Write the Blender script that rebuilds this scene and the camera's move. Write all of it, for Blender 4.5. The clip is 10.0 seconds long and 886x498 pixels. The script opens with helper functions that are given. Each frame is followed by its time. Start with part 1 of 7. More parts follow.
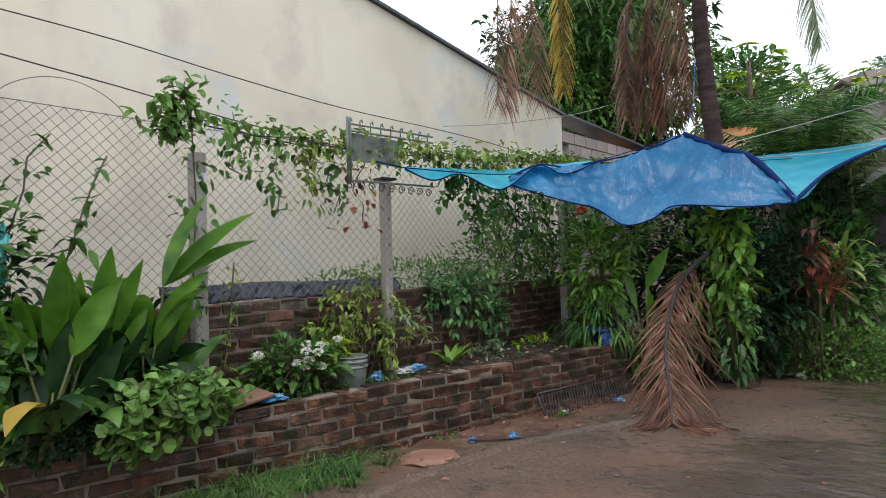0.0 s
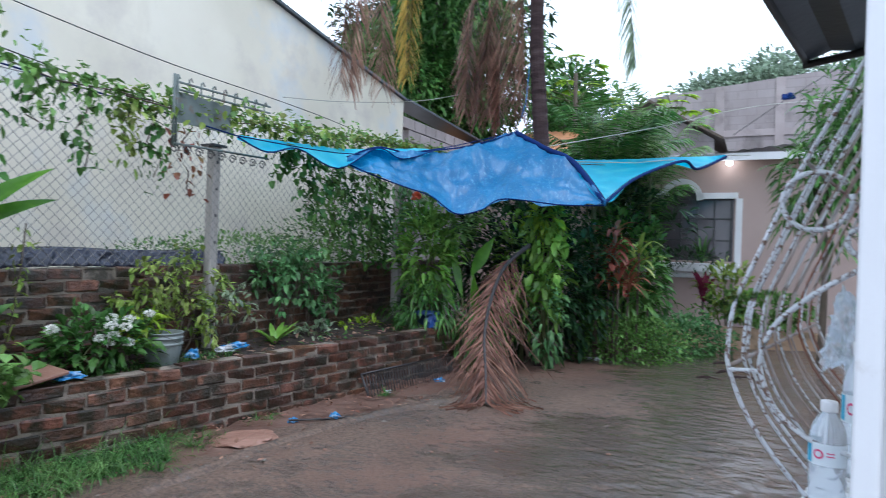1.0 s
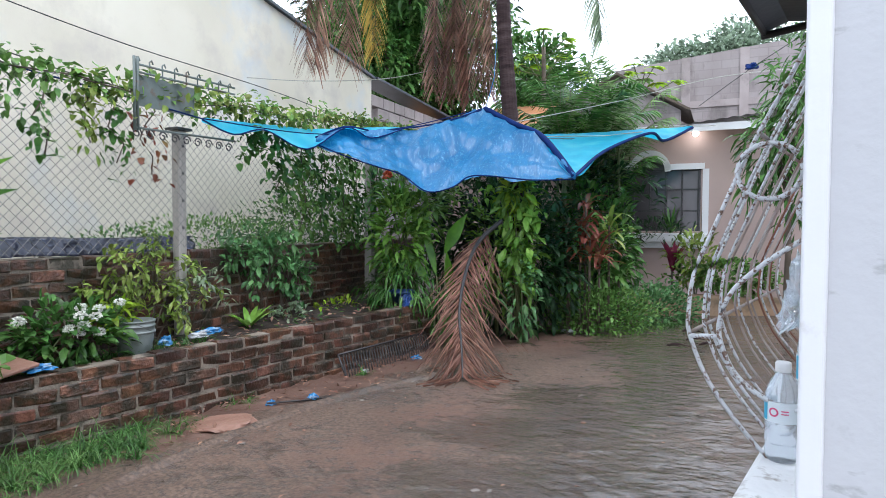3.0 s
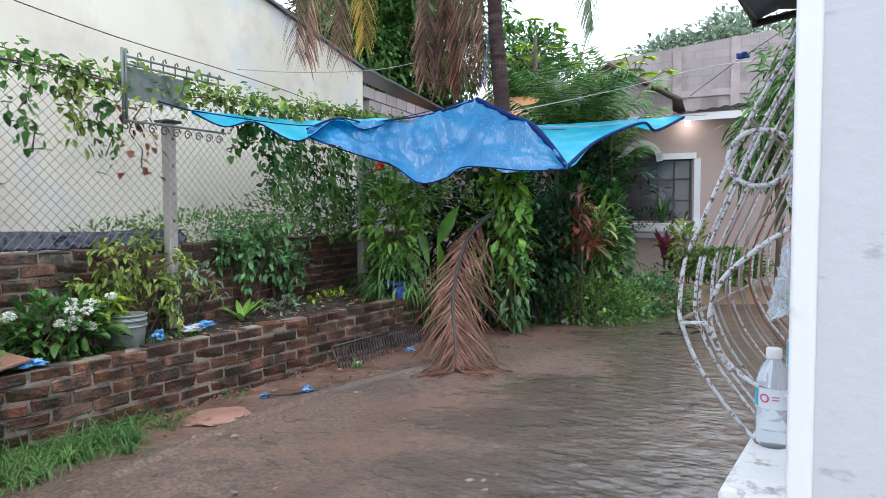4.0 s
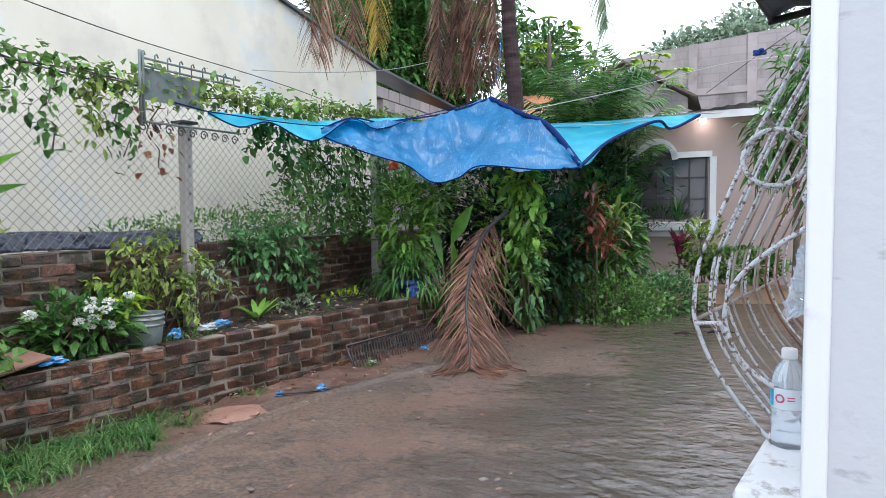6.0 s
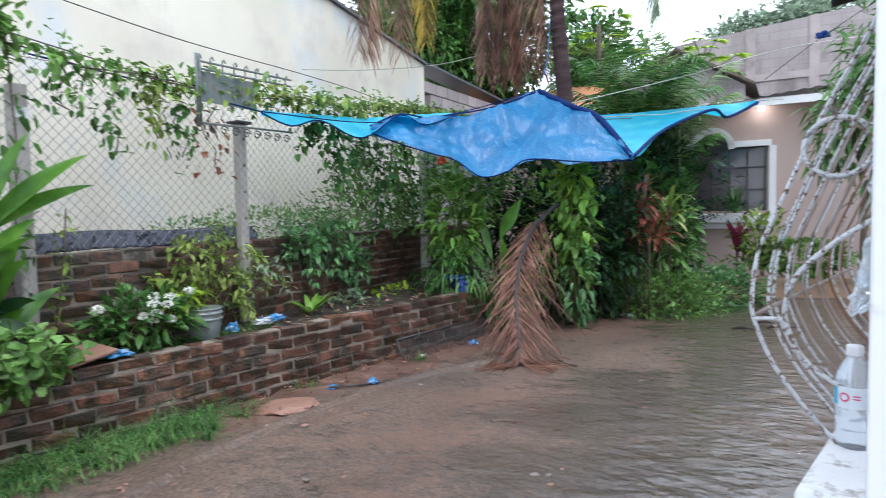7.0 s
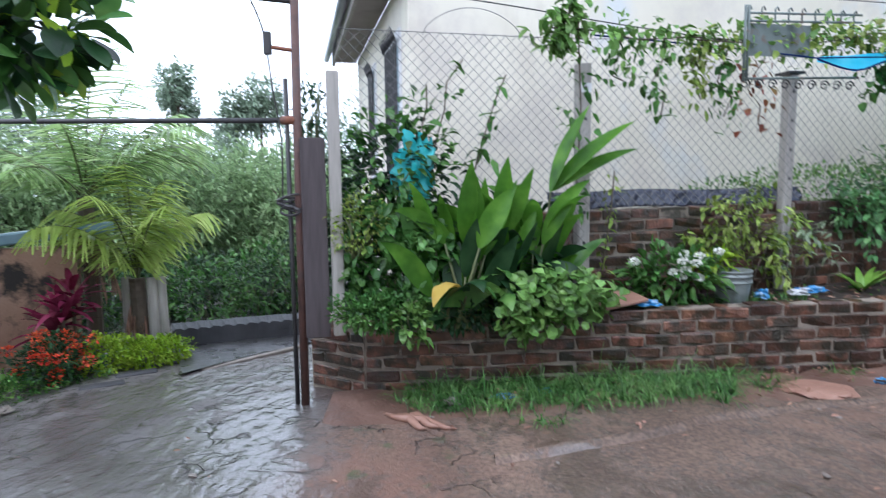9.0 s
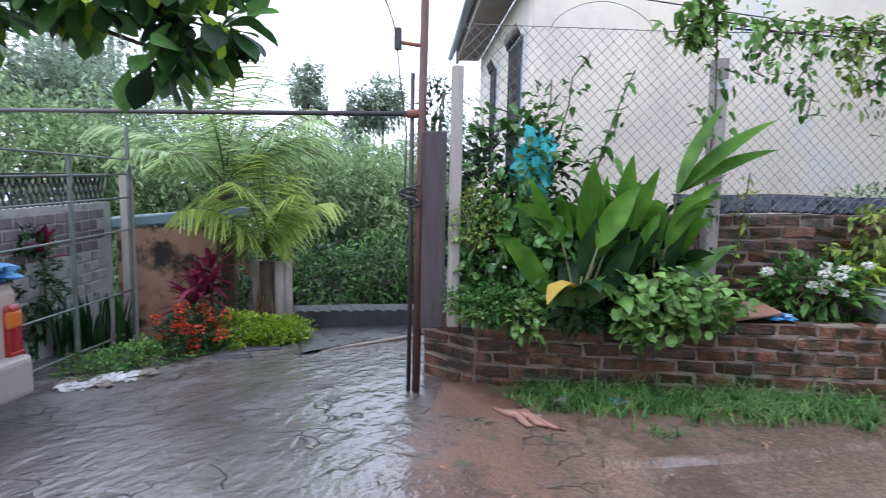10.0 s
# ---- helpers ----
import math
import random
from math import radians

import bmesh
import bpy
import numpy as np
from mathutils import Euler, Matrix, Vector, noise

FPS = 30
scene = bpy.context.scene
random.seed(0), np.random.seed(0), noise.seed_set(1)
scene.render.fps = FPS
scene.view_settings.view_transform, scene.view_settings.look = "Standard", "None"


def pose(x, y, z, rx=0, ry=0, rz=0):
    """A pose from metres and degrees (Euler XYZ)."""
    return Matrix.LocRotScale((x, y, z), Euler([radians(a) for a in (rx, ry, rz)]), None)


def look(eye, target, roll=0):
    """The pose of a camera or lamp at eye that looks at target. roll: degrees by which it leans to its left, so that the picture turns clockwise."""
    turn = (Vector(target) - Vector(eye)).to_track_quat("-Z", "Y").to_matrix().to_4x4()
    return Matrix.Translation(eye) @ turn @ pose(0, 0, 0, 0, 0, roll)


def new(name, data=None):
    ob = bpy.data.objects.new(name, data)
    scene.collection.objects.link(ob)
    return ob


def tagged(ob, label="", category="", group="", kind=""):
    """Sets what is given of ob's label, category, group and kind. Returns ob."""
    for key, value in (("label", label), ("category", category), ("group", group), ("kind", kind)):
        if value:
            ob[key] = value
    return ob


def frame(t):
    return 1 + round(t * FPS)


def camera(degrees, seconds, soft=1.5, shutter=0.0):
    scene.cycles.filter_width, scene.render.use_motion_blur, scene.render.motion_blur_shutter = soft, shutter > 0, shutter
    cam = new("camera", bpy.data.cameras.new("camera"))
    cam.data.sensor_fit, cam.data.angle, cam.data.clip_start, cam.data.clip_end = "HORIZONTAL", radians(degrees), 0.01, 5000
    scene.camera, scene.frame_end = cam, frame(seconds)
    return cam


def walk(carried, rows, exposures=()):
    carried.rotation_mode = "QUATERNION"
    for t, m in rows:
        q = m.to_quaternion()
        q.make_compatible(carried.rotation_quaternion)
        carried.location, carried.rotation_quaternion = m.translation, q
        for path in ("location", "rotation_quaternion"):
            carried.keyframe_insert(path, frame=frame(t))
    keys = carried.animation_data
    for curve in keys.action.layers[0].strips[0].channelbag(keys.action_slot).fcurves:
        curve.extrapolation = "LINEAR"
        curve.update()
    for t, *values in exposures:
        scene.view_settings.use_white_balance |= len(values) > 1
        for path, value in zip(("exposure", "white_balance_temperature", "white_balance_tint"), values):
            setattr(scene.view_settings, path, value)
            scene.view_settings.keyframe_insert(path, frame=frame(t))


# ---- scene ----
cam = camera(70.8, 10.0, soft=0.9, shutter=0.4)
PATH = [
    (0, (4.385, -1.706, 1.529), (2.781, -0.513, 1.588), -1.42),
    (0.2, (4.387, -1.708, 1.534), (2.785, -0.511, 1.581), -0.53),
    (0.5, (4.390, -1.712, 1.542), (2.889, -0.392, 1.616), 5.70),
    (0.7, (4.393, -1.707, 1.535), (3.018, -0.255, 1.575), 4.43),
    (1, (4.398, -1.700, 1.525), (3.160, -0.129, 1.528), 2.07),
    (1.5, (4.403, -1.700, 1.525), (3.267, -0.054, 1.499), 1.46),
    (2, (4.410, -1.709, 1.528), (3.236, -0.090, 1.495), 0.78),
    (3.5, (4.416, -1.704, 1.525), (3.256, -0.077, 1.446), 0.01),
    (4, (4.416, -1.702, 1.523), (3.266, -0.069, 1.430), -0.14),
    (4.5, (4.418, -1.706, 1.523), (3.264, -0.077, 1.408), -0.05),
    (5, (4.420, -1.709, 1.525), (3.240, -0.097, 1.440), 0.04),
    (6.5, (4.420, -1.709, 1.526), (3.226, -0.108, 1.417), -0.54),
    (7, (4.423, -1.715, 1.528), (3.116, -0.206, 1.416), -0.93),
    (7.2, (4.437, -1.722, 1.512), (3.049, -0.286, 1.415), -1.35),
    (7.5, (4.459, -1.732, 1.490), (2.917, -0.462, 1.397), -1.70),
    (7.7, (4.471, -1.734, 1.489), (2.824, -0.604, 1.382), -2.54),
    (8, (4.488, -1.737, 1.487), (2.683, -0.888, 1.342), -3.52),
    (8.2, (4.488, -1.713, 1.521), (2.597, -1.092, 1.320), -4.50),
    (8.5, (4.487, -1.677, 1.571), (2.541, -1.313, 1.287), -3.56),
    (8.7, (4.496, -1.672, 1.575), (2.533, -1.486, 1.242), -2.26),
    (9, (4.510, -1.665, 1.581), (2.525, -1.602, 1.347), -0.75),
    (9.5, (4.515, -1.669, 1.566), (2.533, -1.779, 1.325), 1.29),
    (10, (4.522, -1.701, 1.543), (2.557, -1.991, 1.309), 1.07),
]
walk(cam, [(t, look(eye, target, roll)) for t, eye, target, roll in PATH],
     [(0.0, 0.58, 6450, 13), (0.5, 1.08, 5700, 12), (1.0, 0.86, 5450, 12), (1.6, 1.05, 5700, 13), (5.0, 1.15, 5900, 13), (7.0, 1.22, 5800, 13), (8.0, 1.3, 5700, 12), (9.0, 1.15, 5550, 15), (10.0, 1.12, 5650, 21)])

# ---- light: heavy overcast, rain ----
world = bpy.data.worlds.new("world")
scene.world = world
world.use_nodes = True
wn, wl = world.node_tree.nodes, world.node_tree.links
bg = wn["Background"]
sky = wn.new("ShaderNodeTexSky")
sky.sky_type, sky.sun_disc = "NISHITA", False
sky.sun_elevation, sky.sun_rotation = radians(62), radians(140)
sky.dust_density = 6.0
skymul = wn.new("ShaderNodeMix")
skymul.data_type = "RGBA"
skymul.inputs[0].default_value = 0.88
skymul.inputs[7].default_value = (11.5, 12.2, 12.6, 1)
wl.new(sky.outputs[0], skymul.inputs[6])
wl.new(skymul.outputs[2], bg.inputs[0])
bg.inputs[1].default_value = 0.1
sun = new("sun", bpy.data.lights.new("sun", "SUN"))
sun.data.energy, sun.data.angle, sun.data.color = 0.6, radians(25), (1.0, 0.97, 0.92)
sun.matrix_world = look((0, 0, 0), (-0.35, 0.3, -0.88))

# ---- small builders ----
GX, GY = 0.0562, 0.0203


def gz(x, y):
    """Height of the yard, which falls towards the low wall and the street."""
    return GX * max(-9.0, min(9.0, x)) + GY * max(-8.0, min(12.0, y))


HM = pose(0, 0, 0, 0, 0, 11.3)      # grid of the neighbour's house: u to the yard, v along its wall


def hv(u, v, z=0.0):
    return HM @ Vector((u, v, z))


def empty(name, loc=(0, 0, 0), rz=0.0):
    ob = new(name)
    ob.matrix_world = pose(*loc, 0, 0, rz)
    ob.empty_display_size = 0.1
    return ob


def mesh(name, verts, faces, mat, parent=None, smooth=False, label=""):
    me = bpy.data.meshes.new(name)
    me.from_pydata([tuple(v) for v in verts], [], [tuple(f) for f in faces])
    if smooth:
        me.polygons.foreach_set("use_smooth", [True] * len(me.polygons))
    me.materials.append(mat)
    me.update()
    ob = new(name, me)
    if parent:
        ob.parent = parent
    if label:
        ob["label"] = label
    return ob


def part(name, bm, mat, parent=None, label="", smooth=False):
    me = bpy.data.meshes.new(name)
    bm.to_mesh(me)
    bm.free()
    if smooth:
        me.polygons.foreach_set("use_smooth", [True] * len(me.polygons))
    me.materials.append(mat)
    ob = new(name, me)
    if parent:
        ob.parent = parent
    if label:
        ob["label"] = label
    return ob


def box_bm(x0, x1, y0, y1, z0, z1, bevel=0.0, seg=1, bm=None):
    bm = bm or bmesh.new()
    r = bmesh.ops.create_cube(bm, size=1, matrix=Matrix.Translation(((x0 + x1) / 2, (y0 + y1) / 2, (z0 + z1) / 2)) @ Matrix.Diagonal((x1 - x0, y1 - y0, z1 - z0, 1)))
    if bevel:
        bmesh.ops.bevel(bm, geom=list({e for v in r["verts"] for e in v.link_edges}), offset=bevel, segments=seg, profile=0.5, affect="EDGES")
    return bm


def tube_data(points, radii, sides=6, V=None, F=None):
    """Rings along a line of points."""
    V, F = (V if V is not None else []), (F if F is not None else [])
    pts = [Vector(p) for p in points]
    if not hasattr(radii, "__len__"):
        radii = [radii] * len(pts)
    base = len(V)
    for i, p in enumerate(pts):
        d = (pts[min(i + 1, len(pts) - 1)] - pts[max(i - 1, 0)])
        d = d.normalized() if d.length > 1e-9 else Vector((0, 0, 1))
        a = d.orthogonal() if abs(d.z) > 0.95 else d.cross(Vector((0, 0, 1)))
        a.normalize()
        b = d.cross(a)
        for k in range(sides):
            w = 2 * math.pi * k / sides
            V.append(p + (a * math.cos(w) + b * math.sin(w)) * radii[i])
    for i in range(len(pts) - 1):
        for k in range(sides):
            a0, a1 = base + i * sides + k, base + i * sides + (k + 1) % sides
            F.append((a0, a1, a1 + sides, a0 + sides))
    F.append(tuple(base + k for k in range(sides))[::-1])
    F.append(tuple(base + (len(pts) - 1) * sides + k for k in range(sides)))
    return V, F


def tube(name, points, radii, mat, parent=None, sides=6, label="", smooth=True):
    V, F = tube_data(points, radii, sides)
    return mesh(name, V, F, mat, parent, smooth, label)


def lathe(name, profile, mat, parent=None, sides=20, loc=(0, 0, 0), label=""):
    V, F = [], []
    for r, z in profile:
        for k in range(sides):
            w = 2 * math.pi * k / sides
            V.append((loc[0] + r * math.cos(w), loc[1] + r * math.sin(w), loc[2] + z))
    for i in range(len(profile) - 1):
        for k in range(sides):
            a, b = i * sides + k, i * sides + (k + 1) % sides
            F.append((a, b, b + sides, a + sides))
    F.append(tuple(range(sides))[::-1])
    F.append(tuple((len(profile) - 1) * sides + k for k in range(sides)))
    return mesh(name, V, F, mat, parent, True, label)


# ---- materials ----
def material(name, colors, scale=6.0, rough=0.7, bump=0.3, bump_scale=40.0, metal=0.0, spread=0.25, transmit=0.0, stain=None, stain_scale=1.5, coords="Object", stretch=(1, 1, 1), rough_to=None, rand=0.0, spec=0.5, island=False, seed=0.0):
    """Two or three colours mixed by broad noise, fine grain, bump; optional stains, per-piece variation and light through."""
    m = bpy.data.materials.new(name)
    m.use_nodes = True
    n, l = m.node_tree.nodes, m.node_tree.links
    p = n["Principled BSDF"]
    tc = n.new("ShaderNodeTexCoord")
    mp = n.new("ShaderNodeMapping")
    mp.inputs["Scale"].default_value = stretch
    mp.inputs["Location"].default_value = (seed, seed * 1.7, seed * 0.6)
    l.new(n.new("ShaderNodeNewGeometry").outputs["Position"] if coords == "World" else tc.outputs[coords], mp.inputs[0])
    no = n.new("ShaderNodeTexNoise")
    no.inputs["Scale"].default_value, no.inputs["Detail"].default_value = scale, 6.0
    l.new(mp.outputs[0], no.inputs["Vector"])
    ramp = n.new("ShaderNodeValToRGB")
    els = ramp.color_ramp.elements
    k = len(colors)
    els[0].position, els[1].position = 0.5 - spread, 0.5 + spread
    els[0].color, els[1].color = (*colors[0], 1), (*colors[-1], 1)
    for i in range(1, k - 1):
        e = els.new(0.5 - spread + 2 * spread * i / (k - 1))
        e.color = (*colors[i], 1)
    l.new(no.outputs[0], ramp.inputs[0])
    col = ramp.outputs[0]
    if rand or island:
        src = n.new("ShaderNodeNewGeometry").outputs["Random Per Island"] if island else n.new("ShaderNodeObjectInfo").outputs["Random"]
        hs = n.new("ShaderNodeHueSaturation")
        mr = n.new("ShaderNodeMapRange")
        mr.inputs[3].default_value, mr.inputs[4].default_value = 1 - rand, 1 + rand
        l.new(src, mr.inputs[0])
        l.new(mr.outputs[0], hs.inputs["Value"])
        mh = n.new("ShaderNodeMapRange")
        mh.inputs[3].default_value, mh.inputs[4].default_value = 0.5 - rand * 0.016, 0.5 + rand * 0.016
        mm = n.new("ShaderNodeMath")
        mm.operation = "FRACT"
        mk = n.new("ShaderNodeMath")
        mk.operation = "MULTIPLY"
        mk.inputs[1].default_value = 7.31
        l.new(src, mk.inputs[0]), l.new(mk.outputs[0], mm.inputs[0]), l.new(mm.outputs[0], mh.inputs[0])
        l.new(mh.outputs[0], hs.inputs["Hue"])
        l.new(col, hs.inputs["Color"])
        col = hs.outputs[0]
    if stain:
        ns = n.new("ShaderNodeTexNoise")
        ns.inputs["Scale"].default_value, ns.inputs["Detail"].default_value = stain_scale, 8.0
        ns.inputs["Roughness"].default_value = 0.65
        l.new(mp.outputs[0], ns.inputs["Vector"])
        rs = n.new("ShaderNodeValToRGB")
        rs.color_ramp.elements[0].position, rs.color_ramp.elements[1].position = stain[1], stain[2]
        l.new(ns.outputs[0], rs.inputs[0])
        mx = n.new("ShaderNodeMix")
        mx.data_type = "RGBA"
        l.new(rs.outputs[0], mx.inputs[0])
        l.new(col, mx.inputs[6])
        mx.inputs[7].default_value = (*stain[0], 1)
        col = mx.outputs[2]
    l.new(col, p.inputs["Base Color"])
    p.inputs["Roughness"].default_value, p.inputs["Metallic"].default_value = rough, metal
    p.inputs["Specular IOR Level"].default_value = spec
    if rough_to is not None:
        mr2 = n.new("ShaderNodeMapRange")
        mr2.inputs[1].default_value, mr2.inputs[2].default_value = 0.35, 0.65
        mr2.inputs[3].default_value, mr2.inputs[4].default_value = rough, rough_to
        l.new(no.outputs[0], mr2.inputs[0])
        l.new(mr2.outputs[0], p.inputs["Roughness"])
    if bump:
        nb = n.new("ShaderNodeTexNoise")
        nb.inputs["Scale"].default_value, nb.inputs["Detail"].default_value = bump_scale, 5.0
        l.new(mp.outputs[0], nb.inputs["Vector"])
        b = n.new("ShaderNodeBump")
        b.inputs["Strength"].default_value, b.inputs["Distance"].default_value = bump, 0.01
        l.new(nb.outputs[0], b.inputs["Height"])
        l.new(b.outputs[0], p.inputs["Normal"])
    if transmit:
        tr = n.new("ShaderNodeBsdfTranslucent")
        l.new(col, tr.inputs[0])
        mix = n.new("ShaderNodeMixShader")
        mix.inputs[0].default_value = transmit
        out = n["Material Output"]
        l.new(p.outputs[0], mix.inputs[1]), l.new(tr.outputs[0], mix.inputs[2]), l.new(mix.outputs[0], out.inputs[0])
    return m


def patches(m, colour, scale, lo, hi, seed=0.0, stretch=(1, 1, 1), most=1.0):
    """Lays ragged patches of another colour over a material, in world coordinates."""
    n, l = m.node_tree.nodes, m.node_tree.links
    p = n["Principled BSDF"]
    src = p.inputs["Base Color"].links[0].from_socket
    mp = n.new("ShaderNodeMapping")
    mp.inputs["Scale"].default_value, mp.inputs["Location"].default_value = stretch, (seed, seed * 0.7, seed * 1.3)
    l.new(n.new("ShaderNodeNewGeometry").outputs["Position"], mp.inputs[0])
    t = n.new("ShaderNodeTexNoise")
    t.inputs["Scale"].default_value, t.inputs["Detail"].default_value, t.inputs["Roughness"].default_value = scale, 7.0, 0.6
    l.new(mp.outputs[0], t.inputs["Vector"])
    r = n.new("ShaderNodeMapRange")
    r.inputs[1].default_value, r.inputs[2].default_value, r.inputs[4].default_value = lo, hi, most
    l.new(t.outputs[0], r.inputs[0])
    x = n.new("ShaderNodeMix")
    x.data_type = "RGBA"
    l.new(r.outputs[0], x.inputs[0]), l.new(src, x.inputs[6])
    x.inputs[7].default_value = (*colour, 1)
    l.new(x.outputs[2], p.inputs["Base Color"])
    return m


def leafmat(name, a, b, c, rough=0.26, transmit=0.3, rand=0.5, spec=0.32):
    return material(name, (a, b, c), scale=5, rough=rough, bump=0.15, bump_scale=60, transmit=transmit, rand=rand, island=True, spec=spec)


def wet_ground():
    """Worn concrete under thin rain water: brown in the yard, greyer and cracked towards the gate."""
    m = bpy.data.materials.new("wet_ground")
    m.use_nodes = True
    n, l = m.node_tree.nodes, m.node_tree.links
    p = n["Principled BSDF"]
    tc = n.new("ShaderNodeTexCoord")

    def tex(scale, detail=6.0, stretch=(1, 1, 1), rough=0.55):
        mp = n.new("ShaderNodeMapping")
        mp.inputs["Scale"].default_value = stretch
        mp.inputs["Rotation"].default_value = (0, 0, 0.6)
        t = n.new("ShaderNodeTexNoise")
        t.inputs["Scale"].default_value, t.inputs["Detail"].default_value, t.inputs["Roughness"].default_value = scale, detail, rough
        l.new(tc.outputs["Object"], mp.inputs[0]), l.new(mp.outputs[0], t.inputs["Vector"])
        return t.outputs[0]

    def ramp(src, *stops):
        r = n.new("ShaderNodeValToRGB")
        e = r.color_ramp.elements
        for k, (pos, c) in enumerate(stops):
            q = e[k] if k < 2 else e.new(pos)
            q.position, q.color = pos, (*c, 1) if hasattr(c, "__len__") else (c, c, c, 1)
        l.new(src, r.inputs[0])
        return r.outputs[0]

    def mixed(f, a, b):
        x = n.new("ShaderNodeMix")
        x.data_type = "RGBA"
        for k, v in ((0, f), (6, a), (7, b)):
            if hasattr(v, "__len__"):
                x.inputs[k].default_value = (*v, 1)
            else:
                l.new(v, x.inputs[k])
        return x.outputs[2]

    def math2(op, a, b):
        x = n.new("ShaderNodeMath")
        x.operation = op
        for k, v in ((0, a), (1, b)):
            if isinstance(v, (int, float)):
                x.inputs[k].default_value = v
            else:
                l.new(v, x.inputs[k])
        return x.outputs[0]

    broad = tex(0.9)
    brown = ramp(broad, (0.3, (0.085, 0.054, 0.039)), (0.7, (0.19, 0.128, 0.094)))
    grit = ramp(tex(38, 4.0), (0.35, 0.5), (0.7, 1.4))
    mul = n.new("ShaderNodeMix")
    mul.data_type, mul.blend_type = "RGBA", "MULTIPLY"
    mul.inputs[0].default_value = 1
    l.new(brown, mul.inputs[6]), l.new(grit, mul.inputs[7])
    red = mixed(ramp(tex(0.55), (0.5, 0.0), (0.64, 0.75)), mul.outputs[2], (0.17, 0.09, 0.064))
    sep = n.new("ShaderNodeSeparateXYZ")
    l.new(tc.outputs["Object"], sep.inputs[0])

    def along(lo, hi, ragged):
        x = n.new("ShaderNodeMapRange")
        x.inputs[1].default_value, x.inputs[2].default_value = lo, hi
        l.new(math2("ADD", sep.outputs[1], math2("MULTIPLY", math2("SUBTRACT", tex(3.0), 0.5), ragged)), x.inputs[0])
        return x.outputs[0]

    drive, broken = along(-2.1, -2.6, 0.7), along(-1.1, -1.7, 0.9)
    grey = ramp(tex(1.6), (0.3, (0.075, 0.067, 0.065)), (0.7, (0.165, 0.152, 0.147)))
    col = mixed(drive, red, grey)
    wob = n.new("ShaderNodeMix")
    wob.data_type = "RGBA"
    wob.inputs[0].default_value = 0.3
    wn2 = n.new("ShaderNodeTexNoise")
    wn2.inputs["Scale"].default_value, wn2.inputs["Detail"].default_value = 3.5, 6
    l.new(tc.outputs["Object"], wn2.inputs["Vector"])
    l.new(tc.outputs["Object"], wob.inputs[6]), l.new(wn2.outputs[1], wob.inputs[7])

    def cracks(scale, width):
        vo = n.new("ShaderNodeTexVoronoi")
        vo.feature = "DISTANCE_TO_EDGE"
        vo.inputs["Scale"].default_value = scale
        l.new(wob.outputs[2], vo.inputs["Vector"])
        return ramp(vo.outputs["Distance"], (0.0, 1.0), (width, 0.0))

    crackd = math2("MULTIPLY", math2("MULTIPLY", cracks(1.9, 0.018), ramp(tex(1.5, 8.0), (0.51, 0.0), (0.57, 1.0))), broken)
    fissure = math2("MULTIPLY", math2("MULTIPLY", cracks(5.0, 0.03), ramp(tex(2.1, 8.0), (0.57, 0.0), (0.62, 1.0))), broken)
    crackd = math2("MAXIMUM", crackd, fissure)
    col = mixed(crackd, col, (0.018, 0.016, 0.013))
    moss = math2("MULTIPLY", ramp(tex(5.0, 8.0), (0.6, 0.0), (0.66, 0.8)), math2("SUBTRACT", broken, drive))
    col = mixed(moss, col, (0.05, 0.07, 0.025))
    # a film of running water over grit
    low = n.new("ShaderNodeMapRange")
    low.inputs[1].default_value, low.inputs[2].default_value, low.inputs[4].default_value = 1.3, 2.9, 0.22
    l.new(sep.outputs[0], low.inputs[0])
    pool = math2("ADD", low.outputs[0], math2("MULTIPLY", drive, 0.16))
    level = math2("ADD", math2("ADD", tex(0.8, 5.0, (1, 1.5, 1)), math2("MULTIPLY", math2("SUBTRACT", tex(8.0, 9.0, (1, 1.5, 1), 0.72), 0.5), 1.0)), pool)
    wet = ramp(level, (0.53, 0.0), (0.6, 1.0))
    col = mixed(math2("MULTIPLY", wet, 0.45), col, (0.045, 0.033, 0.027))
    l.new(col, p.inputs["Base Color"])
    rg = n.new("ShaderNodeMapRange")
    rg.inputs[3].default_value, rg.inputs[4].default_value = 0.6, 0.42
    l.new(wet, rg.inputs[0])
    l.new(rg.outputs[0], p.inputs["Roughness"])
    p.inputs["Specular IOR Level"].default_value = 0.4
    film = n.new("ShaderNodeMapRange")
    film.inputs[3].default_value, film.inputs[4].default_value = 0.15, 1.0
    l.new(wet, film.inputs[0])
    l.new(film.outputs[0], p.inputs["Coat Weight"])
    p.inputs["Coat Roughness"].default_value, p.inputs["Coat IOR"].default_value = 0.03, 1.6
    fine = math2("MULTIPLY", tex(60, 5.0), 0.4)
    pits = math2("MULTIPLY", tex(17, 8.0, (1, 1, 1), 0.7), 0.75)
    h = math2("SUBTRACT", math2("ADD", fine, pits), math2("MULTIPLY", crackd, 1.2))
    b = n.new("ShaderNodeBump")
    b.inputs["Strength"].default_value, b.inputs["Distance"].default_value = 0.9, 0.022
    l.new(h, b.inputs["Height"])
    l.new(b.outputs[0], p.inputs["Normal"])
    ripple = math2("ADD", math2("ADD", tex(4.0, 2.0, (1, 1.8, 1)), math2("MULTIPLY", tex(8.0, 4.0, (1, 1.5, 1), 0.6), 0.55)), math2("MULTIPLY", math2("SUBTRACT", wet, crackd), 0.25))
    c = n.new("ShaderNodeBump")
    c.inputs["Strength"].default_value, c.inputs["Distance"].default_value = 1.0, 0.024
    l.new(ripple, c.inputs["Height"])
    l.new(c.outputs[0], p.inputs["Coat Normal"])
    return m


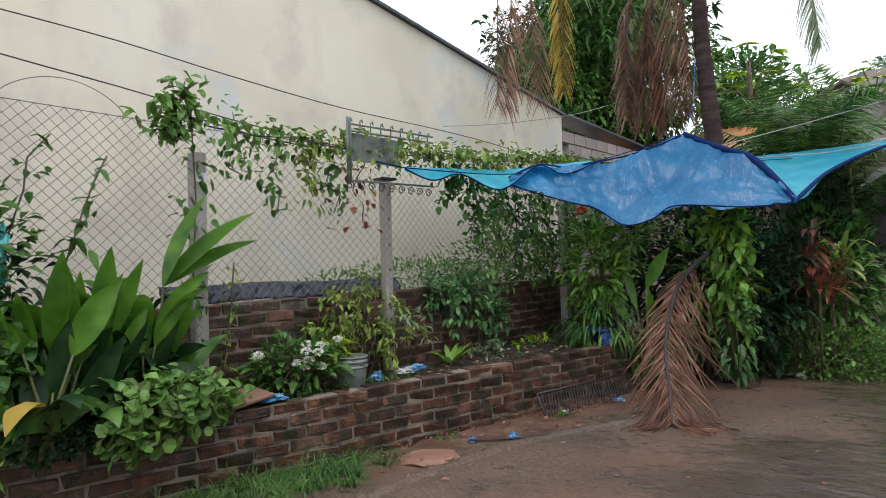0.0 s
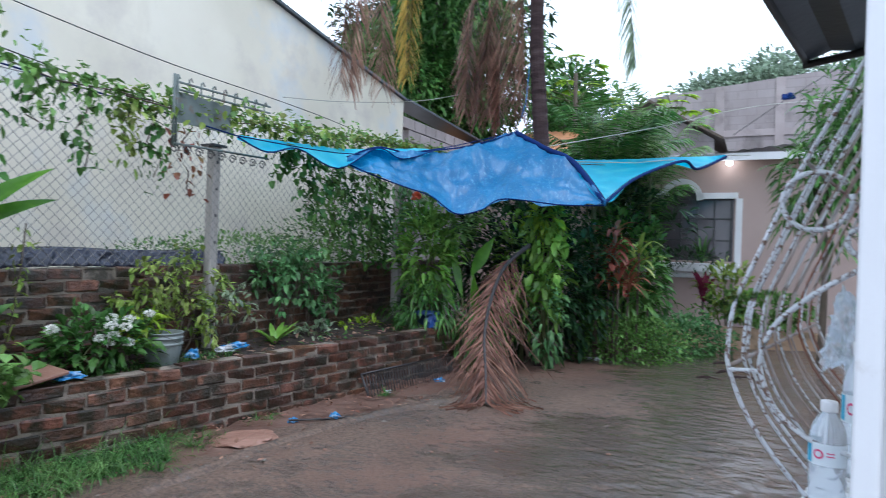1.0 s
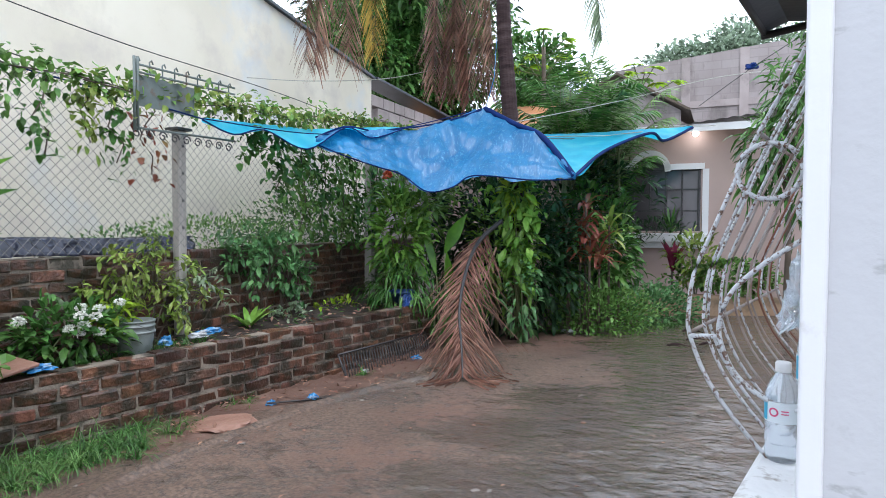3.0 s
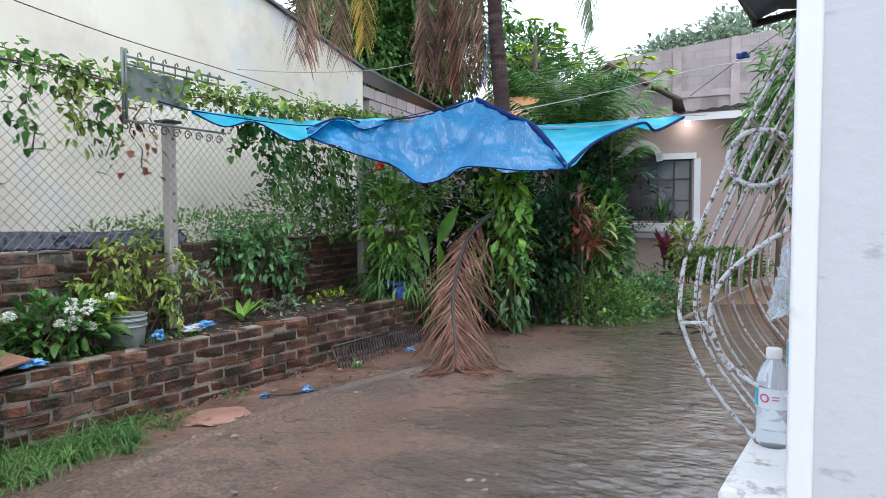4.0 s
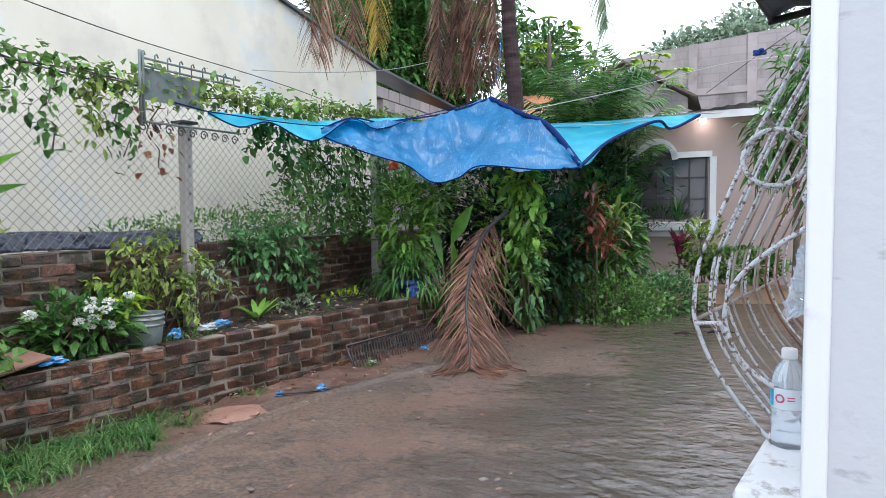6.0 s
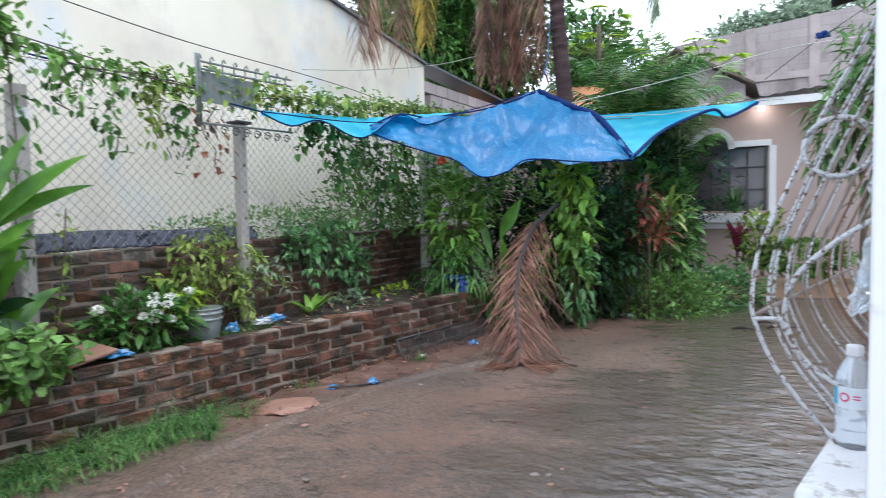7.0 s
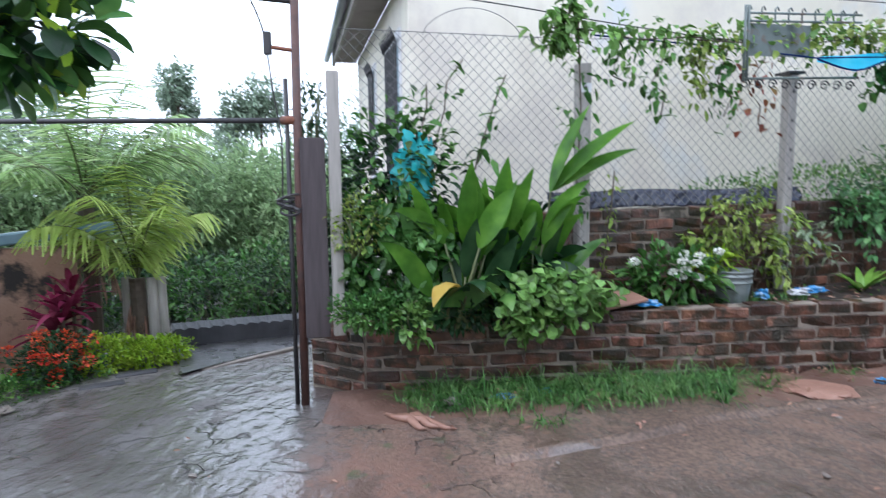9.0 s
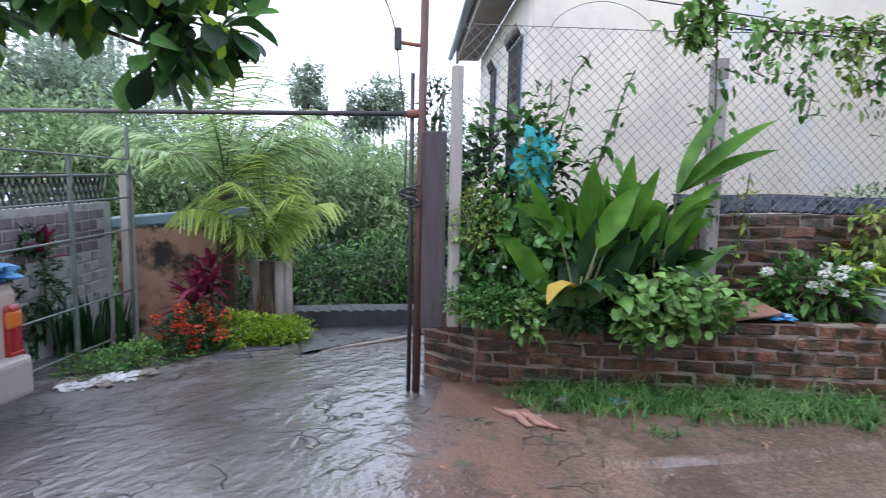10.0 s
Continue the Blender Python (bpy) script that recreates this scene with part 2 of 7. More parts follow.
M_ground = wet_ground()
M_plaster = patches(patches(material("cream_plaster", ((0.6, 0.555, 0.45), (0.68, 0.63, 0.525), (0.73, 0.685, 0.585)), scale=0.8, rough=0.85, bump=0.12, bump_scale=60, stain=((0.53, 0.48, 0.43), 0.52, 0.75), stain_scale=1.3), (0.5, 0.56, 0.62), 0.55, 0.56, 0.64, 4.0, most=0.55), (0.42, 0.36, 0.29), 0.9, 0.6, 0.78, 9.0, (1, 1, 0.35), 0.6)
M_white = patches(material("white_paint", ((0.47, 0.475, 0.5), (0.53, 0.535, 0.56)), scale=1.5, rough=0.6, bump=0.1, bump_scale=50, stain=((0.3, 0.3, 0.32), 0.6, 0.72), stain_scale=5), (0.3, 0.3, 0.31), 16.0, 0.62, 0.7, 3.0, (1, 1, 2.5), 0.7)
M_brick = patches(patches(material("old_brick", ((0.036, 0.018, 0.011), (0.085, 0.038, 0.023), (0.17, 0.076, 0.045)), scale=11, rough=0.32, bump=1.0, bump_scale=45, rand=0.6, coords="World"), (0.018, 0.018, 0.011), 5.5, 0.47, 0.58, 2.0, most=0.88), (0.2, 0.125, 0.095), 1.8, 0.56, 0.68, 6.0, most=0.4)
M_mortar = patches(material("mortar", ((0.14, 0.115, 0.09), (0.27, 0.225, 0.18)), scale=5, rough=0.7, bump=0.7, bump_scale=60, coords="World"), (0.026, 0.024, 0.016), 3.6, 0.5, 0.6, 2.0, most=0.88)
M_pink = material("pink_plaster", ((0.36, 0.27, 0.24), (0.43, 0.33, 0.295)), scale=1.2, rough=0.85, bump=0.1, stain=((0.27, 0.2, 0.18), 0.6, 0.85), stain_scale=1)
M_block = material("grey_block", ((0.26, 0.22, 0.21), (0.36, 0.31, 0.3)), scale=2, rough=0.9, bump=0.4, bump_scale=30, rand=0.12, stain=((0.12, 0.1, 0.1), 0.55, 0.8), stain_scale=1.2)


def block_wall():
    """Weathered concrete block for far walls: courses in the material."""
    m = material("weathered_block_courses", ((0.25, 0.215, 0.21), (0.36, 0.32, 0.31)), scale=1.5, rough=0.9, bump=0.4, bump_scale=25, stain=((0.13, 0.11, 0.105), 0.5, 0.72), stain_scale=1.1, stretch=(1, 1, 0.5))
    n, l = m.node_tree.nodes, m.node_tree.links
    tc = n.new("ShaderNodeTexCoord")
    mp = n.new("ShaderNodeMapping")
    mp.inputs["Rotation"].default_value = (radians(90), 0, 0)
    l.new(tc.outputs["Object"], mp.inputs[0])
    b = n.new("ShaderNodeTexBrick")
    b.inputs["Scale"].default_value = 1.0
    b.inputs["Brick Width"].default_value, b.inputs["Row Height"].default_value, b.inputs["Mortar Size"].default_value = 0.4, 0.2, 0.012
    b.inputs["Color1"].default_value, b.inputs["Color2"].default_value, b.inputs["Mortar"].default_value = (1, 1, 1, 1), (0.9, 0.89, 0.89, 1), (0.84, 0.83, 0.83, 1)
    l.new(mp.outputs[0], b.inputs["Vector"])
    p = n["Principled BSDF"]
    src = p.inputs["Base Color"].links[0].from_socket
    x = n.new("ShaderNodeMix")
    x.data_type, x.blend_type = "RGBA", "MULTIPLY"
    x.inputs[0].default_value = 1
    l.new(src, x.inputs[6]), l.new(b.outputs[0], x.inputs[7]), l.new(x.outputs[2], p.inputs["Base Color"])
    return m


M_blockwall = block_wall()
M_leaf = leafmat("leaf_green", (0.03, 0.092, 0.022), (0.07, 0.17, 0.038), (0.15, 0.27, 0.07))
M_post = material("grey_wood", ((0.27, 0.25, 0.225), (0.4, 0.37, 0.335)), scale=6, rough=0.8, bump=0.4, bump_scale=50, stretch=(6, 6, 0.6))

# ---- ground ----
def ground_sheet():
    V, F = [], []
    xs = [-250, -90, -40, -20] + [x * 0.25 for x in range(-60, 48)] + [14, 25, 60, 250]
    ys = [-250, -90, -40, -20] + [y * 0.25 for y in range(-56, 64)] + [20, 40, 90, 250]
    for y in ys:
        for x in xs:
            z = gz(x, y)
            if abs(x) < 12 and abs(y) < 15:
                z += 0.012 * noise.noise((x * 0.9, y * 0.9, 0)) + 0.006 * noise.noise((x * 3, y * 3, 4))
            V.append((x, y, z))
    w = len(xs)
    for j in range(len(ys) - 1):
        for i in range(w - 1):
            a = j * w + i
            F.append((a, a + 1, a + w + 1, a + w))
    return tagged(mesh("ground", V, F, M_ground, smooth=True), "wet brown concrete and earth yard with thin puddles", "ground", kind="structure")


ground_sheet()



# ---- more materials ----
# dark leaf green; also paints the shade on inner and lower leaves
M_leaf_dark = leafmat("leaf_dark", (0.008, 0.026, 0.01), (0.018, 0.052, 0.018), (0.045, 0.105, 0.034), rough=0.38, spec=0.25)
M_leaf_lime = leafmat("leaf_lime", (0.16, 0.28, 0.02), (0.26, 0.4, 0.03), (0.38, 0.5, 0.06), transmit=0.4)
M_leaf_limepalm = leafmat("leaf_lime_palm", (0.27, 0.38, 0.07), (0.4, 0.52, 0.13), (0.54, 0.62, 0.22), transmit=0.45, rand=0.3)
M_leaf_feather = leafmat("leaf_feather_palm", (0.15, 0.25, 0.08), (0.27, 0.39, 0.15), (0.44, 0.54, 0.28), transmit=0.45, rand=0.5)
M_leaf_yellow = leafmat("leaf_variegated", (0.1, 0.19, 0.035), (0.22, 0.3, 0.06), (0.4, 0.43, 0.15))
M_leaf_round = leafmat("leaf_round", (0.085, 0.19, 0.04), (0.145, 0.27, 0.065), (0.22, 0.36, 0.11))
M_leaf_glossy = leafmat("leaf_glossy", (0.1, 0.24, 0.035), (0.19, 0.36, 0.06), (0.3, 0.48, 0.11))
M_leaf_rose = leafmat("leaf_rose", (0.055, 0.15, 0.05), (0.11, 0.24, 0.085), (0.2, 0.34, 0.14))
M_leaf_canna = leafmat("leaf_canna", (0.032, 0.105, 0.013), (0.075, 0.2, 0.021), (0.15, 0.33, 0.037), transmit=0.45, rand=0.4)
M_leaf_red = leafmat("leaf_crimson", (0.08, 0.01, 0.022), (0.17, 0.02, 0.05), (0.28, 0.06, 0.11))
M_leaf_rust = leafmat("leaf_bronze", (0.1, 0.04, 0.022), (0.24, 0.075, 0.05), (0.16, 0.15, 0.05))
M_leaf_pale = leafmat("leaf_palm", (0.11, 0.2, 0.065), (0.2, 0.31, 0.12), (0.34, 0.44, 0.22), transmit=0.42)
M_leaf_silver = leafmat("leaf_silver", (0.12, 0.2, 0.1), (0.25, 0.33, 0.2), (0.4, 0.45, 0.32))
# greens paled for distance: rain haze is put into the leaf colour
M_far_haze = leafmat("leaf_far_haze", (0.16, 0.22, 0.15), (0.23, 0.3, 0.21), (0.32, 0.39, 0.29), rough=0.6, transmit=0.5, spec=0.2)
M_wood_haze = leafmat("leaf_woods_haze", (0.125, 0.2, 0.09), (0.215, 0.31, 0.145), (0.35, 0.45, 0.23), rough=0.6, transmit=0.5, rand=0.45, spec=0.2)
M_grass = leafmat("grass_blades", (0.03, 0.085, 0.022), (0.08, 0.18, 0.045), (0.19, 0.31, 0.1), transmit=0.3, rand=0.6)
M_dead = leafmat("dead_frond", (0.16, 0.088, 0.06), (0.29, 0.17, 0.12), (0.42, 0.27, 0.2), rough=0.7, transmit=0.2)
M_deadred = leafmat("dead_frond_russet", (0.085, 0.038, 0.025), (0.175, 0.083, 0.056), (0.3, 0.165, 0.118), rough=0.55, transmit=0.15)
M_deadyel = leafmat("yellow_frond", (0.3, 0.2, 0.03), (0.42, 0.3, 0.05), (0.5, 0.38, 0.1), rough=0.6, transmit=0.35)
M_flower = leafmat("white_petals", (0.75, 0.75, 0.7), (0.82, 0.82, 0.76), (0.85, 0.85, 0.8), rand=0.06, rough=0.6)
M_ixora = leafmat("red_orange_petals", (0.45, 0.04, 0.02), (0.6, 0.08, 0.03), (0.65, 0.15, 0.06), rough=0.6)
M_stem = material("stem", ((0.07, 0.09, 0.03), (0.12, 0.13, 0.05)), scale=8, rough=0.6, bump=0.2)
M_bark = material("palm_bark", ((0.022, 0.013, 0.013), (0.042, 0.026, 0.026), (0.075, 0.052, 0.05)), scale=4, spec=0.2, rough=0.9, bump=0.6, bump_scale=30, stretch=(1, 1, 4))
M_twig = material("brown_bark", ((0.06, 0.045, 0.03), (0.12, 0.09, 0.065)), scale=8, rough=0.8, bump=0.5, bump_scale=40)
M_soil = material("planter_soil", ((0.018, 0.012, 0.009), (0.042, 0.028, 0.02)), scale=9, rough=0.8, bump=0.9, bump_scale=35)
M_redsoil = material("red_earth", ((0.075, 0.042, 0.031), (0.12, 0.066, 0.047), (0.17, 0.1, 0.074)), scale=3.5, rough=0.4, rough_to=0.75, bump=0.7, bump_scale=30)
M_plastic_dark = material("black_plastic", ((0.02, 0.022, 0.035), (0.045, 0.05, 0.08)), scale=5, rough=0.16, bump=0.3, bump_scale=15)
# wings: light coming through the sheet is painted in as bright cyan
M_tarp_lit = material("blue_tarp_lit", ((0.02, 0.42, 0.7), (0.05, 0.56, 0.8), (0.16, 0.72, 0.88)), scale=3, rough=0.38, bump=0.25, bump_scale=25, transmit=0.5)
# flap: darker copy of the same sheet, with pale wrinkle streaks
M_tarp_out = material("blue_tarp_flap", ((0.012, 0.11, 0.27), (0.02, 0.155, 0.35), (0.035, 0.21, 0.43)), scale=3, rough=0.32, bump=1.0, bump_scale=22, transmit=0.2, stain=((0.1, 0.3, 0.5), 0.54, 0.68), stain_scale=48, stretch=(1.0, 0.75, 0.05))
M_hem = material("navy_hem", ((0.004, 0.016, 0.085), (0.007, 0.026, 0.12)), scale=8, rough=0.8, bump=0.2, spec=0.15)
M_rope = material("rope", ((0.3, 0.3, 0.26), (0.4, 0.4, 0.35)), scale=30, rough=0.8, bump=0.3)
M_cable = material("dark_cable", ((0.02, 0.02, 0.02), (0.05, 0.045, 0.04)), scale=8, rough=0.5, bump=0)
M_wire = material("galvanised_wire", ((0.1, 0.1, 0.1), (0.18, 0.17, 0.165)), scale=10, rough=0.5, bump=0, metal=0.3)
M_iron_white = material("peeling_white_iron", ((0.42, 0.44, 0.46), (0.62, 0.64, 0.67)), scale=9, rough=0.45, bump=0.3, stain=((0.13, 0.075, 0.05), 0.51, 0.58), stain_scale=120)
M_iron_rust = material("rusty_iron", ((0.12, 0.04, 0.022), (0.2, 0.075, 0.04), (0.1, 0.06, 0.05)), scale=9, rough=0.7, bump=0.5, bump_scale=60)
M_iron_post = material("dark_rusted_post", ((0.045, 0.022, 0.018), (0.085, 0.038, 0.028), (0.05, 0.035, 0.032)), scale=9, rough=0.6, bump=0.5, bump_scale=60)
M_iron_mix = material("half_rusted_iron", ((0.42, 0.41, 0.4), (0.17, 0.085, 0.05)), scale=14, rough=0.6, bump=0.4, bump_scale=60)
M_iron_dark = material("dark_iron", ((0.03, 0.03, 0.032), (0.06, 0.055, 0.055)), scale=8, rough=0.5, bump=0.1, metal=0.3)
M_iron_grey = material("grey_green_iron", ((0.07, 0.09, 0.085), (0.16, 0.19, 0.175)), scale=6, rough=0.5, bump=0.2, stain=((0.12, 0.06, 0.035), 0.55, 0.7), stain_scale=9)
M_blueiron = material("blue_grey_sheet", ((0.13, 0.22, 0.27), (0.2, 0.3, 0.35)), scale=3, rough=0.4, bump=0.15)
M_bucket = material("grey_plastic", ((0.17, 0.195, 0.185), (0.24, 0.265, 0.255)), scale=4, rough=0.4, bump=0.1, stain=((0.13, 0.13, 0.11), 0.52, 0.72), stain_scale=6)
M_bluepot = material("blue_plastic", ((0.01, 0.03, 0.12), (0.02, 0.06, 0.22)), scale=4, rough=0.35, bump=0.1)
M_litterblue = material("blue_wrapper", ((0.015, 0.07, 0.22), (0.04, 0.2, 0.42), (0.4, 0.46, 0.52)), scale=18, rough=0.25, bump=0.4, bump_scale=20)
M_litterwhite = material("white_wrapper", ((0.25, 0.25, 0.26), (0.55, 0.55, 0.56)), scale=10, rough=0.3, bump=0.4, bump_scale=20)
M_clay = material("clay_tile", ((0.2, 0.1, 0.068), (0.3, 0.17, 0.125)), scale=5, rough=0.5, bump=0.4, bump_scale=30)
M_teal = material("teal_bag", ((0.02, 0.4, 0.42), (0.06, 0.55, 0.58), (0.2, 0.68, 0.7)), scale=6, rough=0.3, bump=0.5, bump_scale=14, transmit=0.25)
M_trim = material("white_trim", ((0.62, 0.62, 0.63), (0.7, 0.7, 0.71)), scale=3, rough=0.6, bump=0.1)
M_pane = material("dark_pane", ((0.06, 0.054, 0.06), (0.12, 0.105, 0.112)), scale=1.5, rough=0.12, bump=0.05, bump_scale=6)
M_dark = material("dark_inside", ((0.006, 0.006, 0.006), (0.012, 0.012, 0.012)), scale=3, rough=0.9, bump=0)
M_roofzinc = material("zinc_sheet", ((0.3, 0.31, 0.33), (0.42, 0.43, 0.45)), scale=3, rough=0.4, bump=0.1, metal=0.4, stain=((0.2, 0.12, 0.08), 0.6, 0.8), stain_scale=2)
M_roofrust = material("rusty_sheet", ((0.28, 0.11, 0.04), (0.4, 0.19, 0.07)), scale=3, rough=0.7, bump=0.2)
M_roofdark = material("dark_sheet", ((0.02, 0.03, 0.04), (0.05, 0.06, 0.075)), scale=3, rough=0.35, bump=0.1)
M_board = material("dark_weathered_board", ((0.045, 0.035, 0.037), (0.085, 0.068, 0.07)), scale=5, rough=0.8, bump=0.6, bump_scale=40, stretch=(5, 5, 0.5))
M_carpaint = material("beige_metallic_paint", ((0.4, 0.33, 0.29), (0.44, 0.37, 0.33)), scale=2, rough=0.25, bump=0, metal=0.3)
M_carplastic = material("grey_bumper", ((0.28, 0.25, 0.23), (0.33, 0.3, 0.28)), scale=3, rough=0.4, bump=0)
M_redlens = material("red_lens", ((0.2, 0.008, 0.008), (0.28, 0.012, 0.01)), scale=8, rough=0.1, bump=0)
M_amber = material("amber_lens", ((0.42, 0.11, 0.015), (0.5, 0.15, 0.02)), scale=8, rough=0.1, bump=0)
M_tyre = material("rubber", ((0.015, 0.015, 0.015), (0.025, 0.025, 0.025)), scale=9, rough=0.8, bump=0.3)
M_tan = material("tan_plaster", ((0.38, 0.24, 0.15), (0.46, 0.31, 0.2)), scale=3, rough=0.8, bump=0.3, stain=((0.12, 0.1, 0.06), 0.5, 0.7), stain_scale=3)
M_stone = material("grey_stone", ((0.12, 0.1, 0.085), (0.22, 0.19, 0.165)), scale=8, rough=0.5, bump=0.4)
M_label = material("blue_label", ((0.05, 0.35, 0.55), (0.1, 0.45, 0.65)), scale=4, rough=0.35, bump=0)
M_pinkink = material("pink_ink", ((0.55, 0.06, 0.16), (0.6, 0.08, 0.2)), scale=4, rough=0.4, bump=0)
M_asphalt = material("wet_asphalt", ((0.03, 0.03, 0.032), (0.06, 0.058, 0.06)), scale=3, rough=0.2, rough_to=0.5, bump=0.4, bump_scale=40)
M_slate = material("dark_wet_stone", ((0.02, 0.02, 0.024), (0.05, 0.05, 0.054)), scale=3, rough=0.65, bump=0.6, bump_scale=14)


def clear_plastic():
    m = bpy.data.materials.new("clear_plastic")
    m.use_nodes = True
    p = m.node_tree.nodes["Principled BSDF"]
    p.inputs["Base Color"].default_value = (0.85, 0.9, 0.95, 1)
    p.inputs["Roughness"].default_value, p.inputs["Transmission Weight"].default_value, p.inputs["IOR"].default_value = 0.12, 0.75, 1.15
    return m


M_clear = clear_plastic()
M_bulb = bpy.data.materials.new("bulb_glow")
M_bulb.use_nodes = True
M_bulb.node_tree.nodes["Principled BSDF"].inputs["Emission Color"].default_value = (1, 0.95, 0.85, 1)
M_bulb.node_tree.nodes["Principled BSDF"].inputs["Emission Strength"].default_value = 9.0

# ---- plant builders ----
rng = np.random.default_rng(7)


def unit(a):
    return a / np.maximum(np.linalg.norm(a, axis=-1, keepdims=True), 1e-9)


def leaf_mesh(name, base, way, length, width, mat, parent=None, bend=0.25, label="", wide=0.45, blunt=0.33):
    """Folded, drooping leaves with six corners each, at base along way."""
    base, way = np.asarray(base, float), unit(np.asarray(way, float))
    n = len(base)
    length = np.broadcast_to(np.asarray(length, float), (n,))[:, None]
    width = np.broadcast_to(np.asarray(width, float), (n,))[:, None]
    side = unit(np.cross(way, np.array([0, 0, 1.0])) + rng.normal(0, 0.25, (n, 3)))
    nrm = unit(np.cross(side, way))
    mid = base + way * length * wide
    tip = base + way * length - np.array([0, 0, 1.0]) * length * bend
    a = mid + side * width * 0.5 + nrm * width * 0.16
    b = mid - side * width * 0.5 + nrm * width * 0.16
    c = mid - nrm * width * 0.04
    u1 = base + way * length * 0.78 - np.array([0, 0, 1.0]) * length * bend * 0.45
    d, e = u1 + side * width * blunt + nrm * width * 0.08, u1 - side * width * blunt + nrm * width * 0.08
    V = np.stack([base, a, c, b, d, e, tip], 1).reshape(-1, 3)
    k = np.arange(n)[:, None] * 7
    F = np.concatenate([k + np.array([[0, 2, 1]]), k + np.array([[0, 3, 2]]), k + np.array([[1, 2, 4]]), k + np.array([[2, 3, 5]]), k + np.array([[2, 5, 4]]), k + np.array([[4, 5, 6]])])
    return mesh(name, V.tolist(), F.tolist(), mat, parent, False, label)


def blob(center, radii, n, shell=0.55):
    """Random points in an uneven ball, denser near its skin, with the way outwards."""
    d = unit(rng.normal(0, 1, (n, 3)))
    lump = np.array([0.72 + 0.5 * noise.noise((x * 1.6 + center[0], y * 1.6 + center[1], z * 1.6 + center[2])) + 0.28 for x, y, z in d])
    r = (shell + (1 - shell) * rng.random(n) ** 0.6) * lump
    return np.array(center) + d * r[:, None] * np.array(radii), d


def bush(name, center, radii, n, leaf, mat, label, category="shrub", up=0.25, bend=0.25, stems=5, foot=None, shell=0.45, group="", extra=None, clip=None, wide=0.45, blunt=0.33, face=None):
    """A shrub: thin stems from the foot and many small leaves in an uneven crown."""
    root = empty(name, foot or (center[0], center[1], center[2] - radii[2]))
    f = Vector(root.location)
    p, d = blob(center, radii, n, shell)
    if clip is not None:
        keep = clip(p)
        p, d = p[keep], d[keep]
    way = d + rng.normal(0, 0.55, p.shape) + np.array([0, 0, up])
    if face is not None:
        g = unit(np.array([face], float))
        way = rng.normal(0, 0.75, p.shape)
        way = way - 0.85 * (way @ g.T) * g + 0.25 * g + np.array([0, 0, -0.5])
    ln = leaf[0] * rng.uniform(0.65, 1.25, len(p))
    leaf_mesh("foliage", p - np.array(f), way, ln, ln * leaf[1], mat, root, bend, wide=wide, blunt=blunt)
    for i in range(stems):
        q = Vector(p[rng.integers(len(p))]) - f
        m = q * 0.5 + Vector((rng.normal(0, 0.04), rng.normal(0, 0.04), abs(q.z) * 0.12))
        tube("stem", [(rng.normal(0, 0.02), rng.normal(0, 0.02), -0.02), m, q], [0.012, 0.008, 0.004], M_stem, root, 5)
    if extra:
        extra(root, p, f)
    return tagged(root, label, category, group)


def strap_mesh(V, F, base, way, length, width, droop, segs=7, fold=0.12, profile=None, twist=0.0, across=None):
    """One long arching blade as a strip of quads with a folded midrib."""
    p, d = Vector(base), Vector(way).normalized()
    side = d.cross(Vector((0, 0, 1)))
    side = side.normalized() if side.length > 0.05 else Vector((1, 0, 0))
    side = Matrix.Rotation(twist, 3, d) @ side
    if across is not None:
        side = (Vector(across) - d * d.dot(Vector(across))).normalized()
    k = len(V)
    step = length / segs
    for i in range(segs + 1):
        t = i / segs
        w = width * (profile(t) if profile else math.sin(math.pi * min(1, 0.12 + 0.88 * t)) ** 0.75)
        nrm = side.cross(d)
        V += [p - side * w / 2 + nrm * w * fold, p.copy(), p + side * w / 2 + nrm * w * fold]
        d = (d + Vector((0, 0, -droop / segs * (0.4 + 1.6 * t)))).normalized()
        p = p + d * step
        side = (side - d * side.dot(d)).normalized()
    for i in range(segs):
        a = k + i * 3
        F += [(a, a + 1, a + 4, a + 3), (a + 1, a + 2, a + 5, a + 4)]


def rosette(name, loc, n, length, width, mat, label, category="plant", lean=(0.2, 1.0), droop=0.9, stalk=0.0, group=""):
    """Blades in a ring from one crown."""
    root = empty(name, loc)
    for i in range(n):
        V, F = [], []
        w = i * 2.4 + rng.normal(0, 0.2)
        el = rng.uniform(*lean)
        way = (math.cos(w) * math.cos(el), math.sin(w) * math.cos(el), math.sin(el))
        strap_mesh(V, F, (0, 0, stalk * rng.uniform(0.75, 1)), way, length * rng.uniform(0.7, 1.1), width, droop * rng.uniform(0.6, 1.2), 6)
        mesh("blade", V, F, mat, root, True)
    if stalk:
        tube("stalk", [(0, 0, 0), (0, 0, stalk)], [0.02, 0.015], M_twig, root, 6)
    return tagged(root, label, category, group)


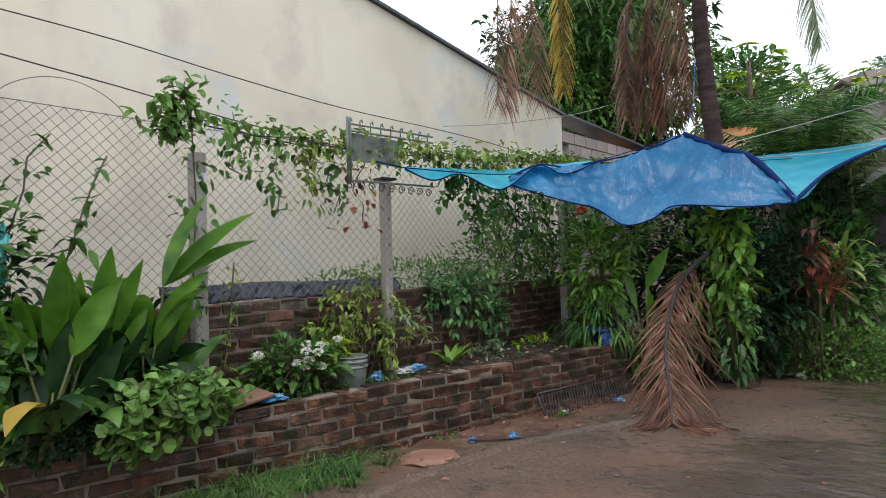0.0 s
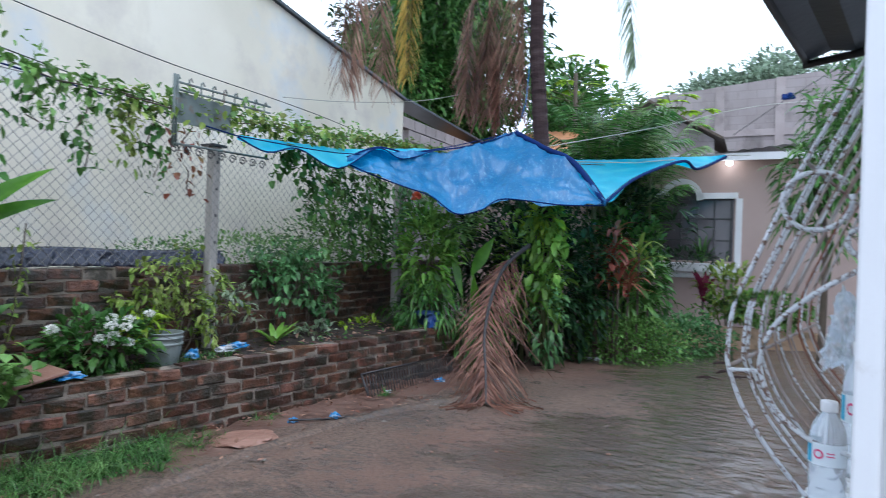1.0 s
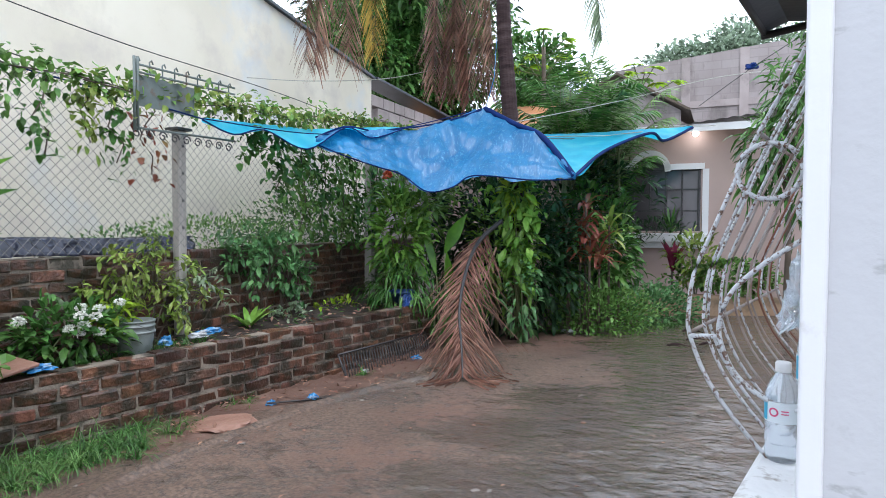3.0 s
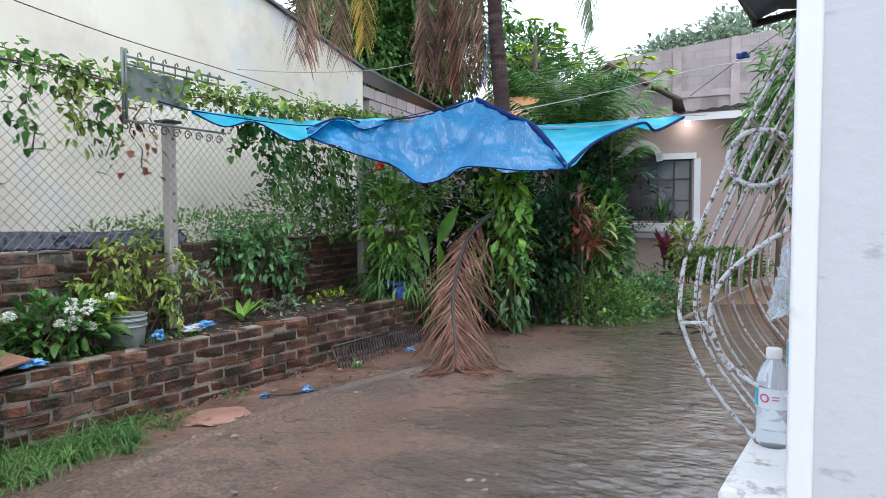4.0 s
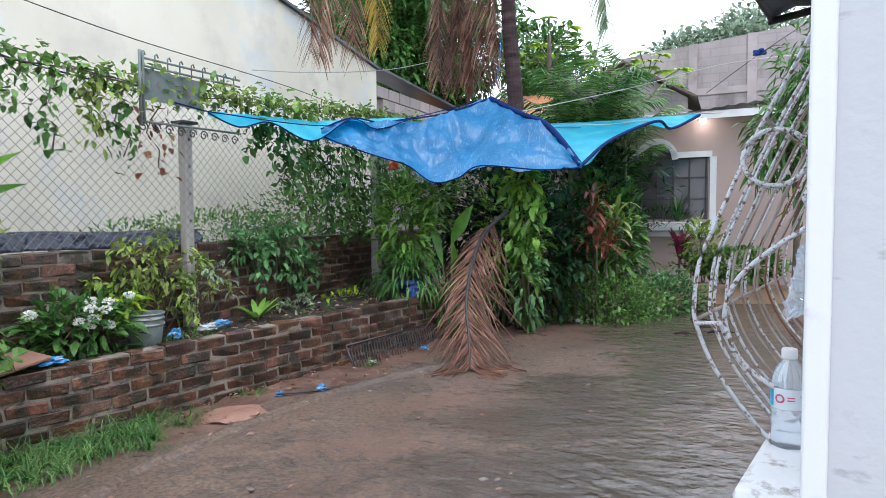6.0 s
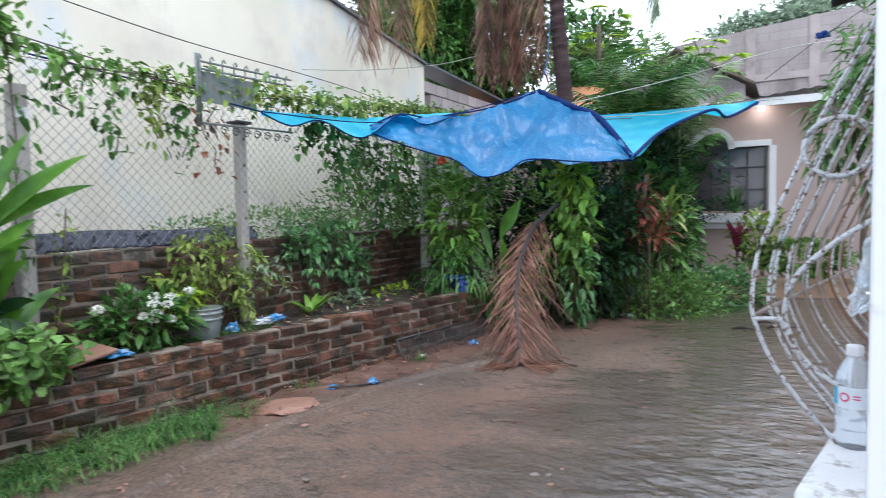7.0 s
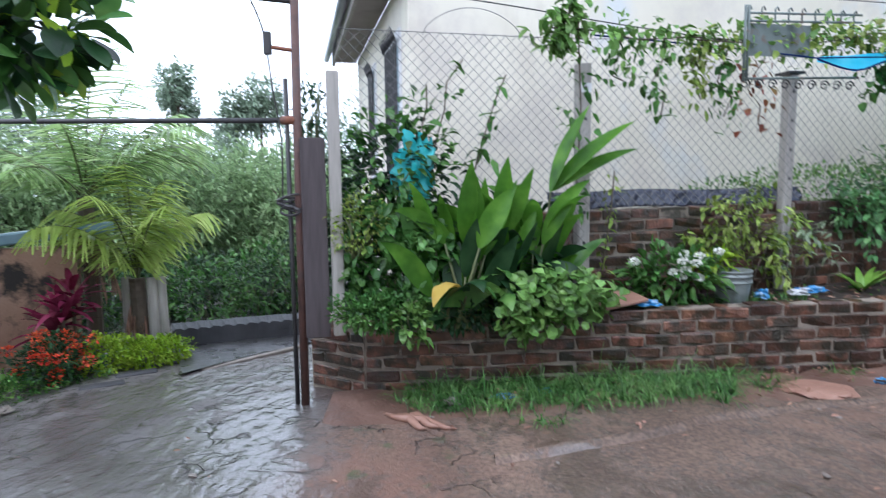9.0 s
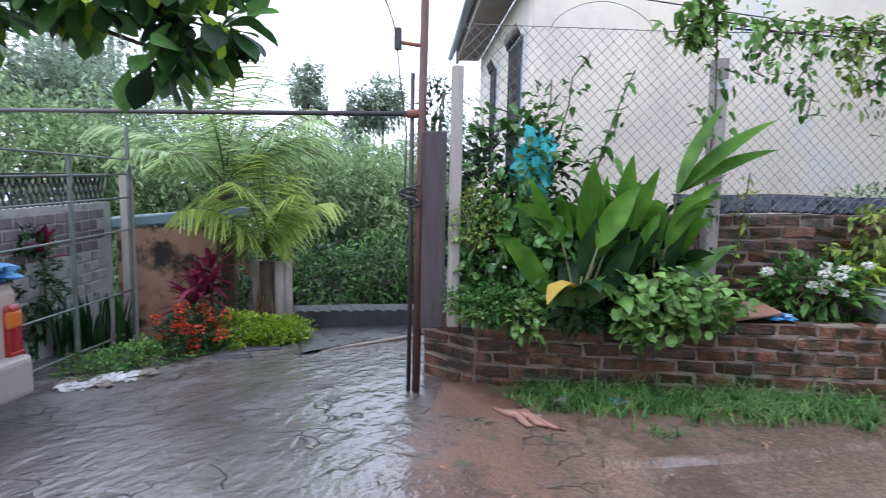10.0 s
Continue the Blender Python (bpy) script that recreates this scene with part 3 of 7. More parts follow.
def frond_data(V, F, base, way, length, leaflet, droop, count=40, hang=0.6, width=0.03, segs=14, spread=1.0, thin=1.0):
    """A feather palm leaf: leaflets on both sides of an arching rib; gives the rib's points."""
    p, d = Vector(base), Vector(way).normalized()
    rib, phase = [], rng.uniform(0.2, 1.2)
    for i in range(segs + 1):
        rib.append(p.copy())
        d = (d + Vector((0, 0, -droop / segs * (0.5 + i / segs)))).normalized()
        p = p + d * length / segs
    for j in range(count):
        t = 0.12 + 0.87 * j / count
        i = min(int(t * segs), segs - 1)
        q = rib[i].lerp(rib[i + 1], t * segs - i)
        d = (rib[i + 1] - rib[i]).normalized()
        side = d.cross(Vector((0, 0, 1)))
        side = side.normalized() if side.length > 0.25 else Vector((math.cos(phase), math.sin(phase), 0))
        for s in (-1, 1):
            if rng.random() > thin:
                continue
            ln = leaflet * (0.35 + 0.65 * math.sin(math.pi * (0.12 + 0.8 * t))) * rng.uniform(0.8, 1.1)
            w = (side * s * spread + d * 0.75 + Vector((0, 0, -hang * rng.uniform(0.5, 1.3))) + Vector(rng.normal(0, 0.08, 3))).normalized()
            strap_mesh(V, F, q, w, ln, width, hang * 0.8, 3, 0.1, lambda x: 1 - 0.75 * x, 0.4 * s)
    return rib


def palm_frond(parent, base, way, length, leaflet, droop, mat, count=40, hang=0.6, width=0.03, spread=1.0, rib=0.018, thin=1.0, name="frond"):
    V, F = [], []
    line = frond_data(V, F, base, way, length, leaflet, droop, count, hang, width, spread=spread, thin=thin)
    leaf = mesh(name, V, F, mat, parent, False)
    tube("rib", line, [rib * (1 - 0.8 * i / len(line)) for i in range(len(line))], M_dead if mat in (M_dead, M_deadred) else M_stem, leaf, 5)
    return leaf


# ---- walls of brick ----
def brick_shape(l, h, d):
    bm = box_bm(-d / 2, d / 2, -l / 2, l / 2, -h / 2, h / 2, 0.01)
    me = bpy.data.meshes.new("brick")
    for v in bm.verts:
        v.co += Vector((rng.normal(0, 0.004), rng.normal(0, 0.006), rng.normal(0, 0.0045)))
    bm.to_mesh(me)
    bm.free()
    me.materials.append(M_brick)
    return me


BRICKS = [brick_shape(0.246, 0.081, 0.14) for i in range(14)]
HALVES = [brick_shape(0.112, 0.078, 0.14) for i in range(3)]


def brick_wall(name, m, length, courses, bottom, label, slope=0.0, shift=0.0, keep=None):
    """Courses of separate bricks round a recessed mortar core; m: the place of its lower front corner, the wall runs along local y, front at x = 0."""
    P, C = 0.262, 0.0955
    top = bottom + courses * C
    V, F = [], []
    core = mesh(name, [(-0.132, 0, bottom - 0.5), (-0.011, 0, bottom - 0.5), (-0.011, length, bottom - 0.5 + slope * length), (-0.132, length, bottom - 0.5 + slope * length),
                       (-0.132, 0, top - 0.01), (-0.011, 0, top - 0.01), (-0.011, length, top - 0.01 + slope * length), (-0.132, length, top - 0.01 + slope * length)],
                [(0, 3, 2, 1), (4, 5, 6, 7), (0, 1, 5, 4), (1, 2, 6, 5), (2, 3, 7, 6), (3, 0, 4, 7)], M_mortar)
    core.matrix_world = m
    tagged(core, label, "wall", kind="structure")
    for c in range(courses):
        y = -shift - (P / 2 if c % 2 else 0)
        while y < length - 0.03:
            y0, y1 = max(y, 0), min(y + P, length)
            if y1 - y0 > 0.09 and (keep is None or keep(c, y0)):
                me = BRICKS[rng.integers(14)] if y1 - y0 > 0.2 else HALVES[rng.integers(3)]
                full = 0.262 if y1 - y0 > 0.2 else 0.131
                b = new("brick", me)
                b.parent = core
                yc = (y0 + y1) / 2
                b.matrix_local = pose(-0.07 + rng.normal(0, 0.003), yc, bottom + (courses - 1 - c + 0.5) * C + slope * yc + rng.normal(0, 0.0028), rng.normal(0, 0.8), rng.normal(0, 0.7), rng.normal(0, 1.0)) @ Matrix.Diagonal((1, (y1 - y0) / full, 1, 1))
            y += P
    return core


# ---- neighbour's house ----
def neighbour_house():
    W = -1.6
    roof = lambda v: 4.05 + (0.156 if v < 6.95 else 0.05) * (6.95 - v)       # sloping gable line
    V, F = [], []
    ring = [(-1.48, -0.6), (-1.48, roof(-1.48)), (6.75, roof(6.75) ), (6.75, -0.6)]
    for u in (W, W - 0.18):
        for v, z in ring:
            V.append(hv(u, v, z))
    F = [(0, 3, 2, 1), (4, 5, 6, 7), (0, 1, 5, 4), (1, 2, 6, 5), (2, 3, 7, 6), (3, 0, 4, 7)]
    tagged(mesh("wall_gable", V, F, M_plaster), "cream painted plaster gable wall with faint grey stains", "wall", kind="structure")
    # front wall with openings, seen obliquely
    bm = bmesh.new()
    edges = [W - 0.18, -2.0, -2.95, -3.9, -4.55, -6.2]
    for i in range(5):
        if i in (1, 3):
            box_bm(edges[i + 1], edges[i], -1.48, -1.3, -0.8, 1.5, bm=bm)
            box_bm(edges[i + 1], edges[i], -1.48, -1.3, 3.0, 3.42, bm=bm)
        else:
            box_bm(edges[i + 1], edges[i], -1.48, -1.3, -0.8, 3.42, bm=bm)
    w = part("wall_front", bm, M_plaster)
    w.matrix_world = HM
    tagged(w, "pale plaster house front with two tall windows", "wall", kind="structure")
    for u0, u1 in ((-2.95, -2.0), (-4.55, -3.9)):
        win = empty("window_1" if u0 > -3 else "window_2")
        win.matrix_world = HM
        bm = bmesh.new()
        box_bm(u0, u0 + 0.07, -1.5, -1.42, 1.5, 3.0, bm=bm), box_bm(u1 - 0.07, u1, -1.5, -1.42, 1.5, 3.0, bm=bm)
        box_bm(u0 + 0.07, u1 - 0.07, -1.5, -1.42, 1.5, 1.58, bm=bm), box_bm(u0 + 0.07, u1 - 0.07, -1.5, -1.42, 2.92, 3.0, bm=bm)
        part("frame", bm, M_trim, win)
        part("pane", box_bm(u0 + 0.07, u1 - 0.07, -1.44, -1.43, 1.58, 2.92), M_blueiron, win, "dull green louvred glass")
        for i in range(6):
            u = u0 + 0.12 + (u1 - u0 - 0.24) * i / 5
            part("bar", box_bm(u - 0.01, u + 0.01, -1.53, -1.51, 1.6, 2.9), M_iron_dark, win)
        for i in range(12):
            u = u0 + 0.08 + (u1 - u0 - 0.16) * i / 11
            tube("spike", [(u, -1.53, 2.9), (u, -1.58, 3.02)], [0.012, 0.004], M_iron_dark, win, 4)
        tagged(win, "tall window with dark iron bars and spikes", "window", kind="structure")
    r = empty("roof_neighbour")
    r.matrix_world = HM
    part("soffit", box_bm(-6.4, W + 0.0, -1.83, -1.485, 3.42, 3.47), M_block, r)
    part("eave_beam", box_bm(-6.4, W + 0.02, -1.87, -1.83, 3.36, 3.56), M_post, r)
    # roof sheet over the eave and a gutter
    V, F = [], []
    for i in range(60):
        u = -6.5 + i * 0.083
        for v, z in ((-1.97, 3.54), (-1.3, 3.86)):
            V.append((u, v, z + 0.018 * (i % 2)))
    F = [(2 * i, 2 * i + 2, 2 * i + 3, 2 * i + 1) for i in range(59)]
    mesh("sheet", V, F, M_roofzinc, r)
    tube("gutter", [(-6.5, -1.95, 3.48), (-1.5, -1.95, 3.5)], 0.05, M_roofzinc, r, 8)
    V, F = [], []
    for v in (-1.55, 6.85):
        for u, dz in ((W + 0.06, 0.0), (W - 0.3, 0.02), (W - 0.3, 0.06), (W + 0.06, 0.04)):
            V.append((u, v, roof(v) + dz))
    F = [(0, 1, 2, 3), (7, 6, 5, 4), (0, 4, 5, 1), (1, 5, 6, 2), (2, 6, 7, 3), (3, 7, 4, 0)]
    mesh("verge", V, F, M_roofdark, r, label="dark sheet edge along the gable")
    tagged(r, "grey sheet roof with gutter and broad soffit", "roof", kind="structure")
    # raw block wall beyond the gable
    core = part("wall_block_end", box_bm(W - 0.17, W - 0.015, 6.76, 11.0, -0.3, 3.1), M_block)
    core.matrix_world = HM
    tagged(core, "unplastered grey concrete block wall", "wall", kind="structure")
    bs = bpy.data.meshes.new("block")
    bm = box_bm(-0.09, 0.09, -0.195, 0.195, -0.095, 0.095, 0.006)
    bm.to_mesh(bs), bm.free()
    bs.materials.append(M_block)
    for c in range(8):
        zc = 2.5 + c * 0.205
        for i in range(11):
            v = 6.96 + i * 0.405 + (0.2 if c % 2 else 0)
            if zc + 0.1 > roof(v) - 0.06:
                continue
            b = new("block", bs)
            b.parent = core
            b.matrix_local = pose(W - 0.09, v, zc, 0, 0, rng.normal(0, 0.4))
    V, F = [], []
    for v in (6.8, 11.2):
        for u, dz in ((W + 0.1, 0.0), (W - 0.4, 0.02), (W - 0.4, 0.06), (W + 0.1, 0.04)):
            V.append(hv(u, v, roof(v) + dz))
    F = [(0, 1, 2, 3), (7, 6, 5, 4), (0, 4, 5, 1), (1, 5, 6, 2), (2, 6, 7, 3), (3, 7, 4, 0)]
    tagged(mesh("trim_verge", V, F, M_roofdark), "dark sheet edge over the block wall", "trim", kind="structure")


neighbour_house()


# ---- far house across the yard ----
def far_house():
    f = 9.0
    w0, w1, z0, z1 = 1.9, 3.57, 1.5, 2.56       # window opening in u
    # arch over the opening's first half
    bm = bmesh.new()
    box_bm(-1.5, w0, f, f + 0.18, -0.2, 3.3, bm=bm)
    box_bm(w1, 9.0, f, f + 0.18, -0.2, 3.3, bm=bm)
    box_bm(w0, w1, f, f + 0.18, -0.2, z0, bm=bm)
    box_bm(w0, w1, f, f + 0.18, 2.84, 3.3, bm=bm)
    # spandrel with the round head
    c, r = 2.735, 0.25
    prev = None
    for i in range(25):
        u = w0 + (w1 - w0) * i / 24
        h = z1 + (math.sqrt(max(0, r * r - (u - c) ** 2)) if abs(u - c) < r else 0)
        if prev:
            vs = [bm.verts.new(p) for p in ((prev[0], f, prev[1]), (u, f, h), (u, f, 2.84), (prev[0], f, 2.84), (prev[0], f + 0.18, prev[1]), (u, f + 0.18, h), (u, f + 0.18, 2.84), (prev[0], f + 0.18, 2.84))]
            for q in ((0, 1, 2, 3), (0, 4, 5, 1), (4, 7, 6, 5)):
                bm.faces.new([vs[k] for k in q])
        prev = (u, h)
    w = part("wall_pink", bm, M_pink)
    w.matrix_world = HM
    tagged(w, "dusty pink plaster house front", "wall", kind="structure")
    win = empty("window_3")
    win.matrix_world = HM
    head = [(c - r * math.cos(math.pi * i / 14), z1 + r * math.sin(math.pi * i / 14)) for i in range(15)]
    line = [(w0 - 0.03, z0 - 0.02)] + [(w0 - 0.03, z1)] + head[1:] + [(c + r + 0.02, z1 + 0.0), (w1 + 0.03, z1 + 0.0), (w1 + 0.03, z0 - 0.02)]
    V, F = [], []
    for a, b in zip(line, line[1:]):
        dx, dz = b[0] - a[0], b[1] - a[1]
        ln = math.hypot(dx, dz) or 1
        nx, nz = -dz / ln * 0.1, dx / ln * 0.1
        k = len(V)
        for y in (f - 0.045, f + 0.01):
            V += [(a[0], y, a[1]), (b[0] + dx / ln * 0.03, y, b[1] + dz / ln * 0.03), (b[0] + nx + dx / ln * 0.03, y, b[1] + nz + dz / ln * 0.03), (a[0] + nx, y, a[1] + nz)]
        F += [(k, k + 1, k + 2, k + 3), (k, k + 4, k + 5, k + 1), (k + 2, k + 6, k + 7, k + 3), (k + 1, k + 5, k + 6, k + 2), (k, k + 3, k + 7, k + 4)]
    mesh("surround", V, F, M_trim, win, label="raised white moulded surround")
    part("sill", box_bm(w0 - 0.35, w1 + 0.12, f - 0.16, f, z0 - 0.2, z0 - 0.04, 0.015), M_trim, win)
    part("sill_moulding", box_bm(w0 - 0.3, w1 + 0.07, f - 0.08, f, z0 - 0.3, z0 - 0.2, 0.01), M_trim, win)
    part("pane", box_bm(w0, w1, f + 0.1, f + 0.11, z0, 2.84), M_pane, win)
    for i in range(7):
        u = w0 + 0.04 + (w1 - w0 - 0.08) * i / 6
        part("bar", box_bm(u - 0.012, u + 0.012, f + 0.01, f + 0.03, z0, z1 + (0.2 if 0 < i < 3 else 0)), M_iron_dark, win)
    for z in (z0 + 0.35, z0 + 0.72, z1):
        part("rail", box_bm(w0, w1, f + 0.032, f + 0.05, z - 0.012, z + 0.012), M_iron_dark, win)
    part("mullion", box_bm(w0 + 0.5, w0 + 0.56, f + 0.02, f + 0.07, z0, z1), M_iron_dark, win)
    tagged(win, "arched window with dark iron bars and white surround", "window", kind="structure")
    # roof edge: corrugated sheet and fascia
    r = empty("roof_far")
    r.matrix_world = HM
    V, F = [], []
    for i in range(220):
        u = -1.5 + i * 0.0475
        for v, z in ((f - 0.38, 3.3), (f + 3.5, 3.75)):
            V.append((u, v, z + 0.012 * math.sin(i * math.pi / 2) + 0.1 * (u - 3.5)))
    F = [(2 * i, 2 * i + 2, 2 * i + 3, 2 * i + 1) for i in range(219)]
    mesh("sheet", V, F, M_roofzinc, r, True)
    part("fascia", box_bm(-1.5, 9.0, f - 0.34, f - 0.31, 3.16, 3.28), M_trim, r)
    part("soffit", box_bm(-1.5, 9.0, f - 0.3, f, 3.2, 3.24), M_pink, r)
    tagged(r, "grey corrugated roof edge with pale fascia", "roof", kind="structure")
    lamp = empty("wall_bulb", hv(3.48, f - 0.14, 3.2))
    lathe("bulb", [(0.012, 0.03), (0.035, 0.0), (0.05, -0.05), (0.035, -0.09), (0.01, -0.1)], M_bulb, lamp, 12)
    lathe("socket", [(0.02, 0.03), (0.022, 0.07)], M_trim, lamp, 10)
    tagged(lamp, "lit white bulb under the roof edge", "lamp")
    pt = new("bulb_light", bpy.data.lights.new("bulb_light", "POINT"))
    pt.data.energy, pt.data.shadow_soft_size, pt.data.color = 1.1, 0.05, (1, 0.93, 0.8)
    pt.location = hv(3.48, f - 0.3, 3.1)
    # tall raw wall behind with a gabled shed
    core = part("wall_tall_block", box_bm(1.3, 9.0, 14.0, 14.2, 0, 5.6), M_blockwall)
    core.matrix_world = HM
    for v in core.data.vertices:
        if v.co.z > 3:
            v.co.z += 0.09 * (v.co.x - 1.5)
    tagged(core, "tall stained concrete block wall of the plot behind", "wall", kind="structure")
    for u in (1.9, 3.0, 4.3, 5.6):
        p = part("pilaster", box_bm(u - 0.1, u + 0.1, 13.96, 14.0, 0, 5.6 + 0.09 * (u - 1.5)), M_block, core)
    for z in (3.55, 4.5):
        part("band", box_bm(1.3, 9.0, 13.97, 14.0, z, z + 0.16), M_block, core)
    V, F = [], []
    prof = [(0.2, 0), (0.2, 4.0), (1.77, 4.82), (3.05, 4.05), (3.05, 0)]
    for v in (11.6, 11.8):
        V += [hv(u, v, z) for u, z in prof]
    F = [(0, 1, 2, 3, 4), (9, 8, 7, 6, 5)] + [(i, i + 5, (i + 1) % 5 + 5, (i + 1) % 5) for i in range(5)]
    tagged(mesh("wall_shed", V, F, M_blockwall), "grey plastered gable of a shed", "wall", kind="structure")
    V, F = [], []
    for i, (u, z) in enumerate([(-0.2, 3.85), (1.77, 4.85), (3.25, 3.98)]):
        for v in (11.3, 13.8):
            for dz in (0, 0.05):
                V.append(hv(u, v, z + dz))
    for i in range(2):
        k = i * 4
        F += [(k, k + 4, k + 6, k + 2), (k + 1, k + 3, k + 7, k + 5), (k, k + 1, k + 5, k + 4), (k + 2, k + 6, k + 7, k + 3)]
    tagged(mesh("roof_shed", V, F, M_twig), "dark tiled roof edge of a shed", "roof", kind="structure")
    V, F = [], []
    for i in range(40):
        for v, z in ((9.6, 3.55), (12.0, 4.45)):
            V.append(hv(-2.5 + i * 0.075, v, z + 0.03 * (i % 2)))
    F = [(2 * i, 2 * i + 2, 2 * i + 3, 2 * i + 1) for i in range(39)]
    tagged(mesh("roof_rusty", V, F, M_roofrust), "rust-orange corrugated roof behind the palm", "roof", kind="structure")


far_house()


# ---- planter, brick walls, fence ----
def xh(u, y):
    """x on a plane of the house grid."""
    return (u - 0.196 * y) / 0.981


brick_wall("wall_planter", pose(0, -2.11, 0), 7.1, 6, -0.046, "low planter wall of worn, mossy dark red brick", 0.0203)
brick_wall("wall_planter_end", pose(-0.29, -2.56, 0, 0, 0, -32.8), 0.52, 6, -0.05, "angled brick end of the planter by the gate", 0.02)
brick_wall("wall_boundary", HM @ pose(-0.5, -0.65, 0), 7.0, 9, 0.43, "wet dark red brick boundary wall under the fence", 0.012)


def planter_soil():
    V, F = [], []
    n, w = 60, 6
    for j in range(n + 1):
        y = -2.08 + 7.0 * j / n
        a, b = xh(-0.53, y) - 0.02, -0.12
        for i in range(w + 1):
            x = a + (b - a) * i / w
            V.append((x, y, 0.5 + 0.0203 * y + 0.03 * noise.noise((x * 6, y * 6, 1)) + (0.03 if i < 3 else -0.01)))
        V.append((b, y, -0.1)), V.append((a, y, -0.1))
    r = w + 3
    for j in range(n):
        for i in range(r):
            p, q = j * r + i, j * r + (i + 1) % r
            F.append((p, q, q + r, p + r))
    F.append(tuple(range(r))[::-1])
    F.append(tuple(n * r + i for i in range(r)))
    tagged(mesh("planter_soil", V, F, M_soil, smooth=False), "dark damp soil filling the brick planter", "soil", kind="stuff")


planter_soil()


def leaf_litter():
    P = np.array([(xh(-0.5, y) * t + -0.1 * (1 - t), y, 0.525 + 0.0203 * y + 0.012 * rng.random()) for y, t in zip(rng.uniform(-2.0, 4.6, 900), rng.random(900))])
    D = np.concatenate([rng.normal(0, 1, (900, 2)), rng.normal(0.1, 0.25, (900, 1))], 1)
    ln = rng.uniform(0.03, 0.09, 900)
    k = rng.random(900)
    for nm, lab, mat, sel in (("fallen_leaves", "brown fallen leaves on the planter soil", M_dead, k < 0.5), ("fallen_leaves", "dark rotting leaves on the planter soil", M_deadred, (k >= 0.5) & (k < 0.72)), ("seedlings", "tiny green seedlings on the planter soil", M_leaf, k >= 0.72)):
        tagged(leaf_mesh(nm, P[sel], D[sel], ln[sel], ln[sel] * 0.4, mat, None, 0.1), lab, "leaves", kind="stuff")


leaf_litter()


def fence():
    root = empty("chain_link_fence")
    root.matrix_world = HM
    for v, top, w in ((-0.33, 2.42, 0.05), (1.55, 2.38, 0.043), (4.8, 2.55, 0.055)):
        bm = box_bm(-0.45 - w, -0.45 + w, v - w, v + w, 0.3, top, 0.008)
        for e in bm.verts:
            e.co += Vector((rng.normal(0, 0.003), rng.normal(0, 0.003), 0))
        p = part("post", bm, M_post, root, "grey weathered square post")
        for k in range(7):
            z = 0.8 + k * 0.24
            part("bolt", box_bm(-0.45 + w - 0.002, -0.45 + w + 0.006, v - 0.012, v + 0.012, z - 0.012, z + 0.012, 0.003), M_iron_dark, p)
    part("tag", box_bm(-0.398, -0.394, -0.375, -0.285, 2.2, 2.27), M_trim, root, "white tag on the post")
    part("cap", box_bm(-0.53, -0.37, 1.47, 1.63, 2.38, 2.4), M_iron_dark, root, "dark flat post cap")
    V, F = [], []
    D, R = 0.082, 0.0019

    def panel(v0, v1, z0, z1, slope):
        for sgn in (1, -1):
            h = z1 - z0
            k = v0 - h if sgn > 0 else v0
            while k < (v1 if sgn > 0 else v1 + h):
                ends = sorted(((v0 - k) * sgn / h, (v1 - k) * sgn / h))     # where the wire enters and leaves the panel
                t0, t1 = max(0.0, ends[0]), min(1.0, ends[1])
                if t1 - t0 > 0.02:
                    pts = []
                    for q in range(6):
                        t = t0 + (t1 - t0) * q / 5
                        v, z = k + sgn * h * t, z0 + h * t
                        pts.append((-0.405 + 0.002 * sgn + 0.012 * math.sin(v * 3 + z * 2), v, z + slope * v))
                    tube_data(pts, R, 4, V, F)
                k += D

    panel(-0.33, 6.3, 1.3, 2.62, 0.03)
    panel(-2.2, -0.33, 0.7, 2.6, 0.0)
    mesh("mesh", V, F, M_wire, root, label="galvanised chain-link mesh")
    tube("top_wire", [(-0.4, -2.2, 2.6), (-0.4, -0.5, 2.59), (-0.4, 2.9, 2.7), (-0.4, 6.3, 2.81)], 0.003, M_wire, root, 5)
    tube("loop_wire", [(-0.4, -1.6 + 0.03 * i, 2.58 + 0.2 * abs(math.sin(i * 0.126)) ** 0.6) for i in range(26)], 0.003, M_wire, root, 5)
    tagged(root, "chain-link fence on grey posts with climbing vines", "fence")


fence()


def black_plastic():
    V, F = [], []
    n, m = 110, 6
    for i in range(n + 1):
        v = -0.55 + 2.4 * i / n
        for j in range(m + 1):
            z = 1.3 + 0.14 * j / m + 0.008 * math.sin(v * 5)
            V.append(hv(-0.56 - 0.07 * j / m + 0.045 * noise.noise((v * 22, j * 0.7, 0)) + 0.03 * noise.noise((v * 55, j * 1.4, 3)), v, z))
    for i in range(n):
        for j in range(m):
            a = i * (m + 1) + j
            F.append((a, a + m + 1, a + m + 2, a + 1))
    ob = mesh("plastic_sheet", V, F, M_plastic_dark, smooth=True)
    ob.modifiers.new("thick", "SOLIDIFY").thickness = 0.003
    tagged(ob, "crumpled black plastic sheet along the wall top", "plastic sheet")


black_plastic()


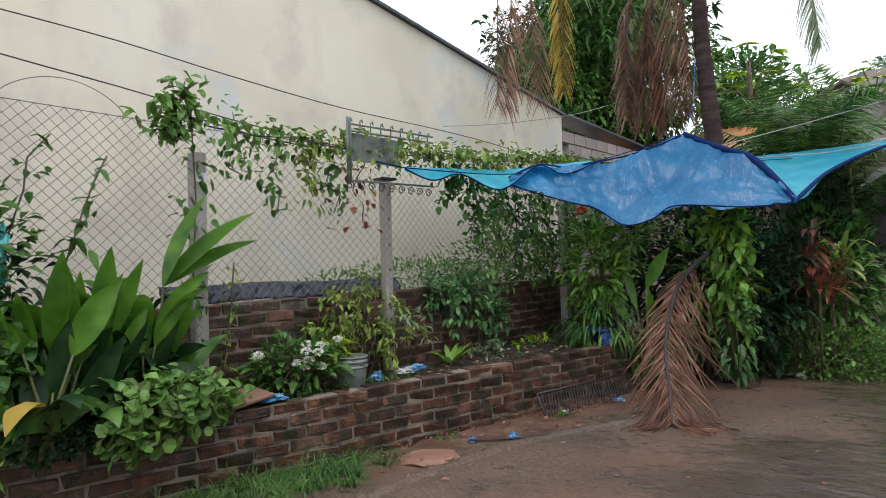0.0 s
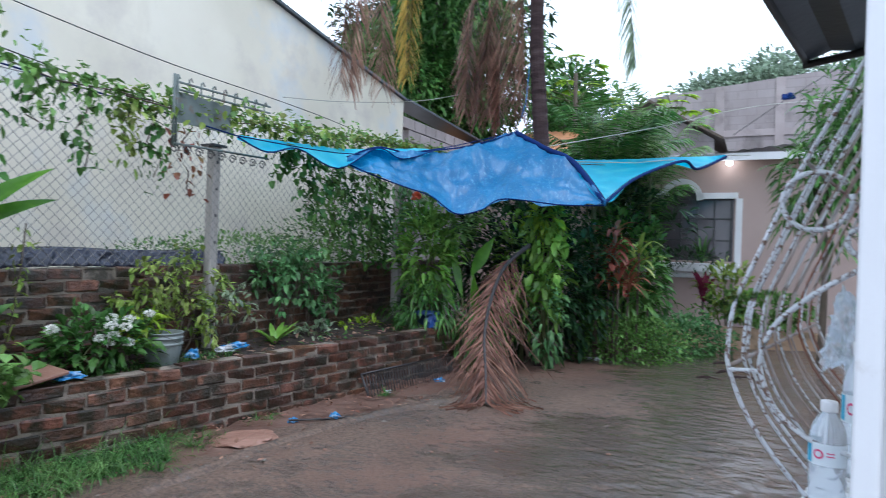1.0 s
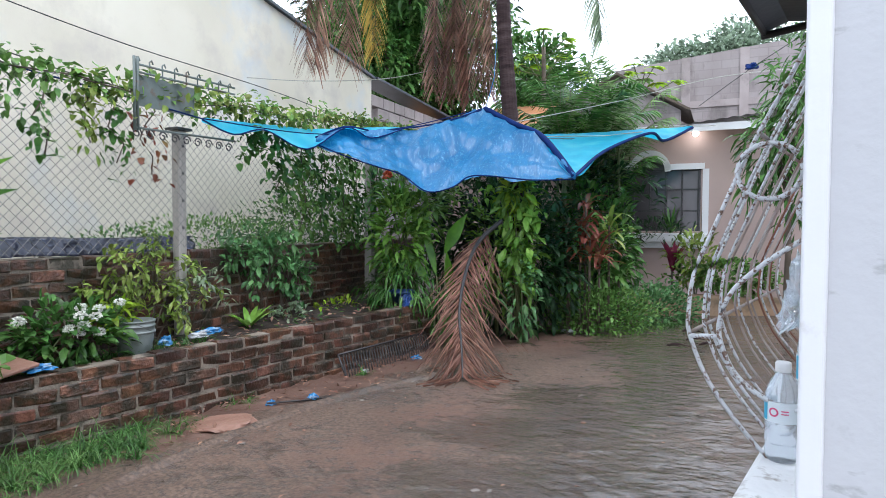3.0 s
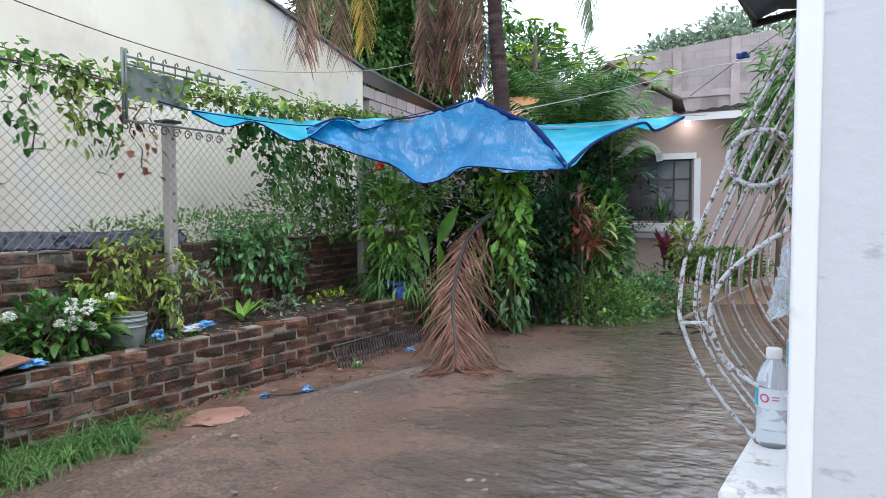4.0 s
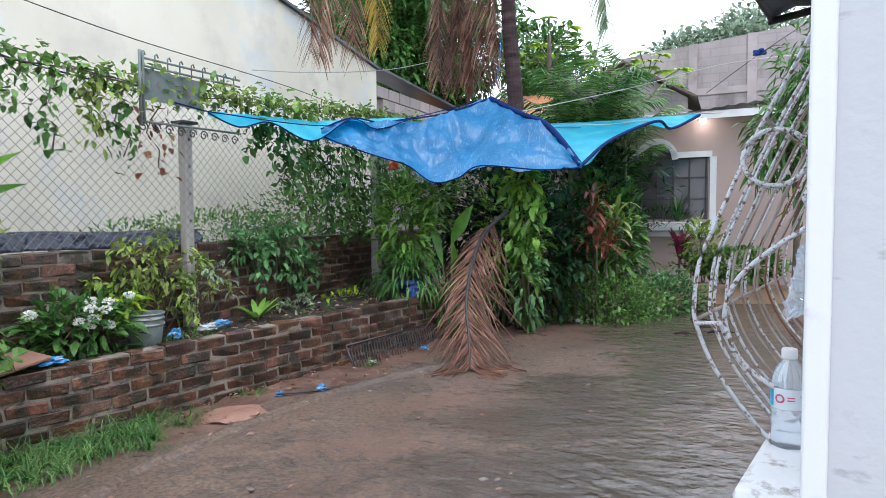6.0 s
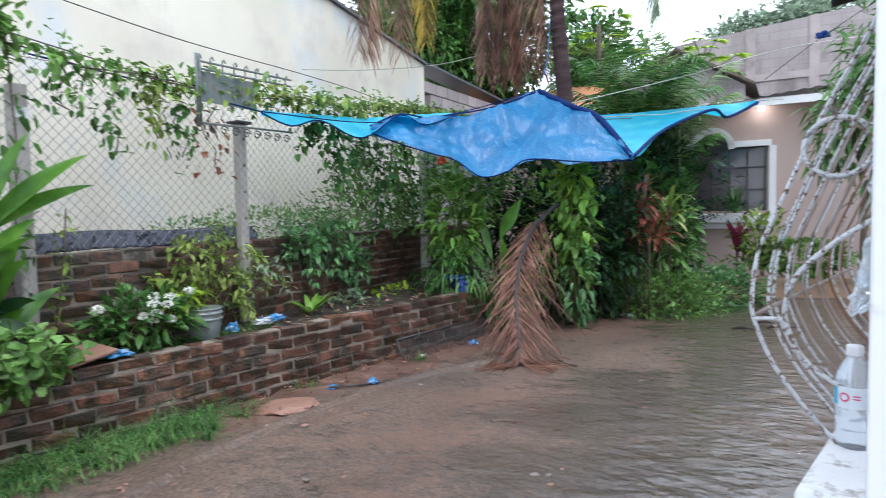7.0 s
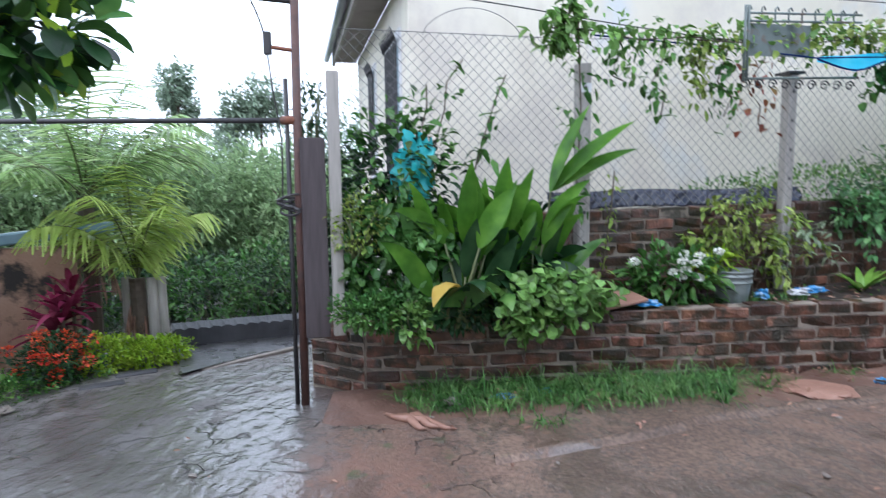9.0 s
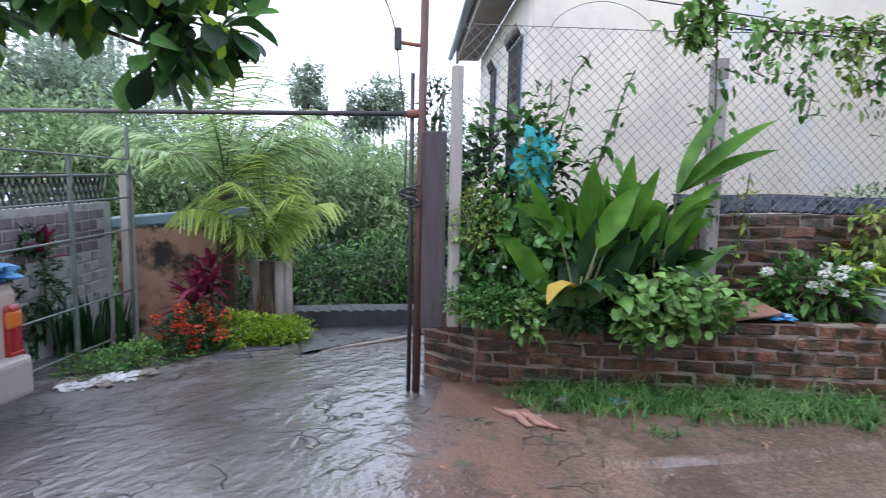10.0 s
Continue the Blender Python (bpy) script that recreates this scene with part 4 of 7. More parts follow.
def old_grille():
    """Old window grille leaning on the fence top."""
    root = empty("old_window_grille")
    root.matrix_world = HM @ pose(-0.27, 0.95, 2.29)
    for z in (0.0, 0.44, 0.5):
        tube("rail", [(0, 0, z + 0.02), (0, 1.1, z + 0.05)], 0.01, M_iron_grey, root, 5)
    for y in (0.0, 0.03):
        tube("upright", [(0, y, 0.0), (0, y, 0.58)], 0.012, M_iron_grey, root, 5)
    for i in range(9):
        y = 0.02 + i * 0.125
        tube("scroll", [(0, y + 0.045 * math.cos(k * 0.7) * (1 - k / 16), -0.02 + 0.045 * math.sin(k * 0.7) * (1 - k / 16)) for k in range(13)], 0.006, M_iron_dark, root, 5)
        tube("hook", [(0, y, 0.46), (0, y, 0.56), (0, y + 0.02, 0.58), (0, y + 0.035, 0.55)], 0.007, M_iron_grey, root, 5)
    part("backing", box_bm(-0.02, -0.012, 0.05, 0.62, 0.2, 0.45), M_iron_grey, root, "dull green sheet")
    tagged(root, "green-grey iron window grille with scrolls on the fence", "window grille")


old_grille()


# ---- vines ----
def vine(name, line, n, spread, leaf, mat, label, category="vine", gravity=0.35, group=""):
    """A twining stem with leaves scattered about it."""
    root = empty(name, line[0])
    f = np.array(line[0])
    pts = np.array(line)
    seg = np.linalg.norm(np.diff(pts, axis=0), axis=1)
    cum = np.concatenate([[0], np.cumsum(seg)])
    t = rng.random(n) * cum[-1]
    i = np.clip(np.searchsorted(cum, t) - 1, 0, len(seg) - 1)
    p = pts[i] + (pts[i + 1] - pts[i]) * ((t - cum[i]) / seg[i])[:, None]
    lump = np.array([0.55 + 0.9 * abs(noise.noise((a * 2.3, b * 2.3, 7))) for a, b, c in p])[:, None]
    p = p + rng.normal(0, 1, (n, 3)) * np.array(spread) * lump
    way = rng.normal(0, 0.8, (n, 3)) + np.array([0.5, 0, -gravity])
    ln = leaf[0] * rng.uniform(0.6, 1.3, n)
    leaf_mesh("foliage", p - f, way, ln, ln * leaf[1], mat, root, 0.2, wide=0.32)
    fine = [Vector(a) - Vector(line[0]) + Vector((rng.normal(0, 0.02), rng.normal(0, 0.02), rng.normal(0, 0.02))) for a in line]
    tube("stem", fine, 0.006, M_twig, root, 5)
    return tagged(root, label, category, group)


T1 = [hv(-0.37, v, z) for v, z in ((-0.62, 2.62), (-0.35, 2.68), (0.1, 2.6), (0.5, 2.62), (1.0, 2.66), (1.5, 2.66), (2.2, 2.72), (3.0, 2.74), (4.0, 2.86), (5.0, 2.9), (6.0, 2.98))]
vine("fence_top_vine", T1, 1300, (0.05, 0.09, 0.1), (0.074, 0.72), M_leaf_round, "green vine rambling along the fence top", "vine", group="fence vines")
vine("fence_top_vine", [p + Vector((0.05, 0.05, -0.03)) for p in T1[3:]], 480, (0.06, 0.1, 0.1), (0.078, 0.72), M_leaf_yellow, "yellow-green vine rambling along the fence top", "vine", group="fence vines")
for v, z0, z1, n, m in ((0.25, 2.55, 2.05, 60, M_leaf), (0.6, 2.6, 2.15, 80, M_leaf_yellow), (0.85, 2.6, 2.0, 70, M_leaf), (1.15, 2.5, 1.95, 40, M_leaf_rust), (-0.1, 2.6, 2.25, 50, M_leaf), (2.4, 2.6, 2.25, 120, M_leaf), (2.8, 2.65, 1.9, 160, M_leaf), (3.2, 2.6, 1.5, 240, M_leaf_round), (3.6, 2.6, 1.4, 260, M_leaf), (4.0, 2.6, 1.4, 260, M_leaf_round), (4.3, 2.6, 1.3, 240, M_leaf), (4.8, 2.7, 1.3, 260, M_leaf_rose)):
    L = [hv(-0.36, v + 0.05 * math.sin(k * 2 + v), z0 + (z1 - z0) * k / 4) for k in range(5)]
    vine("hanging_vine", L, n, (0.03, 0.1 if v < 2 else 0.17, 0.08), (0.068 if v < 2 else 0.085, 0.7), m, "vine strands hanging down over the chain-link", "vine", group="hanging vines", gravity=0.8)
# leafy column on the post and its top tuft
vine("post_vine", [hv(-0.36, -0.42, z) for z in (1.3, 1.7, 2.1, 2.5, 2.75)], 70, (0.05, 0.1, 0.1), (0.09, 0.5), M_leaf, "leafy vine climbing a fence post", "vine")
vine("post_vine", [hv(-0.33, -0.2 + 0.03 * k, z) for k, z in enumerate((0.7, 1.0, 1.3, 1.55))], 50, (0.03, 0.05, 0.05), (0.07, 0.5), M_leaf_yellow, "yellowing vine beside a fence post", "vine")
vine("post_vine", [hv(-0.37, -0.62 + 0.06 * k, z) for k, z in enumerate((2.5, 2.65, 2.78, 2.9))], 130, (0.06, 0.13, 0.07), (0.11, 0.6), M_leaf_round, "bright leafy vine tuft above a fence post", "vine")
for v, z0 in ((-1.55, 1.7), (-1.2, 1.6), (-1.75, 1.5)):
    vine("fence_climber", [hv(-0.38, v + 0.05 * k, z0 + 0.18 * k) for k in range(5)], 26, (0.02, 0.05, 0.06), (0.1, 0.5), M_leaf, "thin climber reaching up the chain-link", "vine", group="fence climbers", gravity=0.0)

# ---- plants in the planter ----
def canna():
    prof = lambda t: max(0.03, math.sin(math.pi * (0.02 + 0.98 * t) ** 0.85) ** 0.85)
    for v, u, n, h in ((-1.42, -0.2, 17, 0.92), (-1.12, -0.32, 21, 0.98), (-0.8, -0.36, 21, 1.02)):
        root = empty("canna_clump", hv(u, v, 0.5))
        for i in range(n):
            a = rng.uniform(0, 6.28)
            r = 0.1 * rng.random() + 0.02
            b = Vector((r * math.cos(a), r * math.sin(a), 0))
            fan = (((i * 8) % n) + 0.5) / n * 2 - 1
            hh = h * (rng.uniform(0.48, 0.7) if i < n // 2 else rng.uniform(0.15, 0.42))
            top = b + Vector((rng.normal(0.03, 0.05), 0.16 * fan, hh))
            tube("stalk", [b, b.lerp(top, 0.5) + Vector((0, 0, 0.02)), top], [0.014, 0.011, 0.008], M_stem, root, 6)
            V, F = [], []
            way = Vector((rng.normal(0.12, 0.2), 0.62 * fan + rng.normal(0.0, 0.1), 1.0 + 0.25 * rng.random()))
            strap_mesh(V, F, top, way, rng.uniform(0.4, 0.6), rng.uniform(0.11, 0.165), rng.uniform(0.2, 1.3), 12, rng.uniform(0.08, 0.28), prof, 0, (rng.normal(0, 0.5), 1, 0))
            # lower blades get darker greens: the clump's inner shade put into colour
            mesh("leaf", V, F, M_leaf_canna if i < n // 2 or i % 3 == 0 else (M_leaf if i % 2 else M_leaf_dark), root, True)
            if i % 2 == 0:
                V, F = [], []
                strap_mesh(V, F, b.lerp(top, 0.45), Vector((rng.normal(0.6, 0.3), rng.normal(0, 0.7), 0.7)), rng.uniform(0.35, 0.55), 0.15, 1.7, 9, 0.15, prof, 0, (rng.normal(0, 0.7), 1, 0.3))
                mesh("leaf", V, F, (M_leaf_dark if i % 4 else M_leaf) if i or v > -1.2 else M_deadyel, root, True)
        tagged(root, "tall clump of broad upright green leaves in the planter", "plant", "broad-leaved clumps")
    # long leaves leaning over the post
    root = empty("canna_clump", hv(-0.3, -0.72, 0.55))
    for way, ln, w in (((0.12, 0.75, 0.8), 0.78, 0.17), ((0.1, 0.36, 1.0), 0.68, 0.18), ((0.1, 0.9, 0.6), 0.7, 0.15)):
        tube("stalk", [(0, 0, 0), (0.02, 0.01, 0.45), (0.05, 0.05, 0.9)], [0.014, 0.011, 0.008], M_stem, root, 6)
        V, F = [], []
        strap_mesh(V, F, (0.05, 0.05, 0.9), way, ln, w, 0.3, 10, 0.15, prof, 0.6)
        mesh("leaf", V, F, M_leaf_canna, root, True)
    tagged(root, "long broad leaves leaning out past the post", "plant", "broad-leaved clumps")


canna()
bush("round_leaf_creeper", tuple(hv(0.0, -0.75, 0.72)), (0.2, 0.46, 0.21), 470, (0.085, 1.0), M_leaf_round, "light green round-leaved creeper spilling over the wall", "creeper", bend=0.1, wide=0.38, blunt=0.46, face=(1, 0.1, 0.5))
bush("round_leaf_creeper", tuple(hv(0.06, -1.0, 0.55)), (0.12, 0.2, 0.14), 70, (0.09, 0.95), M_leaf_round, "light green round-leaved creeper hanging on the wall", "creeper", bend=0.05, wide=0.38, blunt=0.46, face=(1, 0, 0.3))
bush("heart_leaf_vine", tuple(hv(-0.3, -1.86, 1.02)), (0.16, 0.4, 0.42), 520, (0.085, 0.9), M_leaf, "dense green heart-leaved vine by the gate post", "vine", bend=0.2, wide=0.32, face=(1, 0, 0.4))
bush("heart_leaf_vine", tuple(hv(-0.22, -1.65, 1.0)), (0.14, 0.22, 0.36), 330, (0.085, 0.9), M_leaf, "green heart-leaved vine beside the tall clump", "vine", bend=0.2, wide=0.32, face=(1, 0, 0.4))
bush("trailing_herb", tuple(hv(-0.1, -2.0, 0.66)), (0.14, 0.36, 0.13), 900, (0.05, 0.6), M_leaf, "fine-leaved green herb along the planter edge", "herb", up=0.5)
bush("trailing_herb", tuple(hv(0.04, -1.78, 0.6)), (0.07, 0.12, 0.12), 90, (0.08, 0.75), M_leaf_round, "bright herb hanging over the brick edge", "herb", up=0.2)
# M_leaf_dark under and behind the growth: shade painted as leaf colour
bush("trailing_herb", tuple(hv(-0.16, -1.35, 0.6)), (0.12, 0.4, 0.1), 420, (0.07, 0.6), M_leaf_dark, "low herb under the tall clump, in shade-dark green", "herb", up=0.4)
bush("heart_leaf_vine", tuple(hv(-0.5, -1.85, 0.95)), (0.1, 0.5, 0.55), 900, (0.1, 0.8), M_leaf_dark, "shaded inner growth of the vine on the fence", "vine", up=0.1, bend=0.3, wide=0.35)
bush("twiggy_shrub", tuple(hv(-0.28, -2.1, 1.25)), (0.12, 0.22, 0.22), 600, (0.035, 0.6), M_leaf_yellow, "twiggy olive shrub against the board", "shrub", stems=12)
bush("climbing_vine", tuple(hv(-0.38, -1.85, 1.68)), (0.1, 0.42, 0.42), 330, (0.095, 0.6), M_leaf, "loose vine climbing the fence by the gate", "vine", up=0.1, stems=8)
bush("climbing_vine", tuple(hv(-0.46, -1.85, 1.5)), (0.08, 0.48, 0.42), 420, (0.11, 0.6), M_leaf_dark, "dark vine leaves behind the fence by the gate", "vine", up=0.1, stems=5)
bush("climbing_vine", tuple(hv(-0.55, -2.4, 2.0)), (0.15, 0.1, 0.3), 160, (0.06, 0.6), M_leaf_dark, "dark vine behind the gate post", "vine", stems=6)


# backing leaves whose near-black green paints the shade between the stalks
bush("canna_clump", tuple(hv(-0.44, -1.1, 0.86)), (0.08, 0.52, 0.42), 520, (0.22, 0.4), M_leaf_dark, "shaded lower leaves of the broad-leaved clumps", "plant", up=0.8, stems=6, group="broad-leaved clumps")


def teal_bag():
    bm = bmesh.new()
    bmesh.ops.create_icosphere(bm, subdivisions=4, radius=1)
    for v in bm.verts:
        n = noise.noise(v.co * 2.2) * 0.34 + noise.noise(v.co * 6) * 0.24
        v.co = Vector((v.co.x * 0.08, v.co.y * (0.13 + 0.07 * v.co.z), v.co.z * 0.24)) * (1 + 1.7 * n) + Vector((0, 0.08 * v.co.z, 0))
    ob = part("plastic_bag", bm, M_teal)
    ob.matrix_world = HM @ pose(-0.37, -1.68, 1.57, 15, 0, 0)
    tagged(ob, "crumpled teal plastic bag caught in the vines", "bag")


teal_bag()


def airy_shrub(foot, center, radii, branches, per, leaf, mat, label, name):
    """Thin branching stems with drooping leaves gathered round the twig ends and gaps between them."""
    root = empty(name, foot)
    f = np.array(foot)
    tips, d = blob(center, radii, branches, 0.35)
    P, D, mains = [], [], []
    for tip, out in zip(tips, d):
        a = tip - f
        mid = a * 0.55 + np.array([rng.normal(0, 0.03), rng.normal(0, 0.03), 0.06])
        if len(mains) < 5:
            mains.append(a * 0.62 + np.array([0, 0, 0.03]))
            tube("stem", [(rng.normal(0, 0.015), rng.normal(0, 0.015), -0.03), tuple(mid), tuple(a)], [0.008, 0.005, 0.0025], M_twig, root, 5)
        else:
            near = min(mains, key=lambda q: ((q - a) ** 2).sum())
            tube("twig", [tuple(near), tuple((near + a) / 2 + np.array([0, 0, 0.02])), tuple(a)], [0.0035, 0.003, 0.002], M_twig, root, 4)
        for k in range(3):
            b = a + rng.normal(0, 1, 3) * np.array([0.05, 0.07, 0.045])
            n = max(2, per // 3)
            P.append(b + rng.normal(0, 0.016, (n, 3)))
            D.append(out * 0.3 + rng.normal(0, 0.6, (n, 3)) + np.array([0.25, -0.1, -0.25]))
    p, w = np.concatenate(P), np.concatenate(D)
    ln = leaf[0] * rng.uniform(0.6, 1.25, len(p))
    leaf_mesh("foliage", p, w, ln, ln * leaf[1], mat, root, 0.2)
    return tagged(root, label, "shrub")


def flowers(root, p, f):
    """White flower heads of small petals."""
    front = p[(p[:, 0] > np.median(p[:, 0])) & (p[:, 2] > np.quantile(p[:, 2], 0.3))]
    heads = front[rng.choice(len(front), 10, replace=False)]
    for h in heads:
        q = unit(rng.normal(0, 1, (64, 3)))
        c = (h - np.array(f)) * np.array([1.12, 1.05, 1.0]) + np.array([0.07, 0, 0.06])
        leaf_mesh("flower", c + q * np.array([0.024, 0.032, 0.016]), q + rng.normal(0, 0.7, q.shape) + np.array([0.2, 0, 0.2]), 0.02, 0.022, M_flower, root, 0.1, "cluster of white blossoms")


bush("white_flowering_plant", tuple(hv(-0.24, 0.36, 0.76)), (0.17, 0.4, 0.2), 400, (0.12, 0.48), M_leaf, "green plant with white blossom clusters beside the bucket", "flowering plant", extra=flowers, up=0.4)
bush("white_flowering_plant", tuple(hv(-0.22, 0.68, 0.88)), (0.1, 0.15, 0.08), 46, (0.12, 0.45), M_leaf_lime, "bright leaves of a white-flowered plant over the bucket", "flowering plant", up=0.2, bend=0.4)
airy_shrub(tuple(hv(-0.32, 1.1, 0.5)), tuple(hv(-0.32, 1.12, 1.1)), (0.22, 0.52, 0.33), 66, 13, (0.082, 0.42), M_leaf_yellow, "airy yellow-green variegated shrub behind the bucket", "variegated_shrub")
airy_shrub(tuple(hv(-0.3, 1.5, 0.5)), tuple(hv(-0.26, 1.55, 0.92)), (0.12, 0.24, 0.2), 9, 12, (0.08, 0.42), M_leaf_silver, "thin pale variegated shrub round the fence post", "variegated_shrub")
airy_shrub(tuple(hv(-0.4, 2.6, 0.5)), tuple(hv(-0.38, 2.5, 1.26)), (0.2, 0.48, 0.3), 58, 14, (0.09, 0.55), M_leaf_rose, "green leafy shrub against the brick wall", "rose_shrub")
airy_shrub(tuple(hv(-0.38, 2.85, 0.5)), tuple(hv(-0.34, 2.98, 1.05)), (0.15, 0.24, 0.26), 22, 12, (0.095, 0.5), M_leaf_rose, "green sapling against the brick wall", "rose_shrub")
rosette("bromeliad", tuple(hv(-0.2, 2.15, 0.55)), 12, 0.34, 0.06, M_leaf_glossy, "bright green rosette plant on the planter edge", lean=(0.5, 1.3), droop=0.5)
bush("silver_plant", tuple(hv(-0.18, 2.75, 0.6)), (0.1, 0.26, 0.09), 100, (0.09, 0.4), M_leaf_silver, "pale silvery leaved plant on the planter edge", "plant", up=0.5)
bush("small_seedlings", tuple(hv(-0.17, 3.6, 0.62)), (0.08, 0.4, 0.06), 70, (0.09, 0.45), M_leaf_lime, "low bright seedlings on the planter edge", "plant", up=0.4)
bush("weeds_behind_wall", tuple(hv(-0.85, 2.5, 1.4)), (0.25, 1.2, 0.25), 2200, (0.06, 0.4), M_leaf_round, "thicket of fine green weeds behind the boundary wall", "weeds", up=0.6, stems=0)
bush("weeds_behind_wall", tuple(hv(-0.9, 1.4, 1.35)), (0.2, 0.5, 0.16), 420, (0.06, 0.4), M_leaf, "fine green weeds behind the boundary wall", "weeds", up=0.6, stems=0)
bush("weeds_behind_wall", tuple(hv(-0.95, 4.3, 1.6)), (0.3, 1.2, 0.5), 2000, (0.08, 0.45), M_leaf, "tall green thicket behind the boundary wall", "weeds", up=0.4, stems=0)


def bucket():
    root = empty("bucket", hv(-0.17, 0.85, 0.51))
    root.scale = (0.95, 0.95, 0.82)
    lathe("body", [(0.115, 0.0), (0.12, 0.005), (0.148, 0.27), (0.15, 0.3), (0.155, 0.3), (0.155, 0.315), (0.15, 0.315), (0.15, 0.345), (0.156, 0.345), (0.157, 0.36), (0.146, 0.36), (0.143, 0.32), (0.0, 0.318)], M_bucket, root, 28)
    lathe("band", [(0.149, 0.24), (0.156, 0.243), (0.157, 0.258), (0.15, 0.262)], M_bucket, root, 28)
    tube("bail", [(0.155 * math.cos(a), 0.155 * math.sin(a), 0.3 - 0.1 * math.sin(a * 1.0)) for a in np.linspace(-0.6, 2.5, 10)], 0.003, M_wire, root, 5)
    tagged(root, "grey plastic bucket used as a planter", "bucket")


bucket()


def crumple(name, loc, size, mat, label, category, flat=0.35, rz=0.0, res=3):
    bm = bmesh.new()
    bmesh.ops.create_icosphere(bm, subdivisions=res, radius=1)
    off = Vector((loc[0] * 7, loc[1] * 7, 0))
    for v in bm.verts:
        n = noise.noise(v.co * 1.9 + off) * 0.75 + noise.noise(v.co * 6 + off) * 0.42
        v.co = Vector((v.co.x * size[0], v.co.y * size[1], max(v.co.z, -0.4) * size[2])) * (1 + n)
    ob = part(name, bm, mat)
    ob.matrix_world = pose(*loc, 0, 0, rz)
    return tagged(ob, label, category)


crumple("wrapper", tuple(hv(-0.1, 1.08, 0.6)), (0.04, 0.05, 0.05), M_litterblue, "crumpled blue wrapper on the planter wall", "litter")
crumple("wrapper", tuple(hv(-0.06, 1.5, 0.62)), (0.05, 0.11, 0.03), M_litterblue, "blue and white plastic scraps on the wall", "litter")
crumple("wrapper", tuple(hv(-0.06, 1.4, 0.61)), (0.06, 0.1, 0.03), M_litterwhite, "white plastic scraps on the wall", "litter")
crumple("wrapper", (-0.08, 0.03, 0.6), (0.05, 0.08, 0.03), M_litterblue, "crumpled blue wrapper on the brick wall", "litter")
bm = box_bm(-0.13, 0.13, -0.19, 0.19, -0.012, 0.012, 0.006)
ob = part("broken_tile", bm, M_clay)
ob.matrix_world = pose(-0.1, -0.2, 0.63, 6, 8, 20)
tagged(ob, "broken orange clay tile lying on the wall", "tile")

# ---- ground details along the low wall ----
def earth_strip():
    V, F = [], []
    n, w = 200, 14
    for j in range(n + 1):
        y = -2.35 + 6.9 * j / n
        wide = 0.68 + 0.3 * noise.noise((y * 0.9, 3, 0)) + 0.14 * noise.noise((y * 3.3, 9, 0)) + 0.05 * noise.noise((y * 9, 2, 0))
        for i in range(w + 1):
            t = i / w
            x = -0.01 + wide * t
            V.append((x, y, gz(x, y) + 0.045 * (1 - t) ** 0.7 * (0.6 + 0.5 * noise.noise((x * 4, y * 4, 5))) + 0.018 * noise.noise((x * 9, y * 9, 2)) * (1 - t) + 0.014 * (1 - t) - 0.022 * t * t))
    for j in range(n):
        for i in range(w):
            a = j * (w + 1) + i
            F.append((a, a + 1, a + w + 2, a + w + 1))
    tagged(mesh("earth_strip", V, F, M_redsoil, smooth=True), "strip of wet reddish earth along the wall", "earth", kind="stuff")


earth_strip()


def grass(name, spots, n, h, label, per=1):
    """Coarse drooping blades, per of them from each root."""
    V, F = [], []
    for x, y, rx, ry in spots:
        for i in range(int(n) // per):
            px, py = x + rng.normal(0, rx), y + rng.normal(0, ry)
            px = max(px, 0.015)
            tall = rng.uniform(0.45, 1.25)
            for k in range(per):
                a = rng.uniform(0, 6.28)
                lean = rng.uniform(0.25, 1.1) if per > 1 else 0.6
                qx, qy = max(0.012, px + rng.normal(0, 0.012)), py + rng.normal(0, 0.012)
                strap_mesh(V, F, (qx, qy, gz(qx, qy) + 0.01), (lean * math.cos(a) + 0.15, lean * math.sin(a), 1.0), h * tall * rng.uniform(0.5, 1.15), rng.uniform(0.006, 0.011), rng.uniform(1.2, 3.6), 5, 0.2, lambda t: 1 - 0.85 * t)
    tagged(mesh(name, V, F, M_grass), label, "grass", kind="stuff")


grass("grass_verge", [(0.13 + 0.03 * math.sin(k * 2.1), -1.62 + 0.27 * k, 0.13, 0.13) for k in range(9)], 640, 0.27, "uneven wet green grass along the foot of the wall", 16)
grass("grass_verge", [(0.38 + 0.06 * math.sin(k * 2.6), -1.5 + 0.43 * k, 0.06, 0.12) for k in range(5)], 170, 0.19, "ragged outer tufts of the grass verge", 15)
grass("grass_tufts", [(0.22, 0.95, 0.05, 0.07), (0.1, 1.5, 0.06, 0.1), (0.06, 1.35, 0.05, 0.15), (0.75, -0.95, 0.06, 0.08), (0.25, 2.75, 0.05, 0.05)], 60, 0.15, "small grass tufts in the earth", 10)
grass("far_grass", [(1.75, 6.3, 0.25, 0.25), (2.0, 6.6, 0.15, 0.15)], 220, 0.13, "patch of grass at the edge of the yard")
V, F = [], []
for i in range(700):
    x, y = -0.02 + 0.02 * rng.normal(), rng.uniform(-2, 1.4)
    a = rng.uniform(0, 6.28)
    x = -0.2 + rng.normal(0, 0.06) + (0 if y < 0 else -0.1)
    strap_mesh(V, F, (x, y, 0.52 + 0.02 * y), (0.6 * math.cos(a), 0.6 * math.sin(a), 1), 0.16 * rng.uniform(0.5, 1.2), 0.008, 1.4, 4, 0.2, lambda t: 1 - 0.85 * t)
tagged(mesh("planter_grass", V, F, M_grass), "weedy grass in the planter", "grass", kind="stuff")

